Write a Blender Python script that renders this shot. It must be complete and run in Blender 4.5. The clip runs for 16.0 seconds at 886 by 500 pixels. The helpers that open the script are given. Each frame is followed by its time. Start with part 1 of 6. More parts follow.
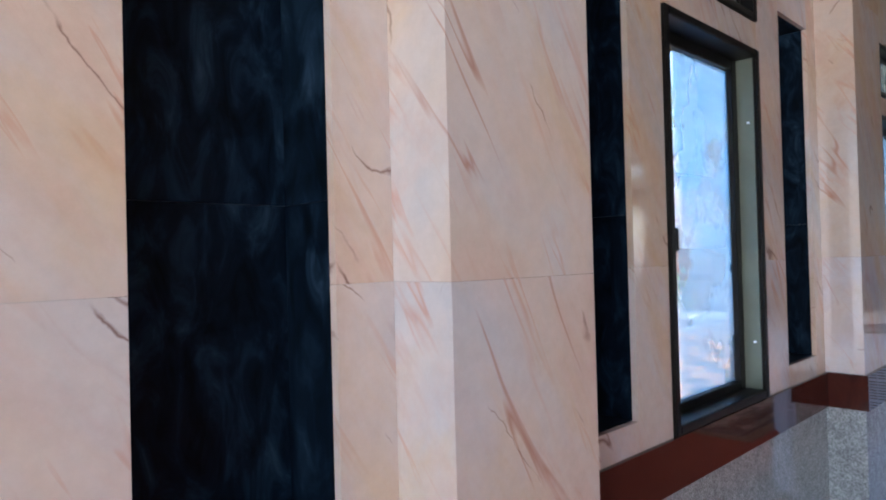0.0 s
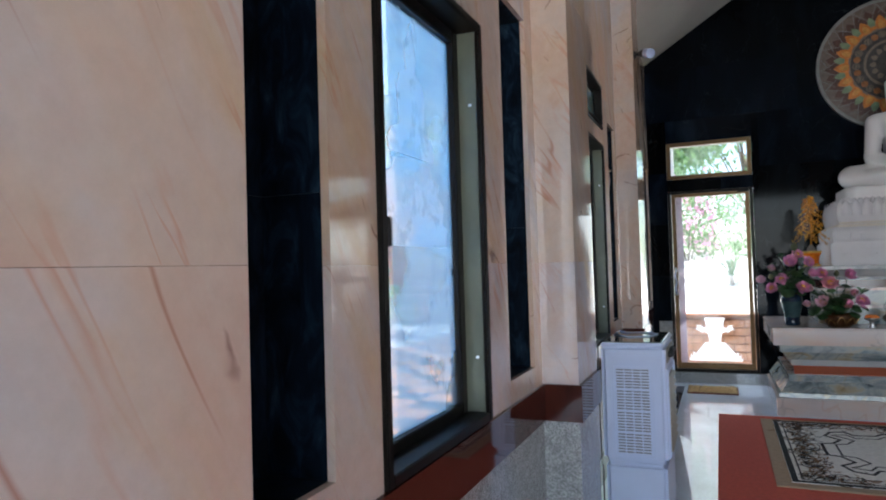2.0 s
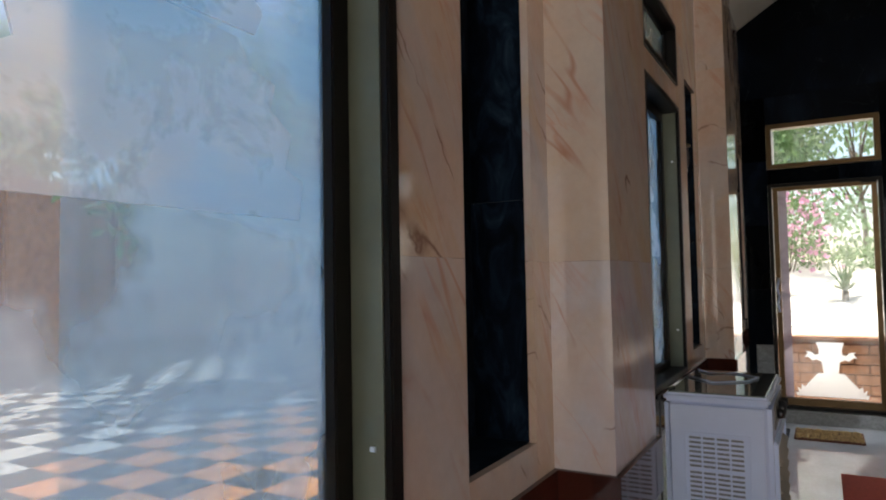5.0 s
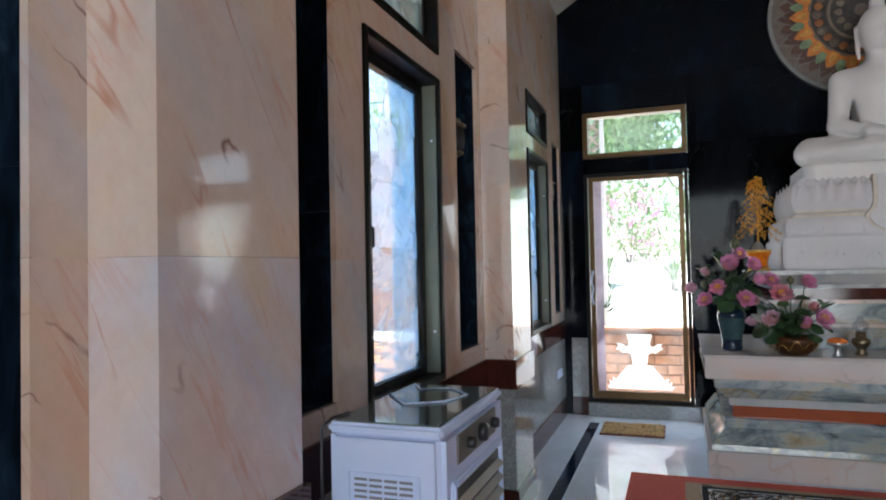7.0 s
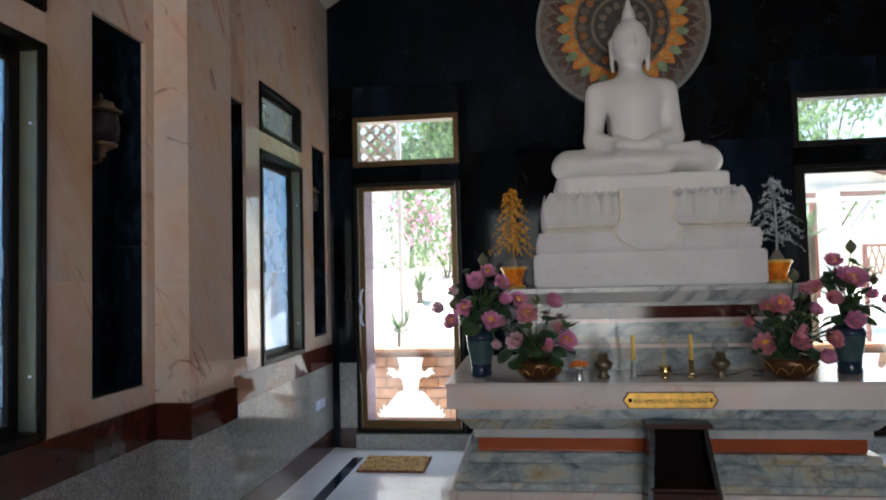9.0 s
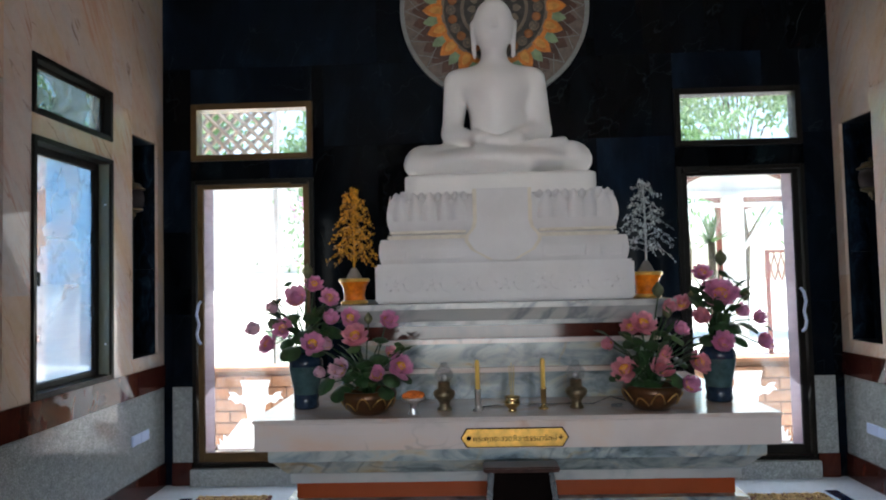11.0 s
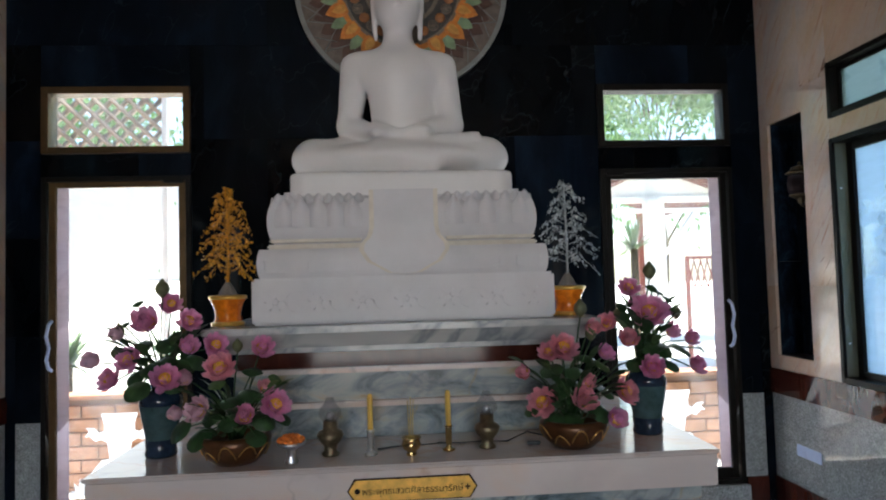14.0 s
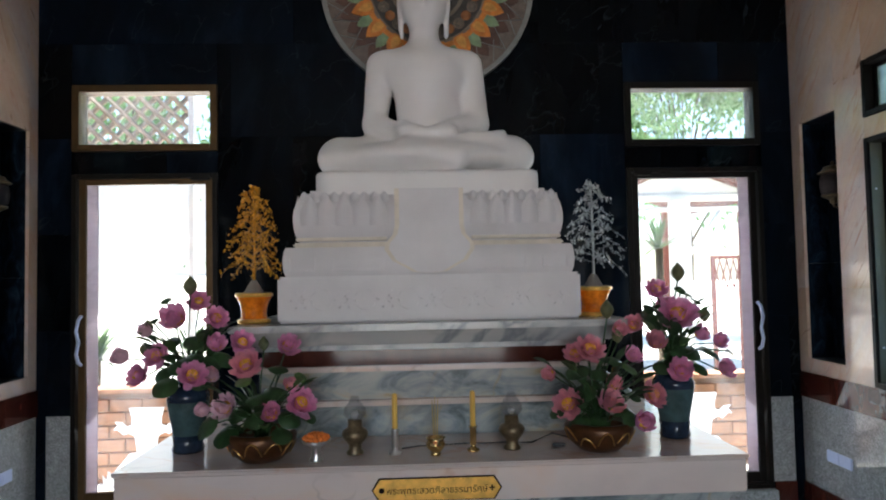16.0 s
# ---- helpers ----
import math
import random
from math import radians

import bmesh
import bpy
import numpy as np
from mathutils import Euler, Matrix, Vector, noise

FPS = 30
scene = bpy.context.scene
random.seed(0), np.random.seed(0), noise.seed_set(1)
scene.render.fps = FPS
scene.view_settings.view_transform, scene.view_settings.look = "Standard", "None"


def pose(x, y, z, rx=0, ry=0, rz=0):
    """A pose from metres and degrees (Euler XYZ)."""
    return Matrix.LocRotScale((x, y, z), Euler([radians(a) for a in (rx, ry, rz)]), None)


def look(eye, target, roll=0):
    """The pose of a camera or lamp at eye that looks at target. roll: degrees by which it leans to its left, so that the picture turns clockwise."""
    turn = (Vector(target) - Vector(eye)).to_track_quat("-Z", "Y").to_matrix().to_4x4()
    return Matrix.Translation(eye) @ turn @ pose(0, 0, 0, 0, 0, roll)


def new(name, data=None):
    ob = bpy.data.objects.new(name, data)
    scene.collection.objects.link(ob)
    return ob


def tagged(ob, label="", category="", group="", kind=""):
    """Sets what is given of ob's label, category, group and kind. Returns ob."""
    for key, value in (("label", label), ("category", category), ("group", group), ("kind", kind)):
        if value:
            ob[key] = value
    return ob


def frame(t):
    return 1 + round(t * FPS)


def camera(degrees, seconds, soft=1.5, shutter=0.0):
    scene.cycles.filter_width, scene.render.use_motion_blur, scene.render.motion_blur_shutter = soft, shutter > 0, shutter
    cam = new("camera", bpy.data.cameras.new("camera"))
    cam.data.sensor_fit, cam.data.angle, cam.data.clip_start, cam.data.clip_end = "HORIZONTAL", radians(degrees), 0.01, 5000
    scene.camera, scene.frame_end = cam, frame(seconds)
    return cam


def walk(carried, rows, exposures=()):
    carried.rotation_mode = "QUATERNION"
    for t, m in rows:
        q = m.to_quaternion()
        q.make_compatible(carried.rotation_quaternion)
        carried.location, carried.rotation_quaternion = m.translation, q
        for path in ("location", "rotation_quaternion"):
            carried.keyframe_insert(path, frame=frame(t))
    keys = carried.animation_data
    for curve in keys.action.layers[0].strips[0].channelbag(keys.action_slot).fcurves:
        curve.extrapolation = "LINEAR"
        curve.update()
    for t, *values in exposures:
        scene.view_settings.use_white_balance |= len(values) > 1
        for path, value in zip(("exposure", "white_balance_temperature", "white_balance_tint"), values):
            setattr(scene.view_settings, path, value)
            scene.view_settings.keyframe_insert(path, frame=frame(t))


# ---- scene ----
cam = camera(67.9, 16.0, soft=2.0)
PATH = [
    (0, (-1.387, -8.636, 1.463), (-2.827, -7.249, 1.488), -1.5),
    (0.5, (-1.420, -8.488, 1.451), (-2.695, -6.949, 1.502), -1.2),
    (1, (-1.472, -8.370, 1.418), (-2.606, -6.723, 1.479), -1.1),
    (1.5, (-1.575, -8.247, 1.410), (-2.494, -6.471, 1.459), -1.0),
    (2, (-1.635, -8.079, 1.408), (-2.410, -6.236, 1.464), -1.7),
    (2.5, (-1.658, -7.819, 1.396), (-2.460, -5.988, 1.438), -1.2),
    (3, (-1.733, -7.614, 1.385), (-2.439, -5.744, 1.440), -0.4),
    (3.5, (-1.784, -7.403, 1.392), (-2.524, -5.546, 1.453), -1.9),
    (3.7, (-1.802, -7.302, 1.381), (-2.559, -5.452, 1.457), -1.2),
    (5.8, (-1.626, -6.628, 1.374), (-2.693, -4.939, 1.467), -2.2),
    (6, (-1.551, -6.559, 1.359), (-2.556, -4.833, 1.461), -2.2),
    (6.5, (-1.451, -6.354, 1.367), (-2.264, -4.528, 1.436), -1.6),
    (7, (-1.364, -6.125, 1.389), (-2.039, -4.243, 1.443), -1.2),
    (7.5, (-1.259, -5.943, 1.386), (-1.821, -4.025, 1.452), -1.6),
    (8, (-1.083, -5.767, 1.383), (-1.511, -3.815, 1.467), -1.7),
    (8.5, (-0.906, -5.603, 1.368), (-1.255, -3.636, 1.456), -1.4),
    (9, (-0.737, -5.379, 1.397), (-0.990, -3.397, 1.486), -1.4),
    (9.5, (-0.570, -5.211, 1.429), (-0.640, -3.214, 1.499), -1.3),
    (9.7, (-0.512, -5.140, 1.434), (-0.585, -3.143, 1.500), -1.5),
    (12, (-0.061, -4.470, 1.457), (-0.095, -2.473, 1.561), -0.8),
    (12.5, (-0.055, -4.361, 1.455), (-0.020, -2.363, 1.539), -0.4),
    (13, (-0.057, -4.266, 1.482), (-0.026, -2.268, 1.560), -0.8),
    (13.5, (-0.041, -4.208, 1.501), (-0.090, -2.211, 1.601), -1.5),
    (14, (-0.025, -4.195, 1.508), (0.127, -2.203, 1.603), -1.6),
    (14.5, (-0.018, -4.173, 1.530), (0.379, -2.215, 1.625), -1.4),
    (15, (-0.031, -4.190, 1.519), (0.232, -2.210, 1.609), -1.4),
    (15.5, (-0.037, -4.187, 1.518), (0.038, -2.189, 1.593), -1.3),
    (16, (-0.044, -4.183, 1.521), (0.044, -2.187, 1.608), -1.1),
]
EXPOSURES = [(0, 2.06, 6000, 8), (0.5, 2.35, 5700, 3), (1.5, 1.75, 6200, 7), (2.5, 1.8, 6200, 4), (3.0, 1.7, 6200, 3), (3.5, 1.52, 6600, 3), (5.8, 0.95, 7800, 12), (6.0, 1.0, 7800, 12), (6.5, 2.08, 6500, 7), (7.5, 2.05, 6400, 6), (8.5, 1.9, 6500, 6), (9, 1.78, 6800, 7), (9.5, 1.92, 6500, 4), (12.5, 1.88, 6500, 7), (14.5, 1.78, 6600, 6), (16, 1.86, 6600, 7)]
walk(cam, [(t, look(eye, target, roll)) for t, eye, target, roll in PATH], EXPOSURES)

# ---- world, sun, lights ----
world = bpy.data.worlds.new("world")
scene.world = world
world.use_nodes = True
wn = world.node_tree.nodes
sky = wn.new("ShaderNodeTexSky")
sky.sky_type, sky.sun_disc = "NISHITA", False
sky.sun_elevation, sky.sun_rotation = radians(75), radians(-80)
wn["Background"].inputs[1].default_value = 0.15
world.node_tree.links.new(sky.outputs[0], wn["Background"].inputs[0])

SUN_FROM = Vector((-math.cos(radians(75)) * math.sin(radians(80)), math.cos(radians(75)) * math.cos(radians(80)), math.sin(radians(75))))
sun = new("sun", bpy.data.lights.new("sun", "SUN"))
sun.data.energy, sun.data.angle, sun.data.color = 5.0, radians(0.5), (1, 0.95, 0.87)
sun.matrix_world = look(SUN_FROM * 30, (0, 0, 0))


def opening_lamp(x, y, z, tx, ty, tz, w, h, watts, colour):
    ob = new("daylight", bpy.data.lights.new("daylight", "AREA"))
    ob.data.shape, ob.data.size, ob.data.size_y = "RECTANGLE", w, h
    ob.data.energy, ob.data.color = watts, colour
    ob.matrix_world = look((x, y, z), (tx, ty, tz))
    return ob


# the wide open entrance behind the walk
opening_lamp(0, -13.6, 1.6, 0, 0, 1.6, 4.0, 3.2, 60, (0.86, 0.9, 1.0))

# the sky's light in the openings of the two back doors
for x in (-1.72, 1.79):
    opening_lamp(x, -0.05, 1.2, 0.25 * x, -2.6, 0.0, 0.7, 1.7, 1.8, (0.88, 0.94, 1.0))


# ---- materials ----
def nodes_of(name, rough, metal=0.0):
    m = bpy.data.materials.new(name)
    m.use_nodes = True
    t = m.node_tree
    b = t.nodes["Principled BSDF"]
    b.inputs["Roughness"].default_value, b.inputs["Metallic"].default_value = rough, metal
    return m, t, b


def n_new(t, kind, **values):
    n = t.nodes.new(kind)
    for k, v in values.items():
        n.inputs[k.replace("_", " ")].default_value = v
    return n


def coords(t, per_object=0.0, object_space=False):
    """Place in metres, shifted for each piece by its own random number."""
    if object_space:
        src = t.nodes.new("ShaderNodeTexCoord").outputs["Object"]
    else:
        src = t.nodes.new("ShaderNodeNewGeometry").outputs["Position"]
    if not per_object:
        return src
    info = t.nodes.new("ShaderNodeObjectInfo")
    mul = t.nodes.new("ShaderNodeVectorMath")
    mul.operation = "MULTIPLY_ADD"
    t.links.new(info.outputs["Random"], mul.inputs[0])
    mul.inputs[1].default_value = (per_object * 3.1, per_object * 1.7, per_object * 2.3)
    t.links.new(src, mul.inputs[2])
    return mul.outputs[0]


def ramp(t, fac, stops):
    r = t.nodes.new("ShaderNodeValToRGB")
    while len(r.color_ramp.elements) < len(stops):
        r.color_ramp.elements.new(0.5)
    for e, (p, c) in zip(r.color_ramp.elements, stops):
        e.position, e.color = p, (*c, 1)
    t.links.new(fac, r.inputs[0])
    return r.outputs[0]


def mixed(t, fac, a, b, kind="MIX"):
    m = t.nodes.new("ShaderNodeMix")
    m.data_type, m.blend_type = "RGBA", kind
    for sock, v in ((m.inputs[0], fac), (m.inputs[6], a), (m.inputs[7], b)):
        if isinstance(v, (int, float)):
            sock.default_value = v
        elif isinstance(v, tuple):
            sock.default_value = (*v, 1)
        else:
            t.links.new(v, sock)
    return m.outputs[2]


def noise_of(t, at, scale, detail=5, rough=0.55, warp=0.0):
    n = n_new(t, "ShaderNodeTexNoise", Scale=scale, Detail=detail, Roughness=rough, Distortion=warp)
    t.links.new(at, n.inputs["Vector"])
    return n.outputs["Fac"]


def bumped(t, b, height, strength, distance=0.002):
    n = t.nodes.new("ShaderNodeBump")
    n.inputs["Strength"].default_value, n.inputs["Distance"].default_value = strength, distance
    t.links.new(height, n.inputs["Height"])
    t.links.new(n.outputs[0], b.inputs["Normal"])


def stretched(t, at, scale):
    m = t.nodes.new("ShaderNodeVectorMath")
    m.operation = "MULTIPLY"
    t.links.new(at, m.inputs[0])
    m.inputs[1].default_value = scale
    return m.outputs[0]


def band_of(t, fac, middle, width):
    """1 where fac is within width of middle, else 0: thin veins out of a noise."""
    a = t.nodes.new("ShaderNodeMath")
    a.operation = "SUBTRACT"
    t.links.new(fac, a.inputs[0])
    a.inputs[1].default_value = middle
    c = t.nodes.new("ShaderNodeMath")
    c.operation = "ABSOLUTE"
    t.links.new(a.outputs[0], c.inputs[0])
    r = t.nodes.new("ShaderNodeMapRange")
    t.links.new(c.outputs[0], r.inputs[0])
    r.inputs[1].default_value, r.inputs[2].default_value = 0, width
    r.inputs[3].default_value, r.inputs[4].default_value = 1, 0
    return r.outputs[0]


def times(t, a, b):
    m = t.nodes.new("ShaderNodeMath")
    m.operation = "MULTIPLY"
    for s, v in zip(m.inputs, (a, b)):
        if isinstance(v, (int, float)):
            s.default_value = v
        else:
            t.links.new(v, s)
    return m.outputs[0]


def marble(name, clouds, veins, rough=0.12, cloud_scale=2.2, vein_scale=1.6, per_object=4.0, stretch=(1, 1, 0.45), tint=0.25, shine=0.5, warp=0.6, tones=((0.88, 0.86, 0.85), (1.0, 0.98, 0.96), (1.06, 1.07, 1.1))):
    """Polished stone: clouded ground, soft broad veins and thin cracks, each piece with its own shift and tone."""
    m, t, b = nodes_of(name, rough)
    b.inputs["Specular IOR Level"].default_value = shine
    at = coords(t, per_object)
    flat = stretched(t, at, stretch)
    base = ramp(t, noise_of(t, flat, cloud_scale, 6, 0.6, warp), clouds)
    patch = ramp(t, noise_of(t, at, 0.9, 2), [(0.35, (0.82, 0.8, 0.8)), (0.65, (1.08, 1.04, 1.0))])
    base = mixed(t, tint * 2, base, patch, "MULTIPLY")
    info = t.nodes.new("ShaderNodeObjectInfo")
    tone = ramp(t, info.outputs["Random"], list(zip((0.0, 0.5, 1.0), tones)))
    base = mixed(t, 1.0, base, tone, "MULTIPLY")
    # veins lean across the slab
    lean = t.nodes.new("ShaderNodeMapping")
    lean.vector_type = "TEXTURE"
    lean.inputs["Rotation"].default_value = (0.6, 0.45, 0.3)
    lean.inputs["Scale"].default_value = (0.55, 0.55, 1.7)
    t.links.new(at, lean.inputs["Vector"])
    for k, (colour, width, amount) in enumerate(veins):
        shift = t.nodes.new("ShaderNodeVectorMath")
        shift.inputs[1].default_value = (7.3 * k, 3.1 * k, 5.7 * k)
        t.links.new(lean.outputs[0] if k % 2 == 0 else flat, shift.inputs[0])
        v = band_of(t, noise_of(t, shift.outputs[0], vein_scale, 4, 0.5, 0.3), 0.5, width)
        lo = 0.42 if k == 0 else 0.5
        if k == 2:             # short broken cracks
            wob = t.nodes.new("ShaderNodeTexNoise")
            wob.inputs["Scale"].default_value, wob.inputs["Detail"].default_value = 7, 4
            t.links.new(shift.outputs[0], wob.inputs["Vector"])
            add = t.nodes.new("ShaderNodeVectorMath")
            add.operation = "MULTIPLY_ADD"
            t.links.new(wob.outputs["Color"], add.inputs[0])
            add.inputs[1].default_value = (0.12, 0.12, 0.12)
            t.links.new(lean.outputs[0], add.inputs[2])
            vor = t.nodes.new("ShaderNodeTexVoronoi")
            vor.feature = "DISTANCE_TO_EDGE"
            vor.inputs["Scale"].default_value = vein_scale * 0.55
            t.links.new(add.outputs[0], vor.inputs["Vector"])
            v = band_of(t, vor.outputs["Distance"], 0.0, width)
            lo = 0.53
        mask = ramp(t, noise_of(t, shift.outputs[0], 1.3 + k, 2), [(lo, (0, 0, 0)), (lo + 0.12, (1, 1, 1))])
        base = mixed(t, times(t, times(t, v, mask), amount), base, colour)
    t.links.new(base, b.inputs["Base Color"])
    bumped(t, b, noise_of(t, at, 6, 3), 0.05, 0.004)
    return m


def plain(name, colour, rough=0.5, metal=0.0, vary=0.12, scale=9.0, bump=0.1, per_object=0.0, speck=0.0, shine=0.5):
    m, t, b = nodes_of(name, rough, metal)
    b.inputs["Specular IOR Level"].default_value = shine
    at = coords(t, per_object)
    n = noise_of(t, at, scale, 6, 0.6)
    lo, hi = tuple(c * (1 - vary) for c in colour), tuple(min(1, c * (1 + vary)) for c in colour)
    base = ramp(t, n, [(0.3, lo), (0.7, hi)])
    if speck:
        s = noise_of(t, at, 130, 2, 0.7)
        base = mixed(t, 1.0, base, ramp(t, s, [(0.35, (1 - speck,) * 3), (0.65, (1 + speck,) * 3)]), "MULTIPLY")
    t.links.new(base, b.inputs["Base Color"])
    if bump:
        bumped(t, b, noise_of(t, at, scale * 8, 3), bump)
    return m


def pink_marble(name):
    """Polished salmon marble: grey, tan and pink clouds, faint rusty veins and a few straight dark cracks."""
    m, t, b = nodes_of(name, 0.06)
    at = coords(t, 9.0)
    lean = t.nodes.new("ShaderNodeMapping")
    lean.vector_type = "TEXTURE"
    lean.inputs["Rotation"].default_value = (0.62, 0.1, 0.2)
    lean.inputs["Scale"].default_value = (0.7, 0.55, 1.7)
    t.links.new(at, lean.inputs["Vector"])

    def moved(src, v):
        s = t.nodes.new("ShaderNodeVectorMath")
        s.inputs[1].default_value = v
        t.links.new(src, s.inputs[0])
        return s.outputs[0]

    base = ramp(t, noise_of(t, lean.outputs[0], 1.7, 5, 0.6, 0.25), [(0.32, (0.52, 0.5, 0.51)), (0.45, (0.6, 0.53, 0.5)), (0.57, (0.63, 0.51, 0.43)), (0.7, (0.61, 0.43, 0.35))])
    tan = ramp(t, noise_of(t, moved(lean.outputs[0], (9, 2, 4)), 2.3, 6, 0.62, 0.3), [(0.5, (0, 0, 0)), (0.68, (1, 1, 1))])
    base = mixed(t, times(t, tan, 0.7), base, (0.61, 0.45, 0.28))
    rose = ramp(t, noise_of(t, moved(lean.outputs[0], (3, 8, 1)), 3.1, 6, 0.65, 0.4), [(0.5, (0, 0, 0)), (0.7, (1, 1, 1))])
    base = mixed(t, times(t, rose, 0.4), base, (0.58, 0.37, 0.3))
    fine = ramp(t, noise_of(t, at, 22, 6, 0.7), [(0.3, (0.94, 0.93, 0.92)), (0.7, (1.05, 1.05, 1.05))])
    base = mixed(t, 1.0, base, fine, "MULTIPLY")
    info = t.nodes.new("ShaderNodeObjectInfo")
    tone = ramp(t, info.outputs["Random"], [(0.0, (0.92, 0.86, 0.78)), (0.3, (1.0, 0.98, 0.95)), (0.5, (1.02, 1.02, 1.04)), (0.75, (1.04, 0.97, 0.9)), (1.0, (0.98, 1.02, 1.12))])
    base = mixed(t, 1.0, base, tone, "MULTIPLY")
    # long rusty streaks that fall across the slab, soft and broad first, then thin
    sep = t.nodes.new("ShaderNodeSeparateXYZ")
    t.links.new(at, sep.inputs[0])

    def sloped(kx, ky, kz):
        total = None
        for socket, k in zip(sep.outputs, (kx, ky, kz)):
            term = times(t, socket, k)
            if total is None:
                total = term
            else:
                add = t.nodes.new("ShaderNodeMath")
                t.links.new(total, add.inputs[0])
                t.links.new(term, add.inputs[1])
                total = add.outputs[0]
        return total

    fall = t.nodes.new("ShaderNodeCombineXYZ")
    t.links.new(sloped(0.7, 0.85, 0.5), fall.inputs[0])
    t.links.new(sloped(0.06, 0.05, -0.09), fall.inputs[1])
    broad = ramp(t, noise_of(t, fall.outputs[0], 3.2, 5, 0.6, 0.3), [(0.5, (0, 0, 0)), (0.68, (1, 1, 1))])
    base = mixed(t, times(t, broad, 0.28), base, (0.62, 0.42, 0.3))
    for k, (size, width, amount, lo) in enumerate(((4.5, 0.018, 0.6, 0.5), (8.0, 0.014, 0.5, 0.47), (3.0, 0.007, 0.7, 0.5))):
        n = noise_of(t, moved(fall.outputs[0], (5 + 3.7 * k, 5, 9 - 2.3 * k)), size, 4, 0.55, 0.35)
        where = ramp(t, noise_of(t, moved(at, (2 + 5 * k, 7, 3)), 1.7 + 0.5 * k, 3), [(lo, (0, 0, 0)), (lo + 0.14, (1, 1, 1))])
        base = mixed(t, times(t, times(t, band_of(t, n, 0.5, width), where), amount), base, ((0.54, 0.22, 0.12), (0.56, 0.25, 0.15), (0.4, 0.16, 0.09))[k])
    far = t.nodes.new("ShaderNodeMapping")
    far.vector_type = "TEXTURE"
    far.inputs["Rotation"].default_value = (0.75, 0.2, 0.1)
    far.inputs["Scale"].default_value = (0.5, 0.3, 2.6)
    jag = t.nodes.new("ShaderNodeTexNoise")
    jag.inputs["Scale"].default_value, jag.inputs["Detail"].default_value = 16, 4
    t.links.new(at, jag.inputs["Vector"])
    bent = t.nodes.new("ShaderNodeVectorMath")
    bent.operation = "MULTIPLY_ADD"
    t.links.new(jag.outputs["Color"], bent.inputs[0])
    bent.inputs[1].default_value = (0.035, 0.035, 0.035)
    t.links.new(at, bent.inputs[2])
    t.links.new(bent.outputs[0], far.inputs["Vector"])
    for k, (width, amount, lo) in enumerate(((0.006, 0.85, 0.56), (0.004, 0.8, 0.55))):
        n = noise_of(t, moved(far.outputs[0], (4.1 * k, 7.7 * k, 2.9 * k)), 1.0, 2, 0.4, 0.0)
        where = ramp(t, noise_of(t, moved(at, (6.1 * k, 3.3, 8.2 * k)), 3.2 + k, 3), [(lo, (0, 0, 0)), (lo + 0.07, (1, 1, 1))])
        base = mixed(t, times(t, times(t, band_of(t, n, 0.5, width), where), amount), base, (0.17, 0.065, 0.04))
    t.links.new(base, b.inputs["Base Color"])
    bumped(t, b, noise_of(t, at, 6, 3), 0.05, 0.004)
    return m


PINK = pink_marble("pink_marble")
BLACK_PANEL = marble("black_honed_panel", [(0.34, (0.0015, 0.003, 0.005)), (0.5, (0.004, 0.009, 0.018)), (0.62, (0.011, 0.024, 0.043)), (0.76, (0.035, 0.065, 0.1))],
                     [], rough=0.4, cloud_scale=14, per_object=6, shine=0.08, warp=1.2)
BLACK = marble("black_marble", [(0.3, (0.001, 0.0015, 0.002)), (0.52, (0.0025, 0.004, 0.006)), (0.7, (0.006, 0.01, 0.015))],
               [((0.03, 0.04, 0.045), 0.006, 0.5), ((0.02, 0.025, 0.03), 0.004, 0.5)], rough=0.07, cloud_scale=2.5, per_object=6, shine=0.09, tones=((0.55, 0.5, 0.45), (1.1, 1.1, 1.1), (1.7, 2.1, 2.7)))
GREEN = marble("green_veined_marble", [(0.3, (0.07, 0.1, 0.11)), (0.42, (0.28, 0.35, 0.38)), (0.54, (0.46, 0.51, 0.5)), (0.64, (0.52, 0.48, 0.37)), (0.76, (0.38, 0.26, 0.1))],
               [((0.12, 0.15, 0.16), 0.06, 0.55), ((0.12, 0.15, 0.16), 0.03, 0.55), ((0.4, 0.3, 0.12), 0.05, 0.5)], rough=0.12, vein_scale=4.5, cloud_scale=6.5, stretch=(0.6, 1, 1.2), warp=0.8)
GREY_MARBLE = marble("grey_marble", [(0.3, (0.42, 0.45, 0.47)), (0.55, (0.58, 0.6, 0.6)), (0.75, (0.68, 0.68, 0.66))],
                     [((0.16, 0.19, 0.22), 0.07, 0.75), ((0.2, 0.22, 0.25), 0.04, 0.7)], rough=0.2, shine=0.3, vein_scale=3, stretch=(0.5, 1, 1.5))
BEIGE = marble("beige_marble", [(0.3, (0.63, 0.58, 0.57)), (0.5, (0.71, 0.65, 0.63)), (0.62, (0.74, 0.61, 0.53)), (0.76, (0.74, 0.53, 0.4))],
               [((0.55, 0.3, 0.18), 0.02, 0.4), ((0.3, 0.28, 0.26), 0.006, 0.5)], rough=0.12, stretch=(0.6, 1, 1))
MAROON = marble("maroon_granite", [(0.3, (0.04, 0.011, 0.008)), (0.6, (0.068, 0.017, 0.011)), (0.8, (0.09, 0.024, 0.015))], [((0.05, 0.01, 0.01), 0.01, 0.4)], rough=0.05, cloud_scale=12)
MAROON_DULL = marble("maroon_band", [(0.3, (0.04, 0.011, 0.008)), (0.6, (0.068, 0.017, 0.011)), (0.8, (0.09, 0.024, 0.015))], [], rough=0.07, cloud_scale=12, shine=0.35)
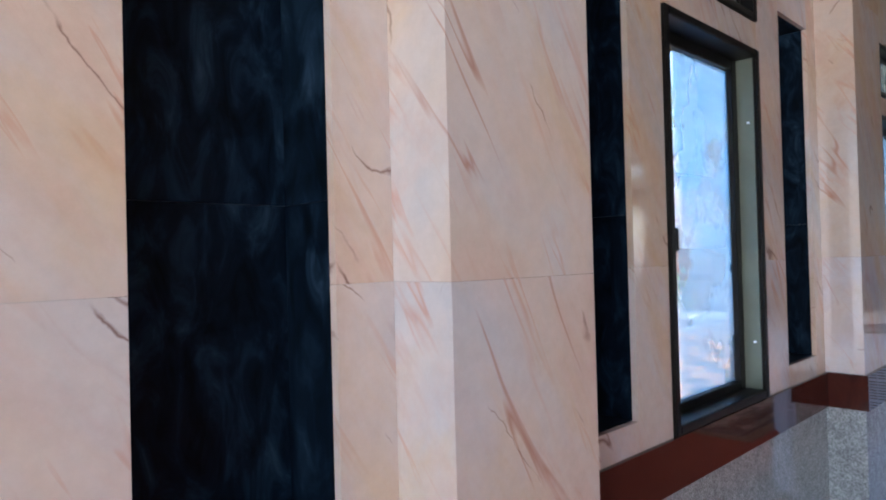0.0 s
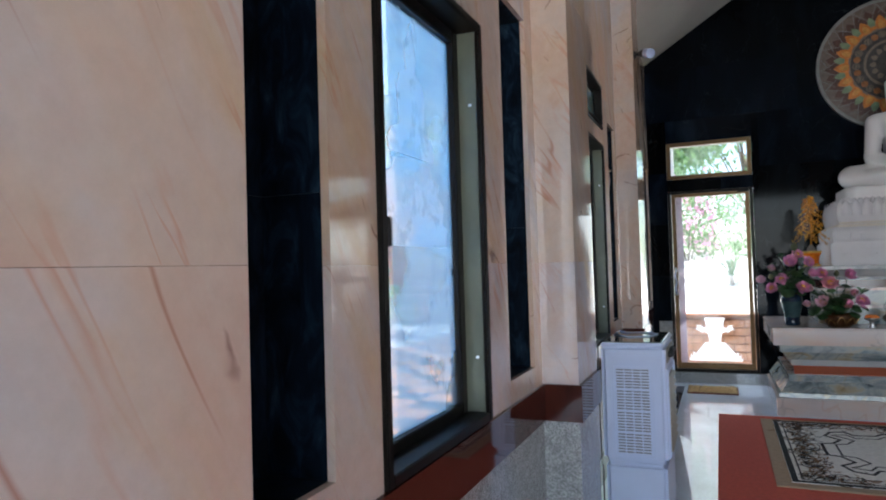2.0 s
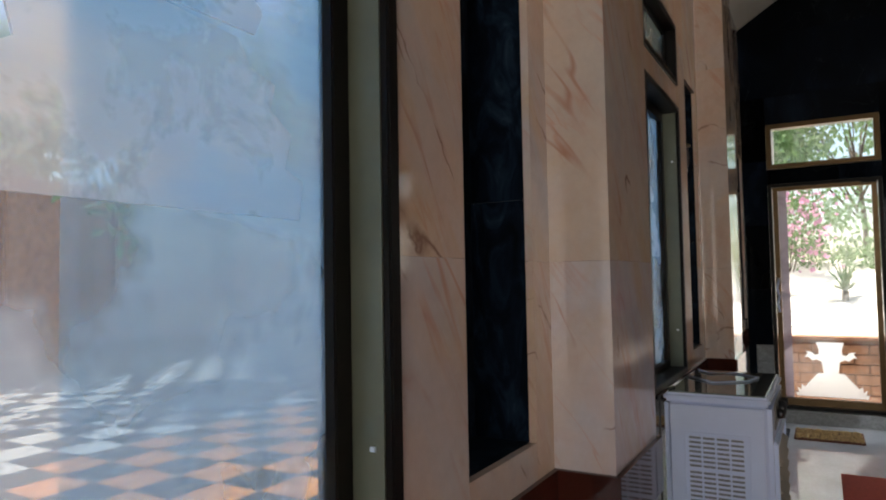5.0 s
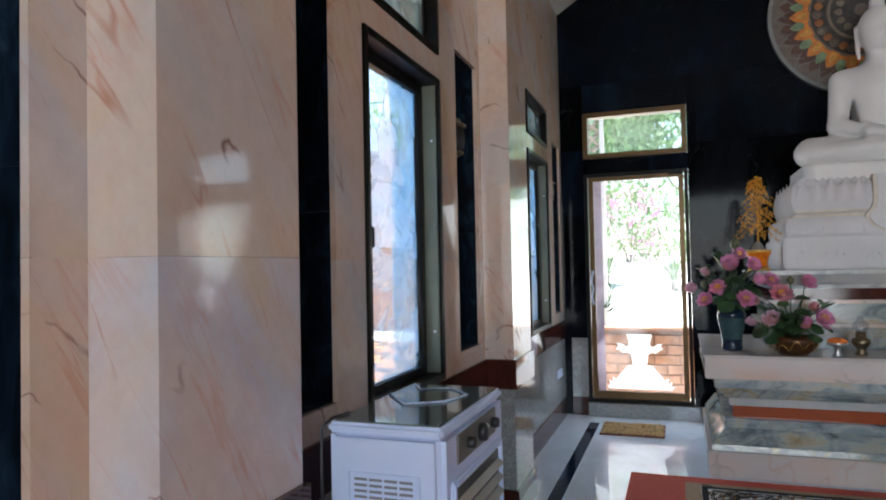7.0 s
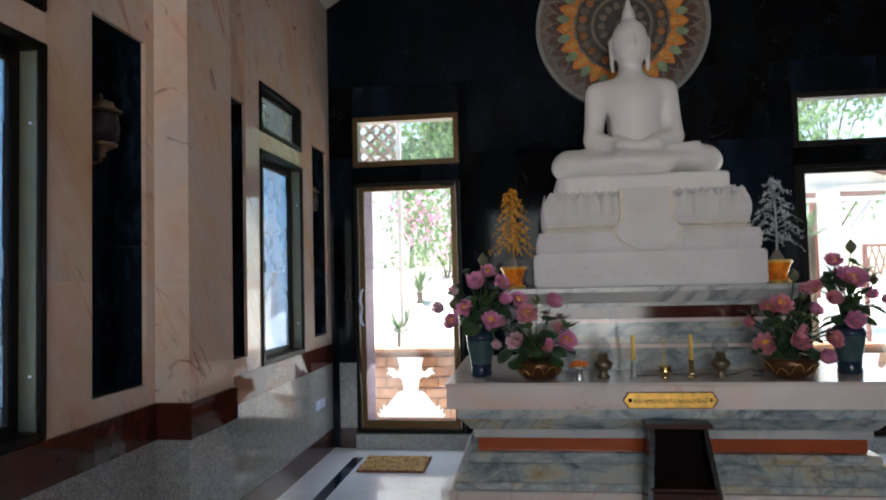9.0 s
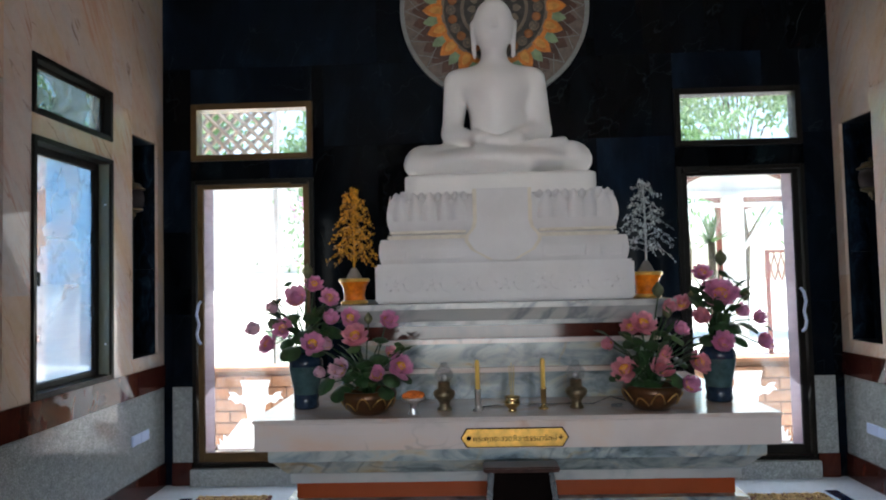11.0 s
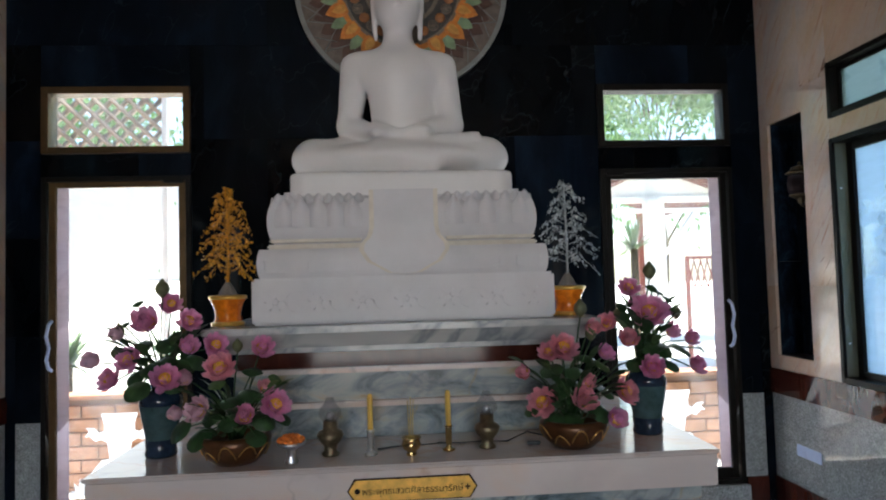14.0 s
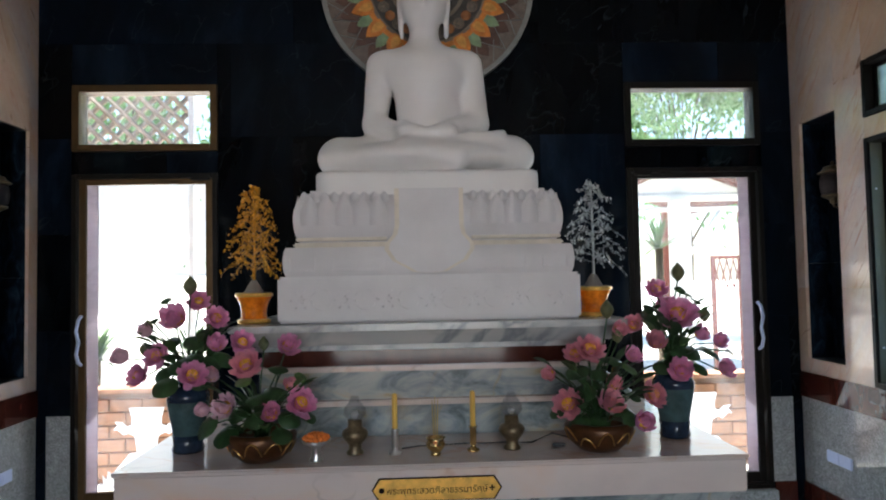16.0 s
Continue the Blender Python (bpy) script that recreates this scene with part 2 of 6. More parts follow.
GRANITE = plain("grey_granite", (0.31, 0.32, 0.32), 0.05, vary=0.2, scale=30, bump=0.0, speck=0.4, per_object=2)
FLOOR = plain("pale_polished_floor", (0.72, 0.8, 0.9), 0.05, vary=0.1, scale=3, bump=0.0, speck=0.12, shine=0.8)
STRIPE = plain("blue_black_stone", (0.014, 0.025, 0.06), 0.08, vary=0.5, scale=12, bump=0.0)
# cream for the throne's thin course, lower mouldings and apron border
CREAM_STONE = plain("cream_trim_stone", (0.68, 0.62, 0.53), 0.5, vary=0.1, scale=14, bump=0.3)
WHITE_STONE = plain("white_carved_stone", (0.66, 0.64, 0.65), 0.45, vary=0.07, scale=4, bump=0.25)
STATUE_STONE = plain("smooth_white_stone", (0.78, 0.76, 0.75), 0.4, vary=0.05, scale=3, bump=0.06)
PLASTER = plain("pale_ceiling_paint", (0.62, 0.6, 0.54), 0.8, vary=0.05, scale=2, bump=0.1)
BRONZE_ALU = plain("dark_bronze_aluminium", (0.007, 0.0055, 0.0045), 0.4, 0.0, vary=0.2, bump=0.0, shine=0.15)
GOLD_LIT_ALU = plain("gold_lit_bronze_alu", (0.1, 0.058, 0.022), 0.35, 0.6, vary=0.2, bump=0.0)
GREEN_LIT_ALU = plain("green_lit_aluminium", (0.13, 0.14, 0.1), 0.4, 0.2, vary=0.1, bump=0.0)
CARPET = plain("red_carpet", (0.64, 0.12, 0.08), 0.95, vary=0.12, scale=40, bump=0.6)
WHITE_PLASTIC = plain("white_plastic", (0.56, 0.65, 0.86), 0.35, vary=0.03, bump=0.0)
DARK_PLASTIC = plain("dark_plastic", (0.02, 0.02, 0.022), 0.35, vary=0.2, bump=0.0)
RUBBER = plain("black_rubber", (0.015, 0.015, 0.015), 0.7, vary=0.2, bump=0.0)


# ---- mesh helpers ----
def box(bm, x0, x1, y0, y1, z0, z1, bevel=0.0, seg=2):
    vs = bmesh.ops.create_cube(bm, size=1.0)["verts"]
    bmesh.ops.scale(bm, vec=(x1 - x0, y1 - y0, z1 - z0), verts=vs)
    bmesh.ops.translate(bm, vec=((x0 + x1) / 2, (y0 + y1) / 2, (z0 + z1) / 2), verts=vs)
    if bevel:
        es = list({e for v in vs for e in v.link_edges})
        bmesh.ops.bevel(bm, geom=es, offset=bevel, segments=seg, affect="EDGES", clamp_overlap=True)
    return bm


def boxed(*a, **k):
    return box(bmesh.new(), *a, **k)


def lathe(profile, seg=24, bm=None, at=(0, 0, 0)):
    """A turned shape from (radius, height) pairs."""
    bm = bm or bmesh.new()
    rings = []
    for r, z in profile:
        rings.append([bm.verts.new((at[0] + r * math.cos(a), at[1] + r * math.sin(a), at[2] + z)) for a in (2 * math.pi * k / seg for k in range(seg))])
    for a, b in zip(rings, rings[1:]):
        for k in range(seg):
            bm.faces.new((a[k], a[(k + 1) % seg], b[(k + 1) % seg], b[k]))
    bm.faces.new(rings[0][::-1])
    bm.faces.new(rings[-1])
    for f in bm.faces:
        f.smooth = True
    return bm


def tube(bm, points, radius, seg=6, taper=1.0):
    """A round rod along points."""
    pts = [Vector(p) for p in points]
    rings = []
    for i, p in enumerate(pts):
        d = (pts[min(i + 1, len(pts) - 1)] - pts[max(i - 1, 0)]).normalized()
        u = d.orthogonal().normalized()
        w = d.cross(u)
        r = radius * (1 + (taper - 1) * i / max(1, len(pts) - 1))
        rings.append([bm.verts.new(p + (u * math.cos(a) + w * math.sin(a)) * r) for a in (2 * math.pi * k / seg for k in range(seg))])
    for i in range(len(rings) - 1):
        a, b = rings[i], rings[i + 1]
        # turn the next ring to the nearest start so that the rod does not twist
        s = min(range(seg), key=lambda k: (b[k].co - a[0].co).length)
        b[:] = b[s:] + b[:s]
        for k in range(seg):
            f = bm.faces.new((a[k], a[(k + 1) % seg], b[(k + 1) % seg], b[k]))
            f.smooth = True
    bm.faces.new(rings[0][::-1])
    bm.faces.new(rings[-1])
    return bm


def finish(name, bm, material):
    bmesh.ops.recalc_face_normals(bm, faces=bm.faces)
    me = bpy.data.meshes.new(name)
    bm.to_mesh(me)
    bm.free()
    me.materials.append(material)
    return me


def part(name, bm, material, parent, label=""):
    ob = new(name, finish(name, bm, material))
    ob.parent = parent
    if label:
        ob["label"] = label
    return ob


def solid(name, bm, material, label="", category="", group="", kind=""):
    return tagged(new(name, finish(name, bm, material)), label, category, group, kind)


def thing(name, label, category, group="", kind="", at=(0, 0, 0)):
    ob = new(name)
    ob.empty_display_size = 0.1
    ob.location = at
    return tagged(ob, label, category, group, kind)


# ---- the hall ----
FL = 0.02                      # floor level
HALF = 2.38                    # face of the side walls, from the left one's point of view
MID = 0.032                    # middle of the hall; the right wall stands at 2 * MID + HALF
EAVE, RIDGE = 3.75, 5.25       # ceiling at the side walls and in the middle
END = -10.5                    # entrance wall
BAYS = (-1.08, -3.697, -6.319, -8.94)
PIERS = ((-2.64, -2.205), (-5.213, -4.758), (-7.815, -7.365), (END, -9.97))
NEAR, AWAY = (0.592, 0.942), (0.632, 0.99)   # dark niches of a bay, before and beyond its window
NICHE_DEPTH = 0.17
LEVELS = (0.885, 1.42, 2.62, EAVE + 0.02)

floor = solid("floor", boxed(-2.7, 2.7, END - 0.3, 0.3, -0.15, FL), FLOOR, "pale grey polished stone floor", "floor", kind="structure")
stripe_l = solid("trim", boxed(-2.13, -2.05, END, -0.3, FL, FL + 0.004), STRIPE, "dark blue stone border strip in the floor", "trim", kind="structure")
stripe_r = solid("trim", boxed(2.114, 2.194, END, -0.3, FL, FL + 0.004), STRIPE, "dark blue stone border strip in the floor", "trim", kind="structure")

bm = bmesh.new()
for s in (-1, 1):
    a = [(MID + s * (HALF + 0.9), EAVE - 0.9 * (RIDGE - EAVE) / HALF), (MID, RIDGE), (MID, RIDGE + 0.12), (MID + s * (HALF + 0.9), EAVE + 0.12 - 0.9 * (RIDGE - EAVE) / HALF)]
    v0 = [bm.verts.new((x, END - 0.9, z)) for x, z in a]
    v1 = [bm.verts.new((x, 0.4, z)) for x, z in a]
    for k in range(4):
        bm.faces.new((v0[k], v0[(k + 1) % 4], v1[(k + 1) % 4], v1[k]))
    bm.faces.new(v0[::-1])
    bm.faces.new(v1)
ceiling = solid("ceiling", bm, PLASTER, "sloping pale painted ceiling", "ceiling", kind="structure")


def side_x(s, x0, x1):
    a, b = s * x0, s * x1
    return min(a, b), max(a, b)


def wall_x(s, x0, x1):
    """Distances from the left wall's origin, mirrored about the middle of the hall for s > 0."""
    a, b = (s * x + (2 * MID if s > 0 else 0) for x in (x0, x1))
    return min(a, b), max(a, b)


def door_x(s, x0, x1):
    a, b = MID + s * x0, MID + s * x1
    return min(a, b), max(a, b)


slabs = []                     # marble pieces, put in last


def slab(parent, s, d0, d1, y0, y1, z0, z1, material, name="slab"):
    x0, x1 = wall_x(s, d0, d1)
    slabs.append((name, parent, material, (x0, x1, y0 + 0.0003, y1 - 0.0003, z0 + 0.0003, z1 - 0.0003)))


def side_wall(s, name):
    """A long wall: core with window openings, then marble slabs on its face."""
    bm = bmesh.new()
    c0, c1 = wall_x(s, HALF + 0.02, HALF + 0.115)
    box(bm, c0, c1, END, 0.2, 0, 0.885)
    box(bm, c0, c1, END, 0.2, 2.68, EAVE + 0.02)
    gaps = []                  # openings of the wall from end to end: windows and niches
    for c in sorted(BAYS):
        gaps += [(c - NEAR[1] - 0.021, c - NEAR[0] + 0.021, True), (c - 0.386, c + 0.386, False), (c + AWAY[0] - 0.021, c + AWAY[1] + 0.021, True)]
    edges = [END] + [v for g in gaps for v in g[:2]] + [0.2]
    for a, b in zip(edges[::2], edges[1::2]):
        box(bm, c0, c1, a, b, 0.885, 2.68)
    for a, b, niche in gaps:
        if niche:
            box(bm, c0, c1, a, b, 0.885, 0.954)
            box(bm, c0, c1, a, b, 2.491, 2.68)
            d0, d1 = wall_x(s, HALF + 0.116, HALF + NICHE_DEPTH + 0.03)   # box of the niche on the outer face
            box(bm, d0, d1, a - 0.03, a, 0.9, 2.545)
            box(bm, d0, d1, b, b + 0.03, 0.9, 2.545)
            e0, e1 = wall_x(s, HALF + NICHE_DEPTH + 0.0205, HALF + NICHE_DEPTH + 0.03)
            box(bm, e0, e1, a, b, 0.9, 2.545)
            for z0, z1 in ((0.9, 0.954), (2.491, 2.545)):
                box(bm, d0, e0 if s > 0 else d1, a, b, z0, z1) if s > 0 else box(bm, e1, d1, a, b, z0, z1)
        else:
            box(bm, c0, c1, a, b, 2.249, 2.36)
    wall = solid(name, bm, PLASTER, "side wall clad in pink veined marble above a granite dado", "wall", kind="structure")
    # piers
    for a, b in PIERS:
        for z0, z1 in zip(LEVELS, LEVELS[1:]):
            slab(wall, s, HALF - 0.16, HALF + 0.02, a, b, z0, z1, PINK)
        slab(wall, s, HALF - 0.175, HALF + 0.02, a - 0.012, b + 0.012, 0.725, 0.885, MAROON)
        slab(wall, s, HALF - 0.16, HALF + 0.02, a, b, 0.185, 0.725, GRANITE)
        slab(wall, s, HALF - 0.175, HALF + 0.02, a - 0.012, b + 0.012, FL, 0.185, MAROON)
    # bays
    ends = [(PIERS[k][1], PIERS[k - 1][0] if k else 0.0) for k in range(4)]
    for c, (lo, hi) in zip(BAYS, ends):
        cols = ((lo, c - NEAR[1]), (c - NEAR[0], c - 0.386), (c + 0.386, c + AWAY[0]), (c + AWAY[1], hi))
        for a, b in cols:
            for z0, z1 in zip(LEVELS, LEVELS[1:]):
                slab(wall, s, HALF, HALF + 0.02, a, b, z0, z1, PINK)
        for a, b in ((c - NEAR[1], c - NEAR[0]), (c + AWAY[0], c + AWAY[1])):
            slab(wall, s, HALF, HALF + 0.02, a, b, 0.885, 0.975, PINK)
            deep = HALF + NICHE_DEPTH
            for z0, z1 in ((0.975, 1.575), (1.575, 2.47)):
                slab(wall, s, deep, deep + 0.02, a, b, z0, z1, BLACK_PANEL, "niche_back")
                slab(wall, s, HALF + 0.0205, deep + 0.02, a - 0.02, a, z0, z1, BLACK_PANEL, "niche_side")
                slab(wall, s, HALF + 0.0205, deep + 0.02, b, b + 0.02, z0, z1, BLACK_PANEL, "niche_side")
            slab(wall, s, HALF + 0.0205, deep + 0.02, a - 0.02, b + 0.02, 0.955, 0.975, BLACK_PANEL, "niche_foot")
            slab(wall, s, HALF + 0.0205, deep + 0.02, a - 0.02, b + 0.02, 2.47, 2.49, BLACK_PANEL, "niche_head")
            slab(wall, s, HALF, HALF + 0.02, a, b, 2.47, EAVE + 0.02, PINK)
        slab(wall, s, HALF, HALF + 0.02, c - 0.386, c + 0.386, 2.249, 2.36, PINK)
        slab(wall, s, HALF, HALF + 0.02, c - 0.386, c + 0.386, 2.68, EAVE + 0.02, PINK)
        mid = (lo + hi) / 2
        for a, b in ((lo, mid), (mid, hi)):
            slab(wall, s, HALF - 0.012, HALF + 0.02, a, b, 0.725, 0.885, MAROON)
            slab(wall, s, HALF, HALF + 0.02, a, b, 0.185, 0.725, GRANITE)
            slab(wall, s, HALF - 0.012, HALF + 0.02, a, b, FL, 0.185, MAROON)
    return wall


wall_left = side_wall(-1, "wall_left")
wall_right = side_wall(1, "wall_right")

# back wall with two doors and two fanlights, black marble tiles on it
DOOR = (1.303, 2.205)
SIDE = HALF - MID              # side walls from the middle of the hall
bm = bmesh.new()
Y0, Y1 = 0.02, 0.2
box(bm, -2.4, MID - DOOR[1], Y0, Y1, 0, 2.78)
box(bm, MID + DOOR[1], 2.46, Y0, Y1, 0, 2.78)
box(bm, MID - DOOR[0], MID + DOOR[0], Y0, Y1, 0, 2.78)
for s in (-1, 1):
    x0, x1 = door_x(s, *DOOR)
    box(bm, x0, x1, Y0, Y1, 0, 0.14)
    box(bm, x0, x1, Y0, Y1, 2.215, 2.355)
box(bm, -2.4, 2.46, Y0, Y1, 2.78, EAVE)
g = [bm.verts.new((x, y, z)) for y in (Y0, Y1) for x, z in ((-2.4, EAVE), (2.46, EAVE), (MID, RIDGE + 0.02))]
bm.faces.new(g[:3])
bm.faces.new(g[:2:-1])
wall_back = solid("wall_back", bm, STRIPE, "gable wall clad in polished black marble tiles", "wall", kind="structure")

holes = [(s0, s1, z0, z1) for s in (-1, 1) for s0, s1 in [door_x(s, *DOOR)] for z0, z1 in ((0.0, 2.215), (2.355, 2.78))]
corner_dado = [door_x(s, DOOR[1], SIDE) + (0.0, 0.72) for s in (-1, 1)]


def cut_rect(r, h):
    """What is left of the rectangle r outside the rectangle h."""
    x0, x1, z0, z1 = r
    a0, a1, b0, b1 = max(x0, h[0]), min(x1, h[1]), max(z0, h[2]), min(z1, h[3])
    if a0 >= a1 or b0 >= b1:
        return [r]
    out = [(x0, a0, z0, z1), (a1, x1, z0, z1), (a0, a1, z0, b0), (a0, a1, b1, z1)]
    return [q for q in out if q[1] - q[0] > 0.004 and q[3] - q[2] > 0.004]


zs = [0.02, 0.64, 1.24, 1.84, 2.44, 3.04, 3.64]
for row, (z0, z1) in enumerate(zip(zs, zs[1:])):
    xs = [-2.38] + [-2.38 + 0.4 * (row % 3) + 0.79 * k for k in range(1, 7) if -2.38 + 0.4 * (row % 3) + 0.79 * k < 2.35] + [2.444]
    for x0, x1 in zip(xs, xs[1:]):
        rs = [(x0, x1, z0, z1)]
        for h in holes + corner_dado:
            rs = [q for r in rs for q in cut_rect(r, h)]
        for q in rs:
            slabs.append(("tile", wall_back, BLACK, (q[0] + 0.0006, q[1] - 0.0006, 0.0, 0.02, q[2] + 0.0006, q[3] - 0.0006)))
for s in (-1, 1):
    x0, x1 = door_x(s, DOOR[1], SIDE)
    slabs.append(("tile", wall_back, GRANITE, (x0, x1, -0.004, 0.02, 0.185, 0.72)))
    slabs.append(("tile", wall_back, MAROON, (x0, x1, -0.016, 0.02, FL, 0.185)))
    x0, x1 = door_x(s, 1.0, DOOR[1])
    slabs.append(("sill_stone", wall_back, GRANITE, (x0, x1, -0.05, 0.2, FL, 0.14)))
bm = bmesh.new()
g = [bm.verts.new((x, y, z)) for y in (0.0, 0.018) for x, z in ((-2.38, 3.64), (2.444, 3.64), (2.444, EAVE), (MID, RIDGE + 0.02), (-2.38, EAVE))]
bm.faces.new(g[:5])
bm.faces.new(g[:4:-1])
part("gable_panel", bm, BLACK, wall_back)

# entrance wall behind the walk
bm = bmesh.new()
box(bm, -2.62, -1.6, END - 0.2, END, 0, 3.0)
box(bm, 1.664, 2.69, END - 0.2, END, 0, 3.0)
box(bm, -2.62, 2.69, END - 0.2, END, 3.0, EAVE)
g = [bm.verts.new((x, y, z)) for y in (END - 0.2, END) for x, z in ((-2.62, EAVE), (2.69, EAVE), (MID, RIDGE + 0.1))]
bm.faces.new(g[:3])
bm.faces.new(g[:2:-1])
wall_entrance = solid("wall_entrance", bm, PLASTER, "pale wall round the wide open entrance", "wall", kind="structure")


# ---- more materials ----
def film_glass(name, film, clear, amount, scale=2.0, worn=False, shine=0.7):
    """A pane with a cloudy pale film on it: part of the light goes straight through, the rest is scattered."""
    m = bpy.data.materials.new(name)
    m.use_nodes = True
    t = m.node_tree
    t.nodes.remove(t.nodes["Principled BSDF"])
    out = t.nodes["Material Output"]
    a = t.nodes.new("ShaderNodeBsdfTransparent")
    a.inputs[0].default_value = (*clear, 1)
    d = t.nodes.new("ShaderNodeBsdfTranslucent")
    e = t.nodes.new("ShaderNodeBsdfGlossy")
    e.inputs["Roughness"].default_value = 0.03
    at = coords(t, 5.0)
    cloud = noise_of(t, at, scale, 4, 0.55, 0.4)
    streak = noise_of(t, stretched(t, at, (1, 1, 6)), 5, 4, 0.6)
    t.links.new(ramp(t, streak, [(0.3, film), (0.7, tuple(min(1, c * 1.12) for c in film))]), d.inputs[0])
    lo, hi = amount
    fac = ramp(t, cloud, [(0.41, (lo,) * 3), (0.49, (hi,) * 3)])
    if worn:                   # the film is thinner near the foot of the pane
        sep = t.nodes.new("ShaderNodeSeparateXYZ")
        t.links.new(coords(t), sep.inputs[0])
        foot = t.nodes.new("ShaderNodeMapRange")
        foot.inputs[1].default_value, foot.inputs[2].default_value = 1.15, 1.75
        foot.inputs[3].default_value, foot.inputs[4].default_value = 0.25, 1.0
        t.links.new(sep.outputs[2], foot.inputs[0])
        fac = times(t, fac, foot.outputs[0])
    mix = t.nodes.new("ShaderNodeMixShader")
    t.links.new(fac, mix.inputs[0])
    t.links.new(a.outputs[0], mix.inputs[1])
    t.links.new(d.outputs[0], mix.inputs[2])
    gloss = t.nodes.new("ShaderNodeMixShader")
    lw = t.nodes.new("ShaderNodeLayerWeight")
    lw.inputs[0].default_value = 0.5
    grow = t.nodes.new("ShaderNodeMath")
    grow.operation = "POWER"
    t.links.new(lw.outputs["Facing"], grow.inputs[0])
    grow.inputs[1].default_value = 5.0
    amount_of = t.nodes.new("ShaderNodeMath")
    amount_of.operation = "MULTIPLY_ADD"
    t.links.new(grow.outputs[0], amount_of.inputs[0])
    amount_of.inputs[1].default_value, amount_of.inputs[2].default_value = shine, 0.04 * shine
    t.links.new(amount_of.outputs[0], gloss.inputs[0])
    t.links.new(mix.outputs[0], gloss.inputs[1])
    t.links.new(e.outputs[0], gloss.inputs[2])
    t.links.new(gloss.outputs[0], out.inputs[0])
    return m


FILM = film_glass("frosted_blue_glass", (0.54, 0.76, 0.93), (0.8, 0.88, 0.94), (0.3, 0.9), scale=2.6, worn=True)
HAZY = film_glass("hazy_glass", (0.62, 0.78, 0.92), (0.9, 0.93, 0.96), (0.12, 0.42), scale=2.4)
FILM_EVEN = film_glass("frosted_glass_even", (0.46, 0.59, 0.74), (0.66, 0.75, 0.84), (0.5, 0.88), scale=5)
FILM_PICTURE = film_glass("etched_picture_glass", (0.9, 0.95, 1.0), (1.0, 1.0, 1.0), (0.3, 0.55), scale=9, shine=0.0)
FILM_TOP = film_glass("tinted_fanlight_glass", (0.3, 0.36, 0.38), (0.5, 0.58, 0.58), (0.2, 0.6))
CLEAR = film_glass("clear_door_glass", (0.9, 0.92, 0.95), (0.97, 0.98, 0.98), (0.0, 0.06))
ETCHED = film_glass("frosted_etching", (1.0, 1.0, 1.0), (0.95, 0.95, 1.0), (0.85, 0.95))
MAUVE_GLASS = film_glass("mauve_cloudy_glass", (0.5, 0.45, 0.5), (0.5, 0.47, 0.5), (0.45, 0.6))
CHIMNEY_GLASS = film_glass("thin_lamp_glass", (0.9, 0.9, 0.9), (0.96, 0.97, 0.98), (0.0, 0.08), shine=0.25)

GOLD = plain("gold_lacquer", (0.8, 0.48, 0.11), 0.28, 0.55, vary=0.25, scale=25, bump=0.3)
GOLD_LEAF = plain("gold_foil", (0.85, 0.36, 0.025), 0.28, 0.3, vary=0.4, scale=60, bump=0.0)
SILVER_LEAF = plain("silver_foil", (0.5, 0.54, 0.55), 0.35, 0.5, vary=0.35, scale=60, bump=0.0)
ORANGE_GLASS = plain("amber_glaze", (0.95, 0.2, 0.01), 0.1, 0.0, vary=0.4, scale=30, bump=0.3)
BRASS = plain("polished_brass", (0.7, 0.5, 0.22), 0.15, 1.0, vary=0.15, bump=0.0)
OLD_BRASS = plain("tarnished_brass", (0.2, 0.16, 0.1), 0.3, 0.8, vary=0.35, scale=50, bump=0.2)
SILVER = plain("bright_silver_metal", (0.75, 0.76, 0.78), 0.3, 1.0, vary=0.08, bump=0.0)
WAX = plain("yellow_wax", (0.85, 0.55, 0.12), 0.4, vary=0.06, bump=0.0)
INCENSE = plain("incense_stick", (0.55, 0.4, 0.12), 0.8, vary=0.2, bump=0.0)
GARLAND = plain("orange_flower_garland", (0.85, 0.2, 0.03), 0.6, vary=0.35, scale=80, bump=0.6)
CERAMIC = plain("blue_green_glaze", (0.045, 0.09, 0.095), 0.08, vary=0.35, scale=18, bump=0.0)
CERAMIC_DARK = plain("dark_blue_glaze", (0.014, 0.028, 0.055), 0.08, vary=0.4, scale=40, bump=0.0)
BROWN_GLAZE = plain("bronze_brown_bowl", (0.1, 0.04, 0.014), 0.3, 0.5, vary=0.3, scale=30, bump=0.2)
BOWL_RELIEF = plain("gilt_relief", (0.5, 0.3, 0.1), 0.3, 0.8, vary=0.2, bump=0.0)
LEAF = plain("lotus_leaf", (0.022, 0.065, 0.018), 0.45, vary=0.4, scale=20, bump=0.2, per_object=3)
LEAF_LIGHT = plain("young_lotus_leaf", (0.06, 0.13, 0.035), 0.45, vary=0.3, scale=20, bump=0.2, per_object=3)
BUD = plain("green_lotus_bud", (0.1, 0.11, 0.05), 0.5, vary=0.3, scale=40, bump=0.1)
PETAL = plain("pink_petal", (0.8, 0.32, 0.56), 0.55, vary=0.3, scale=35, bump=0.0, per_object=3)
PETAL_PALE = plain("pale_pink_petal", (0.85, 0.58, 0.67), 0.55, vary=0.25, scale=35, bump=0.0, per_object=3)
PETAL_CORAL = plain("coral_petal", (0.82, 0.33, 0.39), 0.55, vary=0.3, scale=35, bump=0.0, per_object=3)
PETAL_YELLOW = plain("yellow_stamen", (0.85, 0.5, 0.06), 0.6, vary=0.2, scale=60, bump=0.0)
DARK_WOOD = plain("dark_lacquered_wood", (0.012, 0.005, 0.004), 0.22, vary=0.4, scale=14, bump=0.1, shine=0.25)
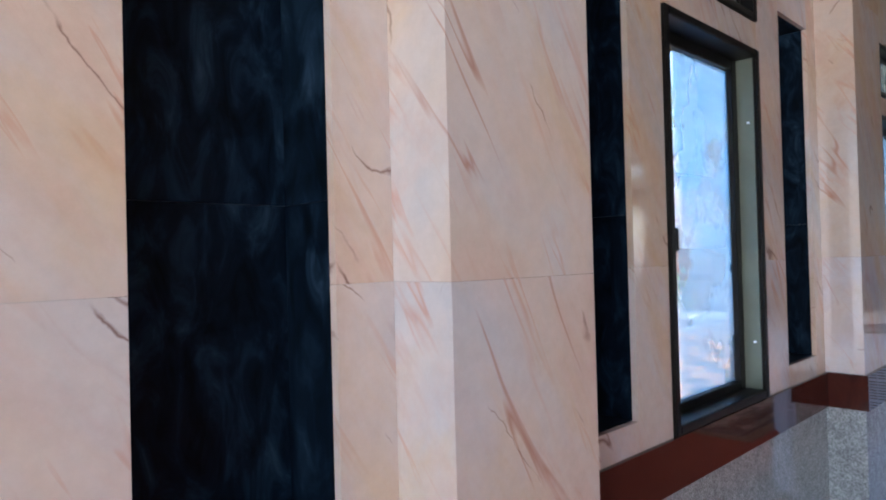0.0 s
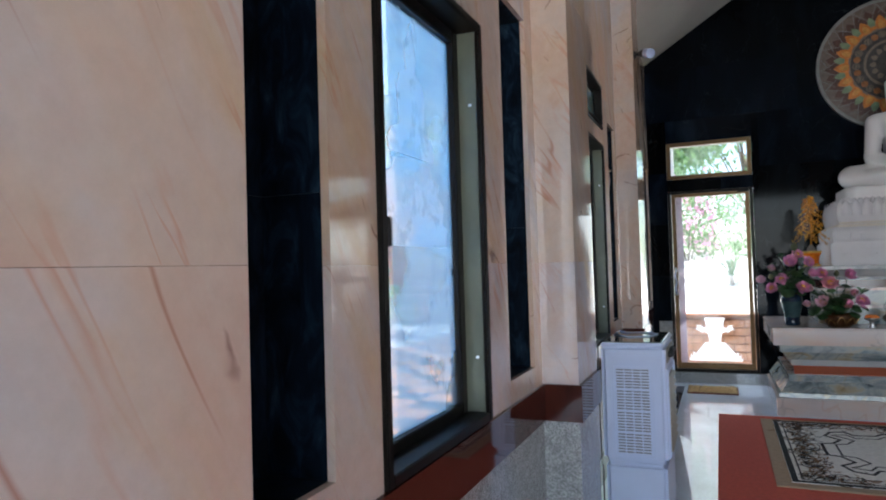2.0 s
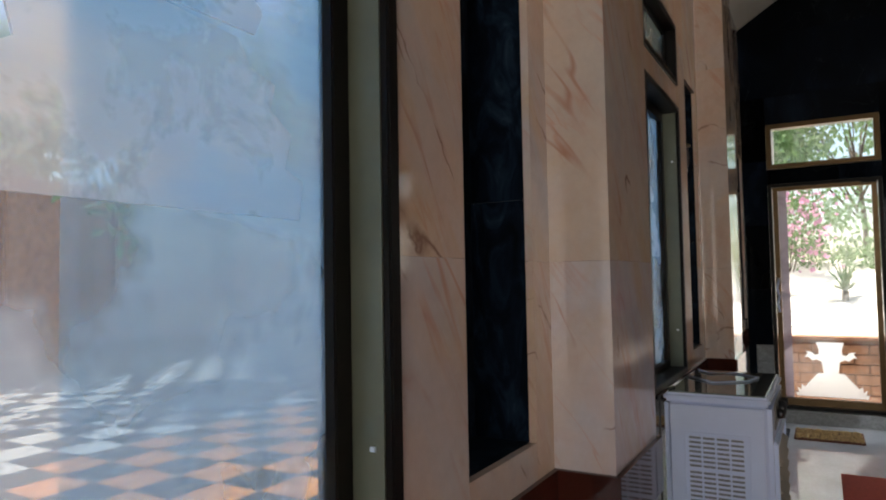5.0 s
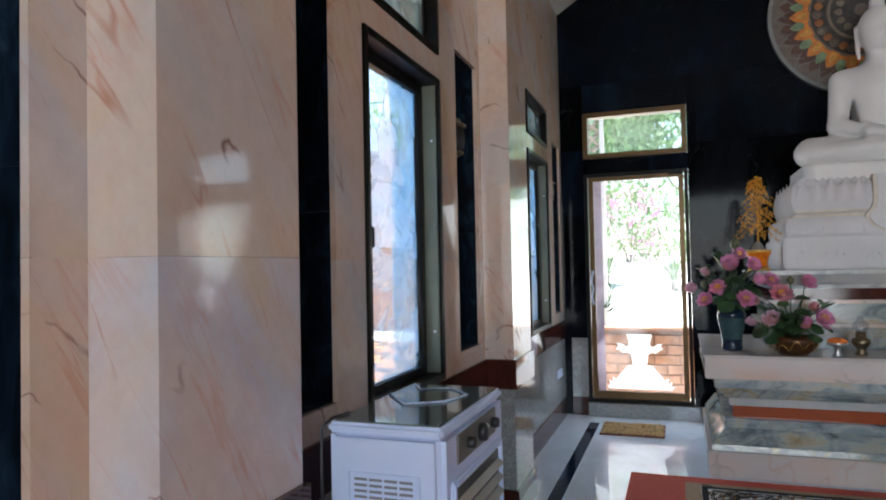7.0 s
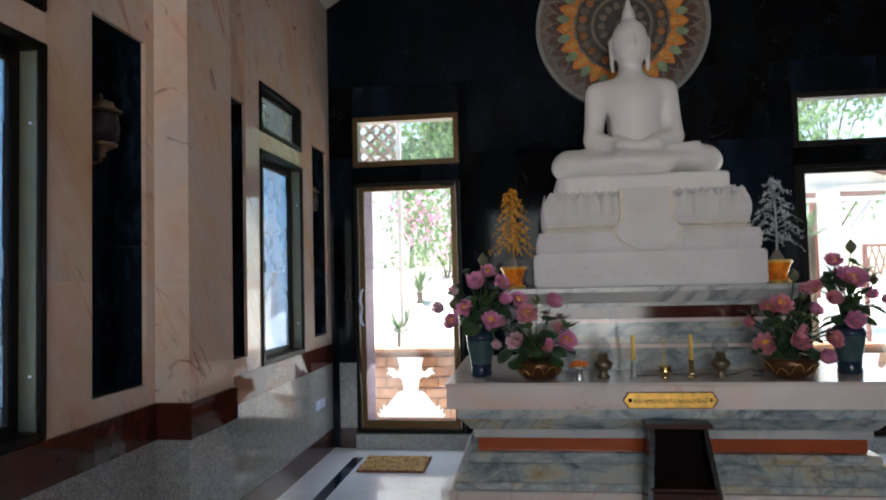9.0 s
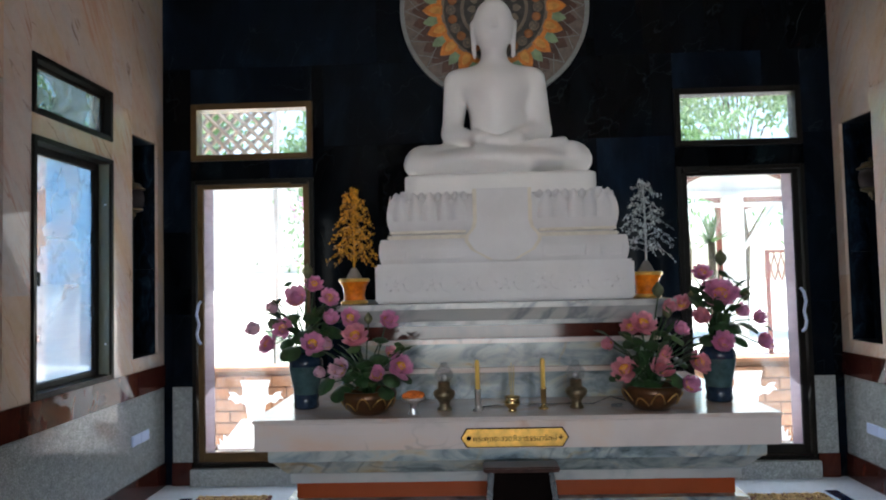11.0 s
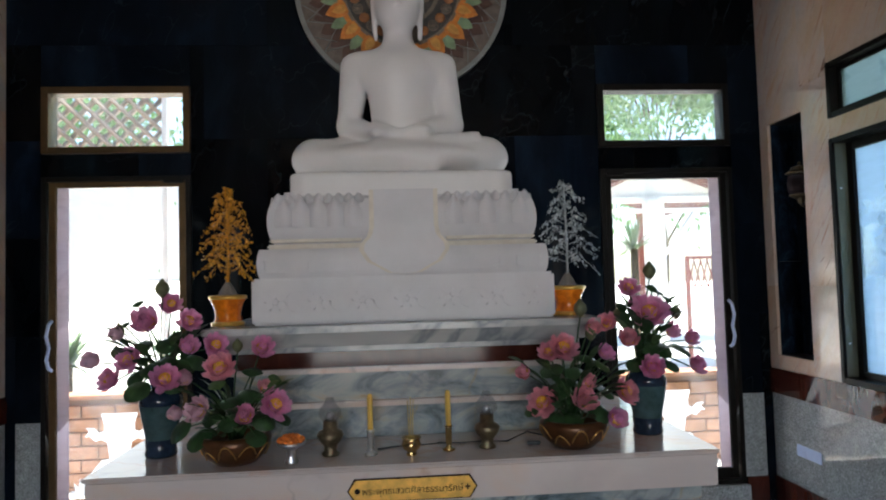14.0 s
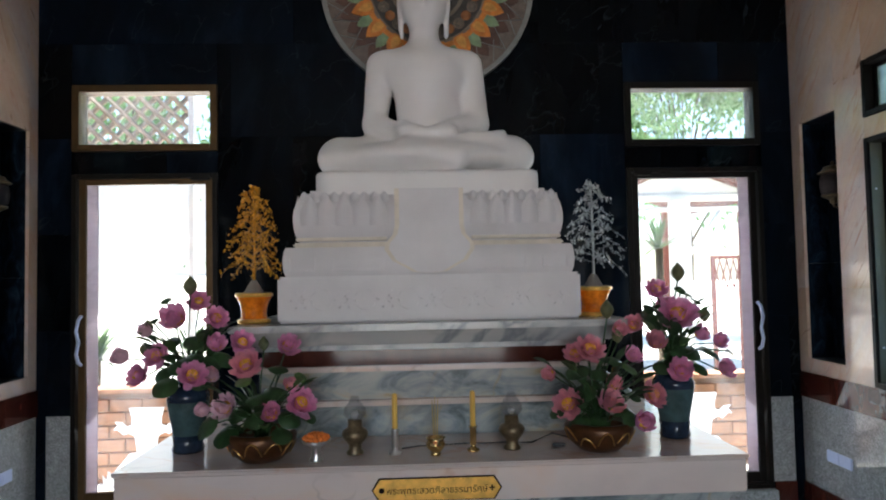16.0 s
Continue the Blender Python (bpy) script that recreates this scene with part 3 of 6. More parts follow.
RED_WOOD = plain("worn_red_wood", (0.045, 0.013, 0.009), 0.3, vary=0.4, scale=14, bump=0.1, shine=0.3)
STRAW = plain("woven_straw_mat", (0.85, 0.5, 0.24), 0.9, vary=0.5, scale=55, bump=0.8)
MAT_EDGE = plain("dark_mat_edge", (0.2, 0.08, 0.05), 0.9, vary=0.2, bump=0.2)
RUG_CREAM = plain("cream_rug", (0.85, 0.84, 0.79), 0.95, vary=0.12, scale=30, bump=0.5)
RUG_TAN = plain("tan_rug_border", (0.45, 0.33, 0.22), 0.95, vary=0.1, scale=30, bump=0.5)
RUG_BLACK = plain("black_rug_line", (0.02, 0.022, 0.025), 0.95, vary=0.2, scale=30, bump=0.3)
RUG_BROWN = plain("brown_rug_flower", (0.25, 0.14, 0.06), 0.95, vary=0.3, scale=30, bump=0.3)
BRICK = plain("orange_brown_brick", (0.45, 0.23, 0.14), 0.85, vary=0.25, scale=12, bump=0.5, per_object=3)
MORTAR = plain("pale_mortar", (0.4, 0.36, 0.32), 0.9, vary=0.15, bump=0.4)
PAVING = plain("sunlit_concrete", (0.74, 0.72, 0.68), 0.85, vary=0.15, scale=1.2, bump=0.4)
TILE_ORANGE = plain("terracotta_tile", (0.5, 0.2, 0.07), 0.4, vary=0.2, scale=8, bump=0.1, per_object=3)
TILE_DARK = plain("slate_tile", (0.018, 0.02, 0.022), 0.4, vary=0.2, scale=8, bump=0.1, per_object=3)
TILE_WHITE = plain("white_tile", (0.5, 0.51, 0.52), 0.4, vary=0.1, scale=8, bump=0.1, per_object=3)
BARK = plain("bark", (0.12, 0.09, 0.06), 0.9, vary=0.4, scale=20, bump=0.8)
FOLIAGE = plain("garden_foliage", (0.13, 0.22, 0.1), 0.6, vary=0.5, scale=3, bump=0.0)
BLOSSOM = plain("pink_blossom", (0.7, 0.32, 0.5), 0.6, vary=0.4, scale=6, bump=0.0)


def see_through_leaf(m, colour, share=0.55):
    """Thin leaves and petals glow where the sun stands behind them."""
    t = m.node_tree
    thin = t.nodes.new("ShaderNodeBsdfTranslucent")
    thin.inputs[0].default_value = (*colour, 1)
    mix = t.nodes.new("ShaderNodeMixShader")
    mix.inputs[0].default_value = share
    t.links.new(t.nodes["Principled BSDF"].outputs[0], mix.inputs[1])
    t.links.new(thin.outputs[0], mix.inputs[2])
    t.links.new(mix.outputs[0], t.nodes["Material Output"].inputs[0])


for petal in (PETAL, PETAL_PALE, PETAL_CORAL):
    see_through_leaf(petal, (0.9, 0.5, 0.68), 0.3)
see_through_leaf(FOLIAGE, (0.3, 0.5, 0.22), 0.3)
see_through_leaf(BLOSSOM, (0.85, 0.45, 0.7))
ROCK = plain("garden_rock", (0.2, 0.18, 0.16), 0.9, vary=0.4, scale=4, bump=0.8)
ROOF_TILE = plain("red_roof", (0.14, 0.055, 0.045), 0.8, vary=0.25, scale=8, bump=0.3)
WHITE_PAINT = plain("white_paint", (0.75, 0.74, 0.7), 0.6, vary=0.06, scale=3, bump=0.1)
RED_PAINT = plain("red_brown_paint", (0.26, 0.08, 0.06), 0.6, vary=0.15, scale=3, bump=0.1)
DISC_AMBER = plain("amber_disc_stone", (0.62, 0.3, 0.06), 0.4, vary=0.3, scale=25, bump=0.1)
DISC_TAN = plain("tan_disc_stone", (0.19, 0.15, 0.11), 0.4, vary=0.25, scale=25, bump=0.1)
DISC_RUST = plain("rust_disc_stone", (0.32, 0.12, 0.035), 0.4, vary=0.35, scale=25, bump=0.1)
DISC_GROUND = plain("grey_brown_mosaic", (0.15, 0.115, 0.095), 0.4, vary=0.25, scale=25, bump=0.1)
DISC_GREY = plain("grey_disc_stone", (0.22, 0.235, 0.225), 0.4, vary=0.2, scale=10, bump=0.1)
DISC_BROWN = plain("brown_inlay", (0.085, 0.04, 0.028), 0.35, vary=0.35, scale=18, bump=0.1)
DISC_DARK = plain("dark_inlay", (0.05, 0.045, 0.04), 0.35, vary=0.4, scale=18, bump=0.1)
DISC_ORANGE = plain("orange_inlay", (0.6, 0.2, 0.03), 0.35, vary=0.3, scale=18, bump=0.1)
DISC_GREEN = plain("green_inlay", (0.2, 0.3, 0.17), 0.35, vary=0.3, scale=18, bump=0.1)


# ---- windows of the side walls ----
def frame_bars(bm, s, d0, d1, y0, y1, z0, z1, w, bevel=0.003):
    """Four bars round a rectangle in a side wall."""
    x0, x1 = wall_x(s, d0, d1)
    box(bm, x0, x1, y0, y0 + w, z0, z1, bevel)
    box(bm, x0, x1, y1 - w, y1, z0, z1, bevel)
    box(bm, x0, x1, y0 + w, y1 - w, z0, z0 + w, bevel)
    box(bm, x0, x1, y0 + w, y1 - w, z1 - w, z1, bevel)
    return bm


def window(s, c, name, bare):
    w = thing(name, "tall casement with pale film on its glass, dark frame", "window", kind="structure", at=(0, 0, 0))
    y0, y1 = c - 0.383, c + 0.383
    part("frame", frame_bars(bmesh.new(), s, HALF - 0.012, HALF + 0.11, y0, y1, 0.888, 2.247, 0.03), BRONZE_ALU, w)
    bm = bmesh.new()
    x0, x1 = wall_x(s, HALF + 0.004, HALF + 0.108)
    # jamb linings coloured paler and greener than the frame for reflected light
    for a, b in ((y0 + 0.0302, y0 + 0.034), (y1 - 0.034, y1 - 0.0302)):
        box(bm, x0, x1, a, b, 0.92, 2.216)
    part("reveal", bm, GREEN_LIT_ALU, w, "added jamb lining with greenish reflected light in its colour")
    part("sash", frame_bars(bmesh.new(), s, HALF + 0.066, HALF + 0.108, y0 + 0.034, y1 - 0.034, 0.908, 2.217, 0.044), BRONZE_ALU, w)
    x0, x1 = wall_x(s, HALF + 0.088, HALF + 0.094)
    part("pane", boxed(x0, x1, y0 + 0.074, y1 - 0.074, 0.948, 2.177), HAZY if s < 0 else FILM_EVEN, w, "hazy glass").visible_shadow = False
    if s < 0:
        x0, x1 = wall_x(s, HALF + 0.0945, HALF + 0.0965)
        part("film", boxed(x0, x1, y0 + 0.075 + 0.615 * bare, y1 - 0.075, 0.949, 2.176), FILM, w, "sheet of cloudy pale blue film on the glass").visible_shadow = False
    # etched picture: a plain seated shape over a cloudy mound
    x0, x1 = wall_x(s, HALF + 0.0825, HALF + 0.087)
    seat = [(0.15, 0.0), (0.165, 0.035), (0.13, 0.07), (0.085, 0.085), (0.095, 0.19), (0.075, 0.235), (0.03, 0.255), (0.038, 0.3), (0.03, 0.34), (0.01, 0.365), (0.0, 0.4)]
    mound = [(0.24, 0.0), (0.25, 0.06), (0.21, 0.075), (0.225, 0.13), (0.18, 0.16), (0.19, 0.2), (0.14, 0.215), (0.12, 0.25), (0.0, 0.26)]
    for name, half, z in (("etched_figure", seat, 1.74), ("etched_mound", mound, 1.475)):
        bm = bmesh.new()
        edge = [(c + u, z + v) for u, v in half] + [(c - u, z + v) for u, v in half[-2::-1]]
        rows = [[bm.verts.new((x, y, h)) for y, h in edge] for x in (x0, x1)]
        for k in range(len(edge)):
            bm.faces.new((rows[0][k], rows[0][(k + 1) % len(edge)], rows[1][(k + 1) % len(edge)], rows[1][k]))
        bm.faces.new(rows[0][::-1])
        bm.faces.new(rows[1])
        part(name, bm, FILM_PICTURE, w, "pale frosted motif etched in the glass").visible_shadow = False
    bm = bmesh.new()
    hy = y0 + 0.062
    x0, x1 = wall_x(s, HALF + 0.025, HALF + 0.068)
    box(bm, x0, x1, hy - 0.012, hy + 0.012, 1.475, 1.545, 0.004)
    x0, x1 = wall_x(s, HALF + 0.0, HALF + 0.03)
    box(bm, x0, x1, hy - 0.007, hy + 0.007, 1.525, 1.54, 0.004)
    x0, x1 = wall_x(s, HALF - 0.004, HALF + 0.008)
    box(bm, x0, x1, hy - 0.008, hy + 0.01, 1.465, 1.54, 0.004)
    part("handle", bm, DARK_PLASTIC, w, "black casement handle")
    bm = bmesh.new()
    for z in (1.1, 1.96):
        x0, x1 = wall_x(s, HALF + 0.02, HALF + 0.03)
        box(bm, x0, x1, y1 - 0.038, y1 - 0.0335, z, z + 0.008)
    part("screw", bm, SILVER, w)
    top = part("fanlight_frame", frame_bars(bmesh.new(), s, HALF - 0.01, HALF + 0.08, y0, y1, 2.362, 2.678, 0.03), BRONZE_ALU, w)
    part("sash", frame_bars(bmesh.new(), s, HALF + 0.04, HALF + 0.07, y0 + 0.031, y1 - 0.031, 2.393, 2.647, 0.022), BRONZE_ALU, top)
    x0, x1 = wall_x(s, HALF + 0.05, HALF + 0.056)
    part("pane", boxed(x0, x1, y0 + 0.05, y1 - 0.05, 2.413, 2.628), FILM_TOP, top, "greenish tinted glass").visible_shadow = False
    return w


for k, c in enumerate(BAYS):
    window(-1, c, f"window_{2 * k + 1}", (0.3, 0.58, 0.3, 0.3)[k])
    window(1, c, f"window_{2 * k + 2}", 0)


# ---- back doors ----
def y_bars(bm, y0, y1, x0, x1, z0, z1, w, wb=None, bevel=0.003):
    wb = wb or w
    box(bm, x0, x0 + w, y0, y1, z0, z1, bevel)
    box(bm, x1 - w, x1, y0, y1, z0, z1, bevel)
    box(bm, x0 + w, x1 - w, y0, y1, z1 - w, z1, bevel)
    box(bm, x0 + w, x1 - w, y0, y1, z0, z0 + wb, bevel)
    return bm


def flat_shape(bm, pts, y0, y1):
    """A thin plate of the outline pts (x, z)."""
    a = [bm.verts.new((x, y0, z)) for x, z in pts]
    b = [bm.verts.new((x, y1, z)) for x, z in pts]
    n = len(pts)
    bm.faces.new(a)
    bm.faces.new(b[::-1])
    for k in range(n):
        bm.faces.new((a[k], b[k], b[(k + 1) % n], a[(k + 1) % n]))
    return bm


def back_door(s, name):
    x0, x1 = door_x(s, DOOR[0] + 0.003, DOOR[1] - 0.003)
    d = thing(name, "closed glass door in a bronze aluminium frame with etched planter", "door", kind="structure")
    part("door_frame", y_bars(bmesh.new(), -0.012, 0.1, x0, x1, 0.143, 2.213, 0.03), BRONZE_ALU, d)
    # left door: the golden light on its bronze is put into the colour
    alu = GOLD_LIT_ALU if s < 0 else BRONZE_ALU
    leaf = part("door_leaf", y_bars(bmesh.new(), 0.01, 0.055, x0 + 0.037, x1 - 0.037, 0.178, 2.19, 0.042, 0.065), alu, d, "bronze door leaf frame")
    part("pane", boxed(x0 + 0.08, x1 - 0.08, 0.03, 0.036, 0.235, 2.155), CLEAR, leaf, "clear glass").visible_shadow = False
    c = (x0 + x1) / 2
    half = [(0.275, 0.265), (0.285, 0.3), (0.262, 0.295), (0.268, 0.345), (0.243, 0.32), (0.235, 0.37), (0.21, 0.35), (0.105, 0.475), (0.058, 0.48), (0.072, 0.58), (0.11, 0.6), (0.14, 0.588), (0.178, 0.622),
            (0.205, 0.618), (0.178, 0.652), (0.196, 0.672), (0.15, 0.668), (0.12, 0.64), (0.092, 0.65), (0.09, 0.69), (0.108, 0.755)]
    out = [(c + x, z) for x, z in half] + [(c - x, z) for x, z in half[::-1]]
    part("etching", flat_shape(bmesh.new(), out, 0.024, 0.029), ETCHED, leaf, "frosted planter motif etched on the glass").visible_shadow = False
    # translucent strip added for the stile's thickness showing in the glare
    e0, e1 = (x0 + 0.081, x0 + 0.15) if s < 0 else (x1 - 0.15, x1 - 0.081)
    part("frosted_border", boxed(e0, e1, 0.024, 0.029, 0.24, 2.15), MAUVE_GLASS, leaf, "added mauve strip for the stile's edge in the glare").visible_shadow = False
    hx = (x0 + 0.06) if s < 0 else (x1 - 0.06)
    bm = bmesh.new()
    tube(bm, [(hx, 0.0, 1.33), (hx, -0.035, 1.31), (hx + 0.012 * s, -0.04, 1.24), (hx - 0.004 * s, -0.04, 1.17), (hx + 0.01 * s, -0.04, 1.1), (hx, -0.035, 1.05), (hx, 0.0, 1.03)], 0.011, 8)
    part("handle", bm, WHITE_PLASTIC, leaf, "wavy white pull handle")
    bm = bmesh.new()
    hh = x1 - 0.16 if s < 0 else x0 + 0.04
    box(bm, hh, hh + 0.12, -0.03, -0.013, 2.165, 2.2, 0.004)
    part("door_closer", bm, BRONZE_ALU, d)
    f = part("fanlight_frame", y_bars(bmesh.new(), -0.012, 0.1, x0, x1, 2.358, 2.777, 0.043), alu, d)
    part("pane", boxed(x0 + 0.03, x1 - 0.03, 0.03, 0.036, 2.39, 2.745), CLEAR, f).visible_shadow = False
    return d


back_door(-1, "door_1")
back_door(1, "door_2")


# ---- altar ----
CX = 0.031


def course(bm, half, front, z0, z1, half2=None, front2=None, back=-0.2, bevel=0.006):
    """A stone course; with half2 and front2 its top is wider or narrower than its foot."""
    half2, front2 = half2 or half, front2 or front
    v = [bm.verts.new((CX + x, y, z)) for h, f, z in ((half, front, z0), (half2, front2, z1)) for x, y in ((-h, f), (h, f), (h, back), (-h, back))]
    for q in ((0, 3, 2, 1), (4, 5, 6, 7), (0, 1, 5, 4), (1, 2, 6, 5), (2, 3, 7, 6), (3, 0, 4, 7)):
        bm.faces.new([v[k] for k in q])
    if bevel:
        bmesh.ops.bevel(bm, geom=list(bm.edges), offset=bevel, segments=2, affect="EDGES")
    return bm


altar = thing("altar", "stepped marble altar with a wide pale slab and red band", "altar")
part("base", course(bmesh.new(), 1.253, -1.567, FL, 0.18), BEIGE, altar, "pale beige marble plinth")
part("cove", course(bmesh.new(), 1.233, -1.537, 0.18, 0.22, 1.228, -1.532), GREEN, altar)
part("cove", course(bmesh.new(), 1.219, -1.522, 0.22, 0.31, 1.15, -1.447), GREEN, altar, "green veined sloping marble")
part("ledge", course(bmesh.new(), 1.141, -1.437, 0.31, 0.365), GREEN, altar)
part("red_band", course(bmesh.new(), 1.092, -1.382, 0.365, 0.447), marble("red_band_stone", [(0.3, (0.3, 0.06, 0.02)), (0.7, (0.4, 0.09, 0.03))], [], rough=0.15), altar, "polished red stone band")
part("ledge", course(bmesh.new(), 1.116, -1.407, 0.447, 0.5), GREY_MARBLE, altar)
part("cove", course(bmesh.new(), 1.131, -1.422, 0.5, 0.575, 1.19, -1.487), GREEN, altar)
part("ledge", course(bmesh.new(), 1.204, -1.497, 0.575, 0.638), GREEN, altar)
part("slab", course(bmesh.new(), 1.258, -1.537, 0.638, 0.772, back=-0.16), BEIGE, altar, "thick pale beige marble slab")
part("slab_edge", course(bmesh.new(), 1.268, -1.549, 0.772, 0.79, back=-0.16), BEIGE, altar)
plaque = thing("plaque", "gold six-sided plaque with dark writing on the altar slab", "sign")
zc = 0.692
hexa = [(CX + x, zc + z) for x, z in ((-0.258, 0), (-0.23, 0.046), (0.23, 0.046), (0.258, 0), (0.23, -0.046), (-0.23, -0.046))]
part("rim", flat_shape(bmesh.new(), hexa, -1.545, -1.536), DARK_WOOD, plaque)
ins = [(CX + (x - CX) * 0.975, zc + (z - zc) * 0.9) for x, z in hexa]
part("plate", flat_shape(bmesh.new(), ins, -1.549, -1.54), GOLD, plaque, "gold plate")
curve = bpy.data.curves.new("writing", "FONT")
curve.body = "\u0e1e\u0e23\u0e30\u0e1e\u0e38\u0e17\u0e18\u0e40\u0e2a\u0e27\u0e15\u0e28\u0e34\u0e25\u0e32\u0e18\u0e23\u0e23\u0e21\u0e32\u0e23\u0e31\u0e01\u0e29\u0e4c"
curve.align_x, curve.align_y = "CENTER", "CENTER"
curve.size, curve.extrude, curve.resolution_u = 0.05, 0.001, 3
carrier = bpy.data.objects.new("writing", curve)
me = bpy.data.meshes.new_from_object(carrier)
bpy.data.objects.remove(carrier)
bpy.data.curves.remove(curve)
me.materials.clear()
me.materials.append(DARK_WOOD)
span = max(v.co.x for v in me.vertices) - min(v.co.x for v in me.vertices)
me.transform(Matrix.Scale(0.4 / span, 4))
ob = new("writing", me)
ob.matrix_world = pose(CX, -1.5495, zc - 0.004, 90, 0, 0)
ob.parent = plaque
ob["label"] = "dark painted line of writing"
part("ornament", lathe([(0.011, 0.0), (0.011, 0.002), (0.006, 0.002), (0.006, 0.0005)], 14), DARK_WOOD, plaque, "small painted ring").matrix_world = pose(CX - 0.218, -1.549, zc, 90, 0, 0)
for w, t in ((0.011, 0.003), (0.003, 0.011)):
    part("ornament", boxed(CX + 0.218 - w, CX + 0.218 + w, -1.551, -1.548, zc - t, zc + t), DARK_WOOD, plaque, "small painted cross")

tier = thing("altar_tier", "upper marble tier of the altar with a maroon band", "altar")
part("course", course(bmesh.new(), 0.84, -1.06, 0.791, 0.935), GREEN, tier)
part("ledge", course(bmesh.new(), 0.86, -1.085, 0.935, 0.96), BEIGE, tier)
part("course", course(bmesh.new(), 0.81, -1.04, 0.96, 1.095), GREEN, tier)
part("ledge", course(bmesh.new(), 0.84, -1.09, 1.095, 1.12), BEIGE, tier)
part("red_band", course(bmesh.new(), 0.79, -1.06, 1.12, 1.197), MAROON_DULL, tier, "glossy maroon stone band")
part("ledge", course(bmesh.new(), 0.82, -1.1, 1.197, 1.224), GREY_MARBLE, tier)
part("slab", course(bmesh.new(), 0.84, -1.135, 1.224, 1.292, 0.89, -1.185), GREY_MARBLE, tier, "grey veined marble slab")
part("slab_edge", course(bmesh.new(), 0.913, -1.205, 1.292, 1.322), GREY_MARBLE, tier)

# ---- white throne ----
throne = thing("throne", "carved white stone throne with a lotus tier", "throne", at=(-0.02 * 0.031, 0.12, 1.323 - 0.985 * 1.337))
throne.scale = (1.02, 1.0, 0.985)
TB = -0.22
part("block", course(bmesh.new(), 0.705, -1.185, 1.337, 1.56, back=TB, bevel=0.012), WHITE_STONE, throne)


def rounded_tier(half, front, z0, z1, bulge, steps=7):
    """A tier with a convex side."""
    bm = bmesh.new()
    rings = []
    for k in range(steps + 1):
        u = k / steps
        e = bulge * math.sin(math.pi * u) ** 0.7
        h, f = half + e, front - e
        rings.append([(CX + x, y, z0 + (z1 - z0) * u) for x, y in ((-h, f), (h, f), (h, TB), (-h, TB))])
    for q in range(4):         # each side by itself, so that the corners stay crisp
        col = [(bm.verts.new(r[q]), bm.verts.new(r[(q + 1) % 4])) for r in rings]
        for (a0, a1), (b0, b1) in zip(col, col[1:]):
            bm.faces.new((a0, a1, b1, b0)).smooth = True
    for r in (rings[0][::-1], rings[-1]):
        bm.faces.new([bm.verts.new(p) for p in r])
    bmesh.ops.remove_doubles(bm, verts=bm.verts, dist=0.0002)
    bmesh.ops.recalc_face_normals(bm, faces=bm.faces)
    for e in bm.edges:
        e.smooth = e.calc_face_angle(0.0) < 0.7
    return bm


part("tier", rounded_tier(0.672, -1.15, 1.56, 1.7, 0.012), WHITE_STONE, throne)
for s in (-1, 1):
    for x0, x1 in ((0.215, 0.46), (0.53, 0.66)):
        a, b = side_x(s, x0, x1)
        part("moulding", y_bars(bmesh.new(), -1.176, -1.14, CX + a, CX + b, 1.585, 1.65, 0.014, bevel=0.005), WHITE_STONE, throne)
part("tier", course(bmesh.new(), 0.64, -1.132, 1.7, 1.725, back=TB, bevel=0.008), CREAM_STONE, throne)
part("lotus_tier", rounded_tier(0.612, -1.108, 1.725, 1.945, 0.028), WHITE_STONE, throne)
part("top_slab", course(bmesh.new(), 0.58, -1.09, 1.945, 1.985, back=TB, bevel=0.014), WHITE_STONE, throne)


def lotus_petal(w, h):
    """A pointed relief petal standing on the x axis, swelling towards -y."""
    bm = bmesh.new()
    n = 6
    rows = []
    for k in range(n + 1):
        u = k / n
        ww = w * 0.5 * math.sin(math.pi * min(1, 0.35 + u * 0.65)) ** 0.8 * (1 if u < 1 else 0)
        rows.append([bm.verts.new((f * ww, -0.014 * (1 - f * f) * math.sin(math.pi * (0.25 + 0.6 * u)) - 0.003 * u, h * u)) for f in (-1, -0.5, 0, 0.5, 1)])
    for a, b in zip(rows, rows[1:]):
        for k in range(4):
            bm.faces.new((a[k], a[k + 1], b[k + 1], b[k])).smooth = True
    bmesh.ops.remove_doubles(bm, verts=bm.verts, dist=0.0005)
    return bm


petal_mesh = finish("petal", lotus_petal(0.092, 0.15), WHITE_STONE)
for k in range(15):
    x = -0.6 + 1.2 * (k + 0.5) / 15
    if abs(x) > 0.2:
        ob = new("petal", petal_mesh)
        ob.matrix_world = pose(CX + x, -1.139, 1.806, 2, 0, 0)
        ob.parent = throne
for s in (-1, 1):
    for k in range(5):
        ob = new("petal", petal_mesh)
        ob.matrix_world = pose(CX + s * 0.632, -1.05 + 0.17 * k, 1.815, -4, 0, 90 * s)
        ob.parent = throne

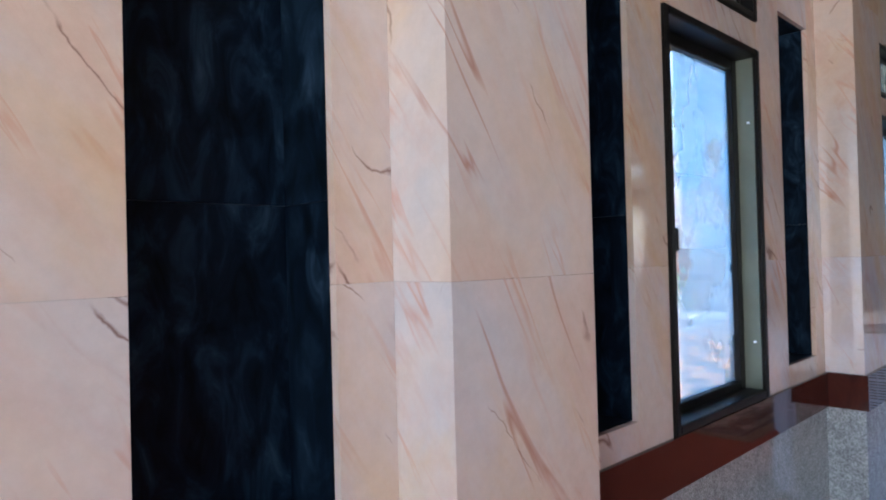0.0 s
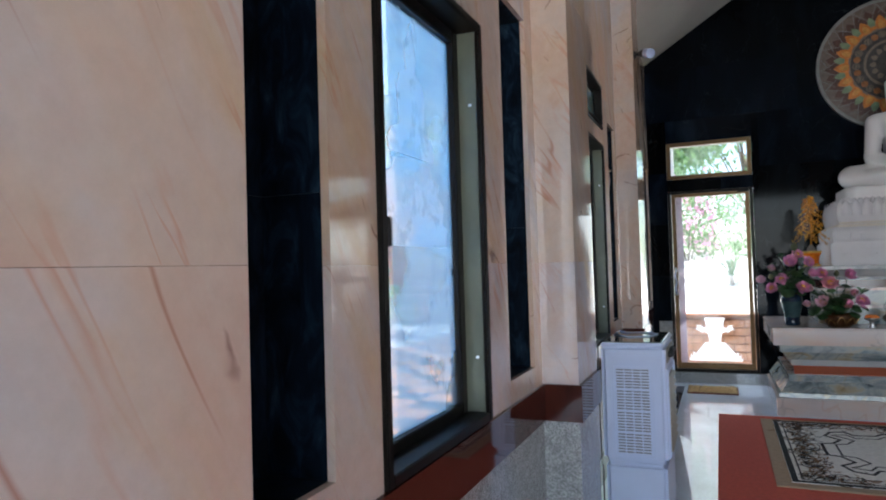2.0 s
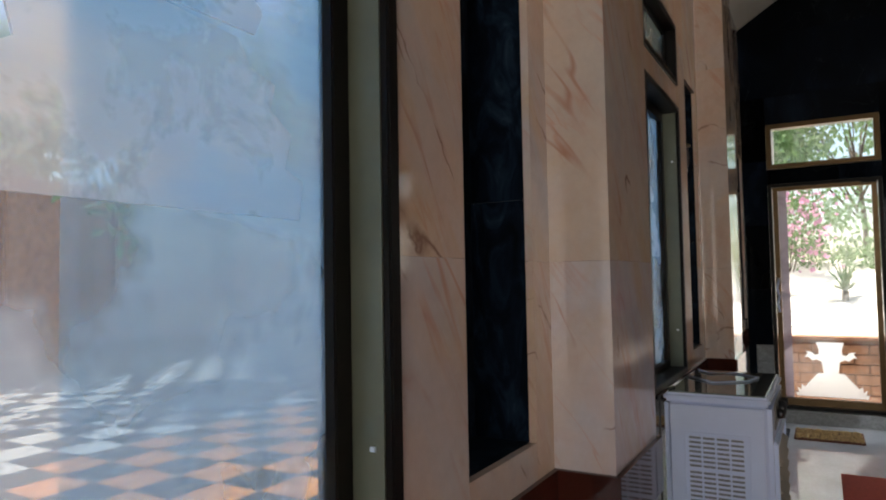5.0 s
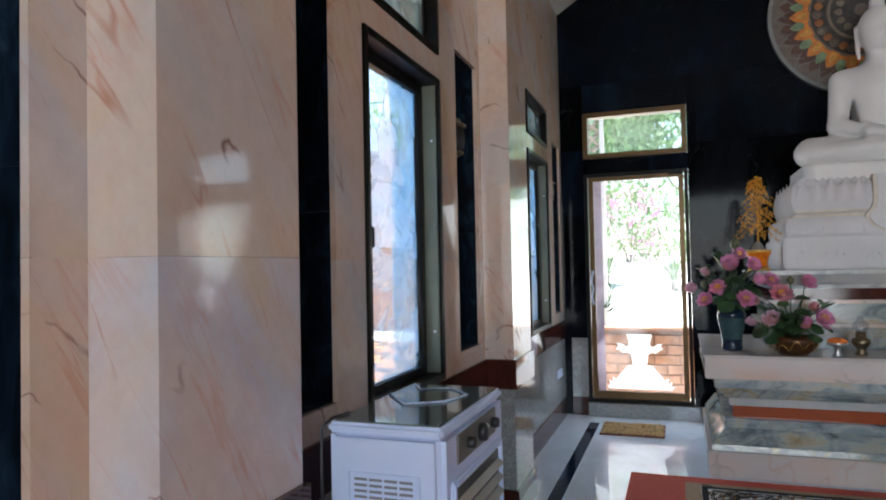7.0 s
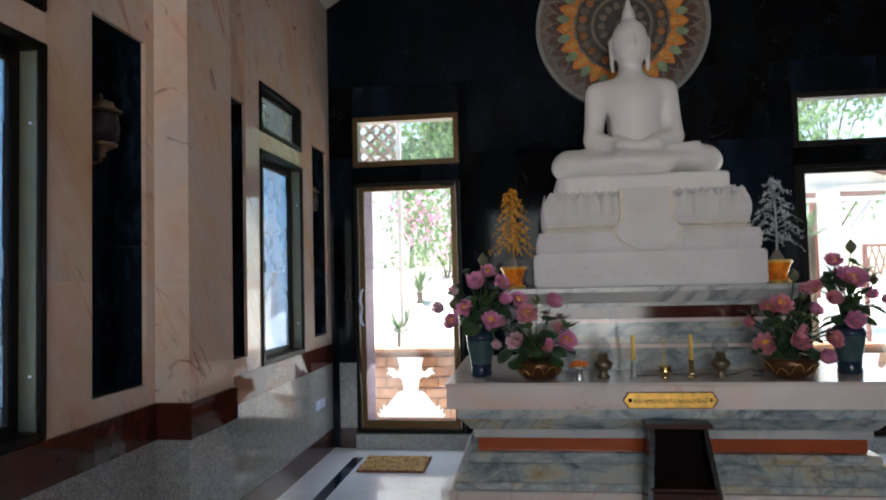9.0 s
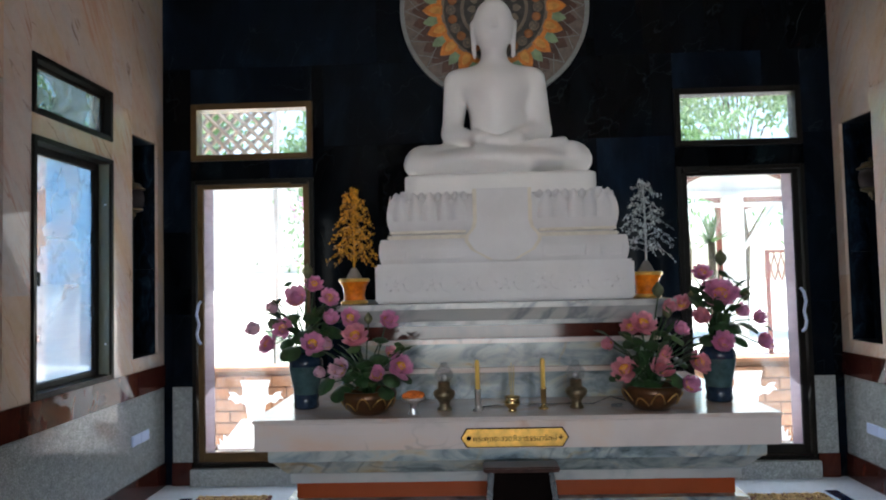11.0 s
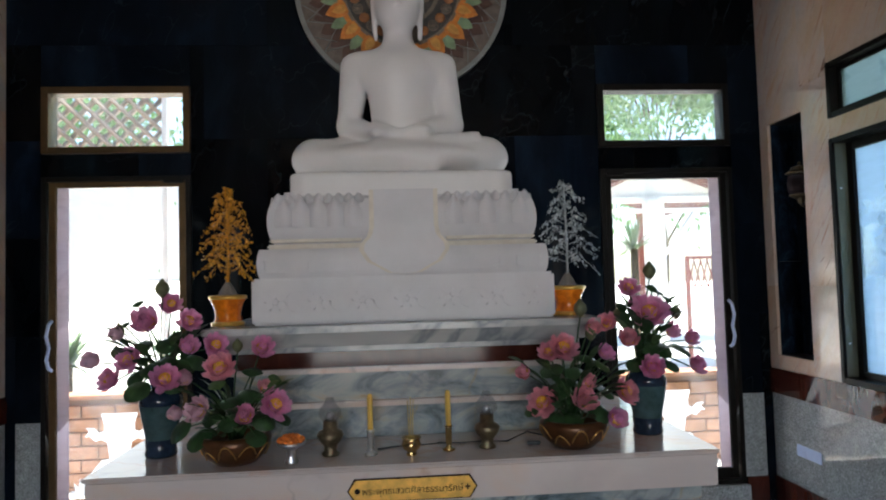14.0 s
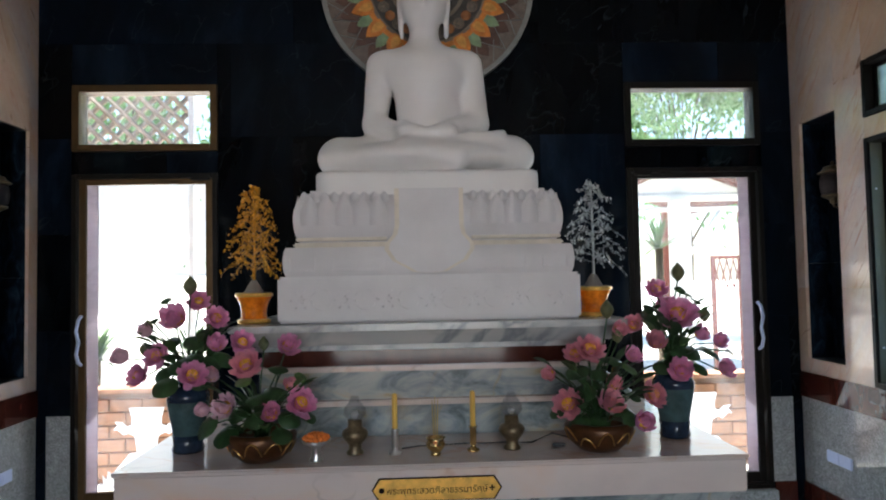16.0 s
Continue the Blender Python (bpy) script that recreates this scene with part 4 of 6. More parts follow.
# small upturned petals along the crest and a leafy relief round rosettes on the block
crest_mesh = finish("crest_petal", lotus_petal(0.05, 0.052), WHITE_STONE)
for k in range(26):
    x = -0.61 + 1.22 * (k + 0.5) / 26
    if abs(x) > 0.17:
        ob = new("crest_petal", crest_mesh)
        ob.matrix_world = pose(CX + x, -1.112, 1.925, 12, 0, 0)
        ob.parent = throne
for k in range(7):
    x, rel = CX - 0.6 + 0.2 * k, bmesh.new()
    for q in range(6):
        a = q * math.pi / 3
        tube(rel, [(x + 0.012 * math.cos(a), -1.1745, 1.448 + 0.012 * math.sin(a)), (x + 0.03 * math.cos(a + 0.2), -1.1735, 1.448 + 0.03 * math.sin(a + 0.2)), (x + 0.048 * math.cos(a), -1.1755, 1.448 + 0.048 * math.sin(a))], 0.0125, 8, 0.9)
    part("rosette", rel, WHITE_STONE, throne, "shallow worn rosette")
    if k < 6:
        rel = bmesh.new()
        for s in (-1, 1):
            pts = [(x + 0.1 + s * 0.05 * math.cos(0.55 * j), -1.1753, 1.448 + s * 0.05 * math.sin(0.55 * j)) for j in range(6)]
            tube(rel, pts, 0.0115, 8, 0.9)
        part("scroll", rel, WHITE_STONE, throne, "shallow worn scroll")


def apron_shape(grow):
    half = [(0.14, 1.98), (0.14, 1.8), (0.15, 1.755), (0.185, 1.715), (0.19, 1.685), (0.155, 1.63), (0.1, 1.6), (0.06, 1.575), (0.0, 1.566)]
    return [(CX + x + (grow if x else 0), z) for x, z in half] + [(CX - x - (grow if x else 0), z) for x, z in half[-2::-1]]


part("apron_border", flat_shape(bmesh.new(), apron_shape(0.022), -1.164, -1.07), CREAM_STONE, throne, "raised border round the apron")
part("apron", flat_shape(bmesh.new(), apron_shape(0.0), -1.174, -1.07), WHITE_STONE, throne, "smooth hanging apron on the throne front")
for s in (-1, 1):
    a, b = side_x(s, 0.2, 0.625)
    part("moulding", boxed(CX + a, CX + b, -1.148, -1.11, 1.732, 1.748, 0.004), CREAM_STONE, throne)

# ---- seated statue, one mesh grown from a distance field ----
BY = -0.62


def seated_statue():
    step = 0.0125
    lo, hi = np.array((-0.64, -0.42, 1.945)), np.array((0.64, 0.4, 3.48))
    n = np.ceil((hi - lo) / step).astype(int)
    ax = [lo[k] + step * np.arange(n[k]) for k in range(3)]
    X, Y, Z = np.meshgrid(*ax, indexing="ij")

    def ell(c, r):
        d = np.sqrt(((X - c[0]) / r[0]) ** 2 + ((Y - c[1]) / r[1]) ** 2 + ((Z - c[2]) / r[2]) ** 2)
        return (d - 1) * min(r)

    def cone(a, b, ra, rb, flat=1.0):
        a, b = np.array(a, float), np.array(b, float)
        d = b - a
        h = np.clip(((X - a[0]) * d[0] + (Y - a[1]) * d[1] + (Z - a[2]) * d[2]) / (d @ d), 0, 1)
        px, py, pz = X - a[0] - h * d[0], Y - a[1] - h * d[1], (Z - a[2] - h * d[2]) * flat
        return np.sqrt(px * px + py * py + pz * pz) - (ra + (rb - ra) * h)

    def join(a, b, k=0.03):
        h = np.clip(0.5 + 0.5 * (b - a) / k, 0, 1)
        return b + (a - b) * h - k * h * (1 - h)

    # cushion with a rounded plan
    q = np.maximum(np.abs(X) - 0.555 + 0.09, 0) ** 2 + np.maximum(np.abs(Y) - 0.36 + 0.09, 0) ** 2
    cushion = np.maximum(np.sqrt(q) - 0.09, np.abs(Z - 2.01) - 0.065)
    d = join(cushion, cushion, 0.01)
    # legs folded
    legs = ell((0, -0.06, 2.175), (0.5, 0.27, 0.1))
    for s in (-1, 1):
        legs = join(legs, cone((s * 0.13, 0.05, 2.235), (s * 0.455, -0.06, 2.19), 0.115, 0.103), 0.05)
        legs = join(legs, ell((s * 0.455, -0.07, 2.185), (0.108, 0.12, 0.103)), 0.04)
    legs = join(legs, cone((-0.44, -0.14, 2.155), (0.15, -0.27, 2.13), 0.075, 0.055), 0.035)
    legs = join(legs, cone((0.44, -0.12, 2.215), (-0.12, -0.23, 2.215), 0.07, 0.052), 0.03)
    legs = join(legs, cone((0.2, -0.2, 2.26), (0.4, -0.17, 2.29), 0.035, 0.022), 0.02)
    d = join(d, legs, 0.012)
    # trunk
    trunk = ell((0, 0.03, 2.4), (0.205, 0.15, 0.16))
    trunk = join(trunk, cone((0, 0.03, 2.4), (0, 0.02, 2.63), 0.17, 0.19), 0.06)
    trunk = join(trunk, ell((0, 0.02, 2.66), (0.245, 0.145, 0.14)), 0.06)
    trunk = join(trunk, cone((-0.2, 0.02, 2.725), (0.2, 0.02, 2.725), 0.075, 0.075), 0.06)
    trunk = join(trunk, cone((0, 0.015, 2.72), (0, 0.01, 2.9), 0.1, 0.078), 0.05)
    arms = np.full_like(X, 9.0)
    for s in (-1, 1):
        arms = join(arms, cone((s * 0.245, 0.02, 2.715), (s * (0.27 if s < 0 else 0.276), 0.0, 2.385), 0.075, 0.07), 0.03)
        arms = join(arms, cone((s * 0.27, -0.01, 2.375), (s * 0.06, -0.2, 2.3), 0.07, 0.043), 0.03)
        arms = join(arms, cone((s * 0.12, -0.2, 2.305), (-s * 0.06, -0.225, 2.285), 0.042, 0.028, 1.4), 0.03)
    body = join(trunk, arms, 0.025)
    # the gap between arm and trunk
    up = (Z - 2.385) / 0.2     # narrow at the armpit, wide above the forearm
    gap = np.maximum(np.abs(X + 0.178 - 0.05 * (Z - 2.48)) - 0.031 * np.clip(1 - up, 0, 1), np.maximum(2.385 - 0.9 * (X + 0.178) - Z, Z - 2.585))
    body = np.maximum(body, -gap)
    d = join(d, body, 0.02)
    # head, ears, crown
    head = ell((0, -0.005, 3.07), (0.126, 0.14, 0.16))
    head = join(head, ell((0, -0.04, 2.985), (0.098, 0.1, 0.085)), 0.05)
    head = join(head, ell((0, 0.0, 3.255), (0.05, 0.052, 0.06)), 0.025)
    head = join(head, cone((0, 0.0, 3.3), (0, 0.0, 3.4), 0.03, 0.01), 0.025)
    head = join(head, cone((0, -0.148, 3.06), (0, -0.162, 3.005), 0.008, 0.016), 0.02)
    for s in (-1, 1):
        head = join(head, cone((s * 0.135, 0.01, 3.09), (s * 0.122, 0.005, 2.87), 0.018, 0.016), 0.015)
    d = join(d, head, 0.03)

    # surface nets
    inside = d < 0
    nx, ny, nz = d.shape
    corners = [(i, j, k) for i in (0, 1) for j in (0, 1) for k in (0, 1)]
    val = np.stack([d[i:nx - 1 + i, j:ny - 1 + j, k:nz - 1 + k] for i, j, k in corners], -1)
    active = (val.min(-1) < 0) & (val.max(-1) >= 0)
    cell = np.argwhere(active)
    v = val[active]
    total, weight = np.zeros((len(cell), 3)), np.zeros(len(cell))
    for a in range(8):
        for b in range(a + 1, 8):
            ca, cb = np.array(corners[a]), np.array(corners[b])
            if np.abs(ca - cb).sum() != 1:
                continue
            hit = (v[:, a] < 0) != (v[:, b] < 0)
            u = np.where(hit, v[:, a] / np.where(hit, v[:, a] - v[:, b], 1), 0)
            total += hit[:, None] * (ca + u[:, None] * (cb - ca))
            weight += hit
    verts = lo + step * (cell + total / weight[:, None])
    index = np.full(active.shape, -1)
    index[active] = np.arange(len(cell))
    faces = []
    for axis in range(3):
        a = [slice(None)] * 3
        b = [slice(None)] * 3
        a[axis], b[axis] = slice(0, -1), slice(1, None)
        cross = np.argwhere(inside[tuple(a)] != inside[tuple(b)])
        o1, o2 = [(1, 2), (2, 0), (0, 1)][axis]
        e1, e2 = np.eye(3, dtype=int)[o1], np.eye(3, dtype=int)[o2]
        ok = (cross[:, o1] > 0) & (cross[:, o2] > 0) & (cross[:, o1] < active.shape[o1]) & (cross[:, o2] < active.shape[o2]) & (cross[:, axis] < active.shape[axis])
        c = cross[ok]
        quad = np.stack([index[tuple((c - e).T)] for e in (e1 + e2, e2, 0 * e1, e1)], -1)
        quad = quad[(quad >= 0).all(-1)]
        faces.append(quad)
    faces = np.concatenate(faces)
    verts += np.array((CX, BY, 0.0))
    me = bpy.data.meshes.new("statue")
    me.from_pydata(verts.tolist(), [], faces.tolist())
    bm = bmesh.new()
    bm.from_mesh(me)
    bpy.data.meshes.remove(me)
    for _ in range(3):
        bmesh.ops.smooth_vert(bm, verts=bm.verts, factor=0.5, use_axis_x=True, use_axis_y=True, use_axis_z=True)
    bmesh.ops.translate(bm, verts=bm.verts, vec=(0, 0, -0.019))
    for f in bm.faces:
        f.smooth = True
    return bm


solid("statue", seated_statue(), STATUE_STONE, "seated white stone temple statue on a cushion", "statue")


# ---- round inlaid disc on the wall ----
disc = thing("wall_disc", "round inlaid panel with rings of orange and green petals", "wall panel")
DX, DZ, DR = 0.072, 3.4, 0.682


def ring(r0, r1, y0, y1, seg=64):
    bm = bmesh.new()
    rows = [[bm.verts.new((DX + r * math.cos(a), y, DZ + r * math.sin(a))) for a in (2 * math.pi * k / seg for k in range(seg))] for r, y in ((r0, y1), (r0, y0), (r1, y0), (r1, y1))]
    for i in range(4):
        a, b = rows[i], rows[(i + 1) % 4]
        for k in range(seg):
            bm.faces.new((a[k], a[(k + 1) % seg], b[(k + 1) % seg], b[k]))
    return bm


part("rim", ring(DR - 0.03, DR, -0.05, -0.001), DISC_GREY, disc, "grey stone rim")
part("panel", ring(0.001, DR - 0.029, -0.035, -0.002), DISC_GROUND, disc, "grey-brown mosaic ground")
part("ring", ring(0.385, 0.43, -0.04, -0.034), DISC_ORANGE, disc, "orange ring")
part("ring", ring(0.365, 0.386, -0.042, -0.034), DISC_TAN, disc)
part("ring", ring(0.245, 0.364, -0.039, -0.034), DISC_DARK, disc)
part("ring", ring(0.222, 0.244, -0.042, -0.034), DISC_TAN, disc)
part("ring", ring(0.05, 0.221, -0.039, -0.034), DISC_DARK, disc)


def disc_petal(r0, r1, w, y, material, angle, name="petal"):
    bm = bmesh.new()
    n = 5
    pts = []
    for k in range(n + 1):
        u = k / n
        pts.append((r0 + (r1 - r0) * u, w * math.sin(math.pi * (0.22 + 0.78 * u)) ** 0.9))
    outline = [(r, h) for r, h in pts] + [(r, -h) for r, h in pts[-2::-1]]
    flat_shape(bm, outline, y, -0.03)
    return finish(name, bm, material)


for name, r0, r1, w, y, material, count, turn in (("petal", 0.44, 0.6, 0.055, -0.038, DISC_BROWN, 18, 0), ("petal", 0.44, 0.6, 0.055, -0.0395, DISC_BROWN, 18, 0.5), ("petal", 0.42, 0.525, 0.036, -0.043, DISC_GREEN, 18, 0.5),
                                                  ("petal", 0.375, 0.52, 0.05, -0.046, DISC_ORANGE, 18, 0), ("petal", 0.385, 0.475, 0.028, -0.049, DISC_AMBER, 18, 0), ("inlay", 0.135, 0.195, 0.026, -0.043, DISC_TAN, 14, 0)):
    me = disc_petal(r0, r1, w, y, material, 0, name)
    for k in range(count):
        ob = new(name, me)
        ob.matrix_world = Matrix.Translation((DX, 0, DZ)) @ Matrix.Rotation(-2 * math.pi * (k + turn) / count, 4, "Y")
        ob.parent = disc


for k in range(14):            # round medallions, each a dark ring about a pale stone, between orange stones
    a = 2 * math.pi * k / 14
    m = Matrix.Translation((DX, 0, DZ)) @ Matrix.Rotation(-a, 4, "Y") @ Matrix.Translation((0.315, -0.039, 0)) @ Matrix.Rotation(radians(90), 4, "X")
    med = part("medallion", lathe([(0.036, -0.002), (0.036, 0.002), (0.03, 0.004), (0.001, 0.004)], 18), DISC_TAN, disc)
    med.matrix_world = m
    for r0, r1 in ((0.013, 0.017), (0.024, 0.028)):
        circle = part("circle", lathe([(r0, 0.003), (r0, 0.006), (r1, 0.006), (r1, 0.003)], 18), DISC_DARK, disc)
        circle.matrix_world = m
    dot = part("orange_stone", lathe([(0.034, -0.002), (0.032, 0.003), (0.02, 0.006), (0.001, 0.007)], 14), DISC_RUST, disc)
    dot.matrix_world = Matrix.Translation((DX, 0, DZ)) @ Matrix.Rotation(-a - math.pi / 14, 4, "Y") @ Matrix.Translation((0.31, -0.039, 0)) @ Matrix.Rotation(radians(90), 4, "X")


for k in range(18):            # thin pale lines between the outer petals
    for a0, a1, r0, r1 in ((k, k + 0.5, 0.47, 0.645), (k + 1, k + 0.5, 0.47, 0.645), (k + 0.5, k + 1, 0.545, 0.645)):
        p = [(DX + r * math.sin(2 * math.pi * g / 18), -0.041, DZ + r * math.cos(2 * math.pi * g / 18)) for g, r in ((a0, r0), (a1, r1))]
        part("line", tube(bmesh.new(), p, 0.0028, 4), DISC_GREY, disc)


# ---- lotus arrangements ----
def petal_into(bm, length, width, cup, m, seg=3):
    rows = []
    for k in range(seg + 1):
        u = k / seg
        w = width * math.sin(math.pi * (0.12 + 0.83 * u)) if k < seg else width * 0.42
        rows.append([bm.verts.new(m @ Vector((f * w / 2, length * u * math.cos(cup * u), length * u * math.sin(cup * u) + 0.12 * width * f * f))) for f in (-1, 0, 1)])
    for a, b in zip(rows, rows[1:]):
        for k in range(2):
            bm.faces.new((a[k], a[k + 1], b[k + 1], b[k])).smooth = True


def bloom(open_by, size):
    """Petals of one flower: whorls round the z axis."""
    bm = bmesh.new()
    for n, tilt, ln, turn in ((9, 4 + open_by, 1.0, 0), (9, 22 + open_by, 0.96, 0.5), (8, 40 + open_by, 0.85, 0.2), (6, 58 + open_by, 0.62, 0.6)):
        for k in range(n):
            m = Matrix.Rotation(2 * math.pi * (k + turn) / n + random.uniform(-0.15, 0.15), 4, "Z") @ Matrix.Rotation(radians(tilt + random.uniform(-8, 8)), 4, "X") @ Matrix.Translation((0, size * 0.12, 0))
            petal_into(bm, size * ln, size * 0.62, 0.55, m)
    return bm


random.seed(11)
BLOOMS = {m.name: [finish("flower", bloom(o, 0.055), m) for o in (-4, 12, 26)] for m in (PETAL, PETAL_PALE, PETAL_CORAL)}
bm = lathe([(0.004, -0.004), (0.013, 0.0), (0.015, 0.008), (0.011, 0.014), (0.003, 0.016)], 10)
STAMEN = finish("stamen", bm, PETAL_YELLOW)
BUD_MESH = finish("bud", lathe([(0.004, -0.01), (0.018, 0.004), (0.026, 0.02), (0.022, 0.036), (0.01, 0.05), (0.002, 0.06)], 12), BUD)


def round_leaf(r, droop=0.25):
    bm = bmesh.new()
    rings = [[bm.verts.new((0, 0, 0))]]
    seg = 14
    for j in (1, 2, 3):
        u = j / 3
        rings.append([bm.verts.new((r * u * math.cos(a), r * u * math.sin(a), -droop * r * u * u + 0.06 * r * u * math.sin(3 * a))) for a in (2 * math.pi * k / seg for k in range(seg))])
    for k in range(seg):
        bm.faces.new((rings[0][0], rings[1][k], rings[1][(k + 1) % seg]))
    for a, b in zip(rings[1:], rings[2:]):
        for k in range(seg):
            bm.faces.new((a[k], b[k], b[(k + 1) % seg], a[(k + 1) % seg]))
    for f in bm.faces:
        f.smooth = True
    return bm


def lance_leaf(length, width):
    """A pointed leaf along +y, folded a little along its rib and drooping at the tip."""
    bm = bmesh.new()
    rows = []
    for k in range(6):
        u = k / 5
        w = width * 0.5 * math.sin(math.pi * (0.08 + 0.92 * u)) ** 0.8 if k < 5 else 0.0005
        rows.append([bm.verts.new((f * w, length * u, 0.25 * w * abs(f) - 0.3 * length * u * u)) for f in (-1, 0, 1)])
    for a, c in zip(rows, rows[1:]):
        for k in range(2):
            bm.faces.new((a[k], a[k + 1], c[k + 1], c[k])).smooth = True
    return bm


LANCES = [finish("leaf", lance_leaf(0.13, 0.045), LEAF), finish("leaf", lance_leaf(0.1, 0.05), LEAF), finish("leaf", lance_leaf(0.12, 0.04), LEAF_LIGHT)]
LEAVES = [finish("leaf", round_leaf(0.075), LEAF), finish("leaf", round_leaf(0.055, 0.1), LEAF_LIGHT), finish("leaf", round_leaf(0.085, 0.5), LEAF)]


def turned_to(p, towards, scale=1.0, spin=0.0):
    q = Vector(towards).normalized().to_track_quat("Z", "Y").to_matrix().to_4x4()
    return Matrix.Translation(p) @ q @ Matrix.Rotation(spin, 4, "Z") @ Matrix.Scale(scale, 4)


def arrangement(holder, mouth, flowers, buds, leaves, seed, fill):
    """Flowers (place, size, kind), buds and leaves of one arrangement, all springing from the mouth."""
    random.seed(seed)
    mx = Vector(mouth)

    def stem(p):
        p = Vector(p)
        a = mx + Vector((random.uniform(-0.03, 0.03), random.uniform(-0.02, 0.02), -0.02))
        mid = a.lerp(p, 0.55) + Vector((0, 0, 0.05))
        part("stem", tube(bmesh.new(), [a, a.lerp(mid, 0.5) + Vector((0, 0, 0.02)), mid, p], 0.0035, 5), LEAF, holder)

    for (x, y, z), size, kind in flowers:
        p = Vector((x, y, z))
        face = Vector((p.x - mx.x, -0.12, 0.12 + random.uniform(-0.02, 0.1))).normalized() + Vector((random.uniform(-0.3, 0.3), -0.7, 0.1))
        me = BLOOMS[kind.name][random.randrange(3)]
        m = turned_to(p - face.normalized() * 0.3 * size, face, size / 0.092, random.uniform(0, 6))
        ob = new("flower", me)
        ob.matrix_world = m
        ob.parent = holder
        st = new("stamen", STAMEN)
        st.matrix_world = Matrix.Translation(face.normalized() * 0.016 * size / 0.1) @ m @ Matrix.Scale(1.45, 4)
        st.parent = ob
        st.matrix_parent_inverse = m.inverted()
        stem(p - face.normalized() * 0.3 * size)
    for (x, y, z), size in buds:
        ob = new("bud", BUD_MESH)
        ob.matrix_world = Matrix.Translation((x, y, z - 0.02)) @ Matrix.Scale(size / 0.05, 4)
        ob.parent = holder
        stem((x, y, z - 0.025))
    for (x, y, z), size, which in leaves:
        ob = new("leaf", LEAVES[which])
        up = Vector((x - mx.x, y - mx.y - 0.12, 0.2 + random.uniform(0, 0.15)))
        ob.matrix_world = turned_to((x, y, z), up, size * 0.74, random.uniform(0, 6))
        ob.parent = holder
        stem((x, y, z - 0.004))
    spread, low, high, count = fill         # pointed leaves between the flowers
    for k in range(int(count * 1.5)):
        u = random.uniform(0, 1)
        a = random.uniform(0, 2 * math.pi)
        p = mx + Vector((spread * (0.35 + 0.65 * u) * math.cos(a), 0.5 * spread * math.sin(a) - 0.02, low + (high - low) * u))
        d = Vector((p.x - mx.x, p.y - mx.y - 0.08, 0.1 + 0.1 * u)).normalized()
        side = d.cross(Vector((0, 0, 1))).normalized()
        m = Matrix((side, d, side.cross(d))).transposed().to_4x4()
        ob = new("leaf", LANCES[k % 3])
        ob.matrix_world = Matrix.Translation(p) @ m @ Matrix.Rotation(random.uniform(-0.5, 0.5), 4, "Y") @ Matrix.Scale(random.uniform(0.7, 1.15), 4)
        ob.parent = holder
        stem(p)


def spot(px, py, y):
    """A place on the altar given by its spread across and up, at depth y."""
    k = (y + 4.276) / 1166.0
    return (-0.055 + (px - 767) * k, y, 1.481 + (488 - py - 0.014 * (px - 784)) * k)


def tall_vase(x, y, name, label):
    v = thing(name, label, "vase", "tall vases with lotus")
    part("body", lathe([(0.06, 0.0), (0.066, 0.012), (0.061, 0.04), (0.068, 0.1), (0.082, 0.17), (0.09, 0.22), (0.087, 0.25), (0.07, 0.28), (0.047, 0.296), (0.043, 0.308), (0.05, 0.325), (0.04, 0.325), (0.036, 0.3)], 28, at=(x, y, 0.79)), CERAMIC, v)
    part("foot", lathe([(0.062, 0.0), (0.068, 0.011), (0.0628, 0.04), (0.0665, 0.075), (0.05, 0.076)], 28, at=(x, y, 0.7905)), CERAMIC_DARK, v, "dark blue glazed foot")
    part("shoulder", lathe([(0.07, 0.21), (0.0912, 0.222), (0.089, 0.25), (0.072, 0.279), (0.049, 0.295), (0.04, 0.288)], 28, at=(x, y, 0.791)), CERAMIC_DARK, v, "dark blue glazed shoulder")
    return v


def wide_bowl(x, y, name, label):
    v = thing(name, label, "bowl", "bronze bowls with lotus")
    part("body", lathe([(0.07, 0.0), (0.085, 0.004), (0.12, 0.035), (0.142, 0.075), (0.145, 0.1), (0.135, 0.118), (0.12, 0.118), (0.115, 0.09)], 32, at=(x, y, 0.79)), BROWN_GLAZE, v)
    bm = bmesh.new()
    for j in range(10):
        a0 = 2 * math.pi * j / 10
        pts = []
        for k in range(7):
            a = a0 + 0.55 * k / 6
            z = 0.03 + 0.055 * math.sin(math.pi * k / 6) * (1 if j % 2 else 0.7) + 0.01 * (j % 3)
            r = 0.122 + (z - 0.035) * 0.5
            pts.append((x + r * math.cos(a), y + r * math.sin(a), 0.79 + z))
        tube(bm, pts, 0.0035, 5)
    part("relief", bm, BOWL_RELIEF, v, "gilt relief scrolls")
    return v


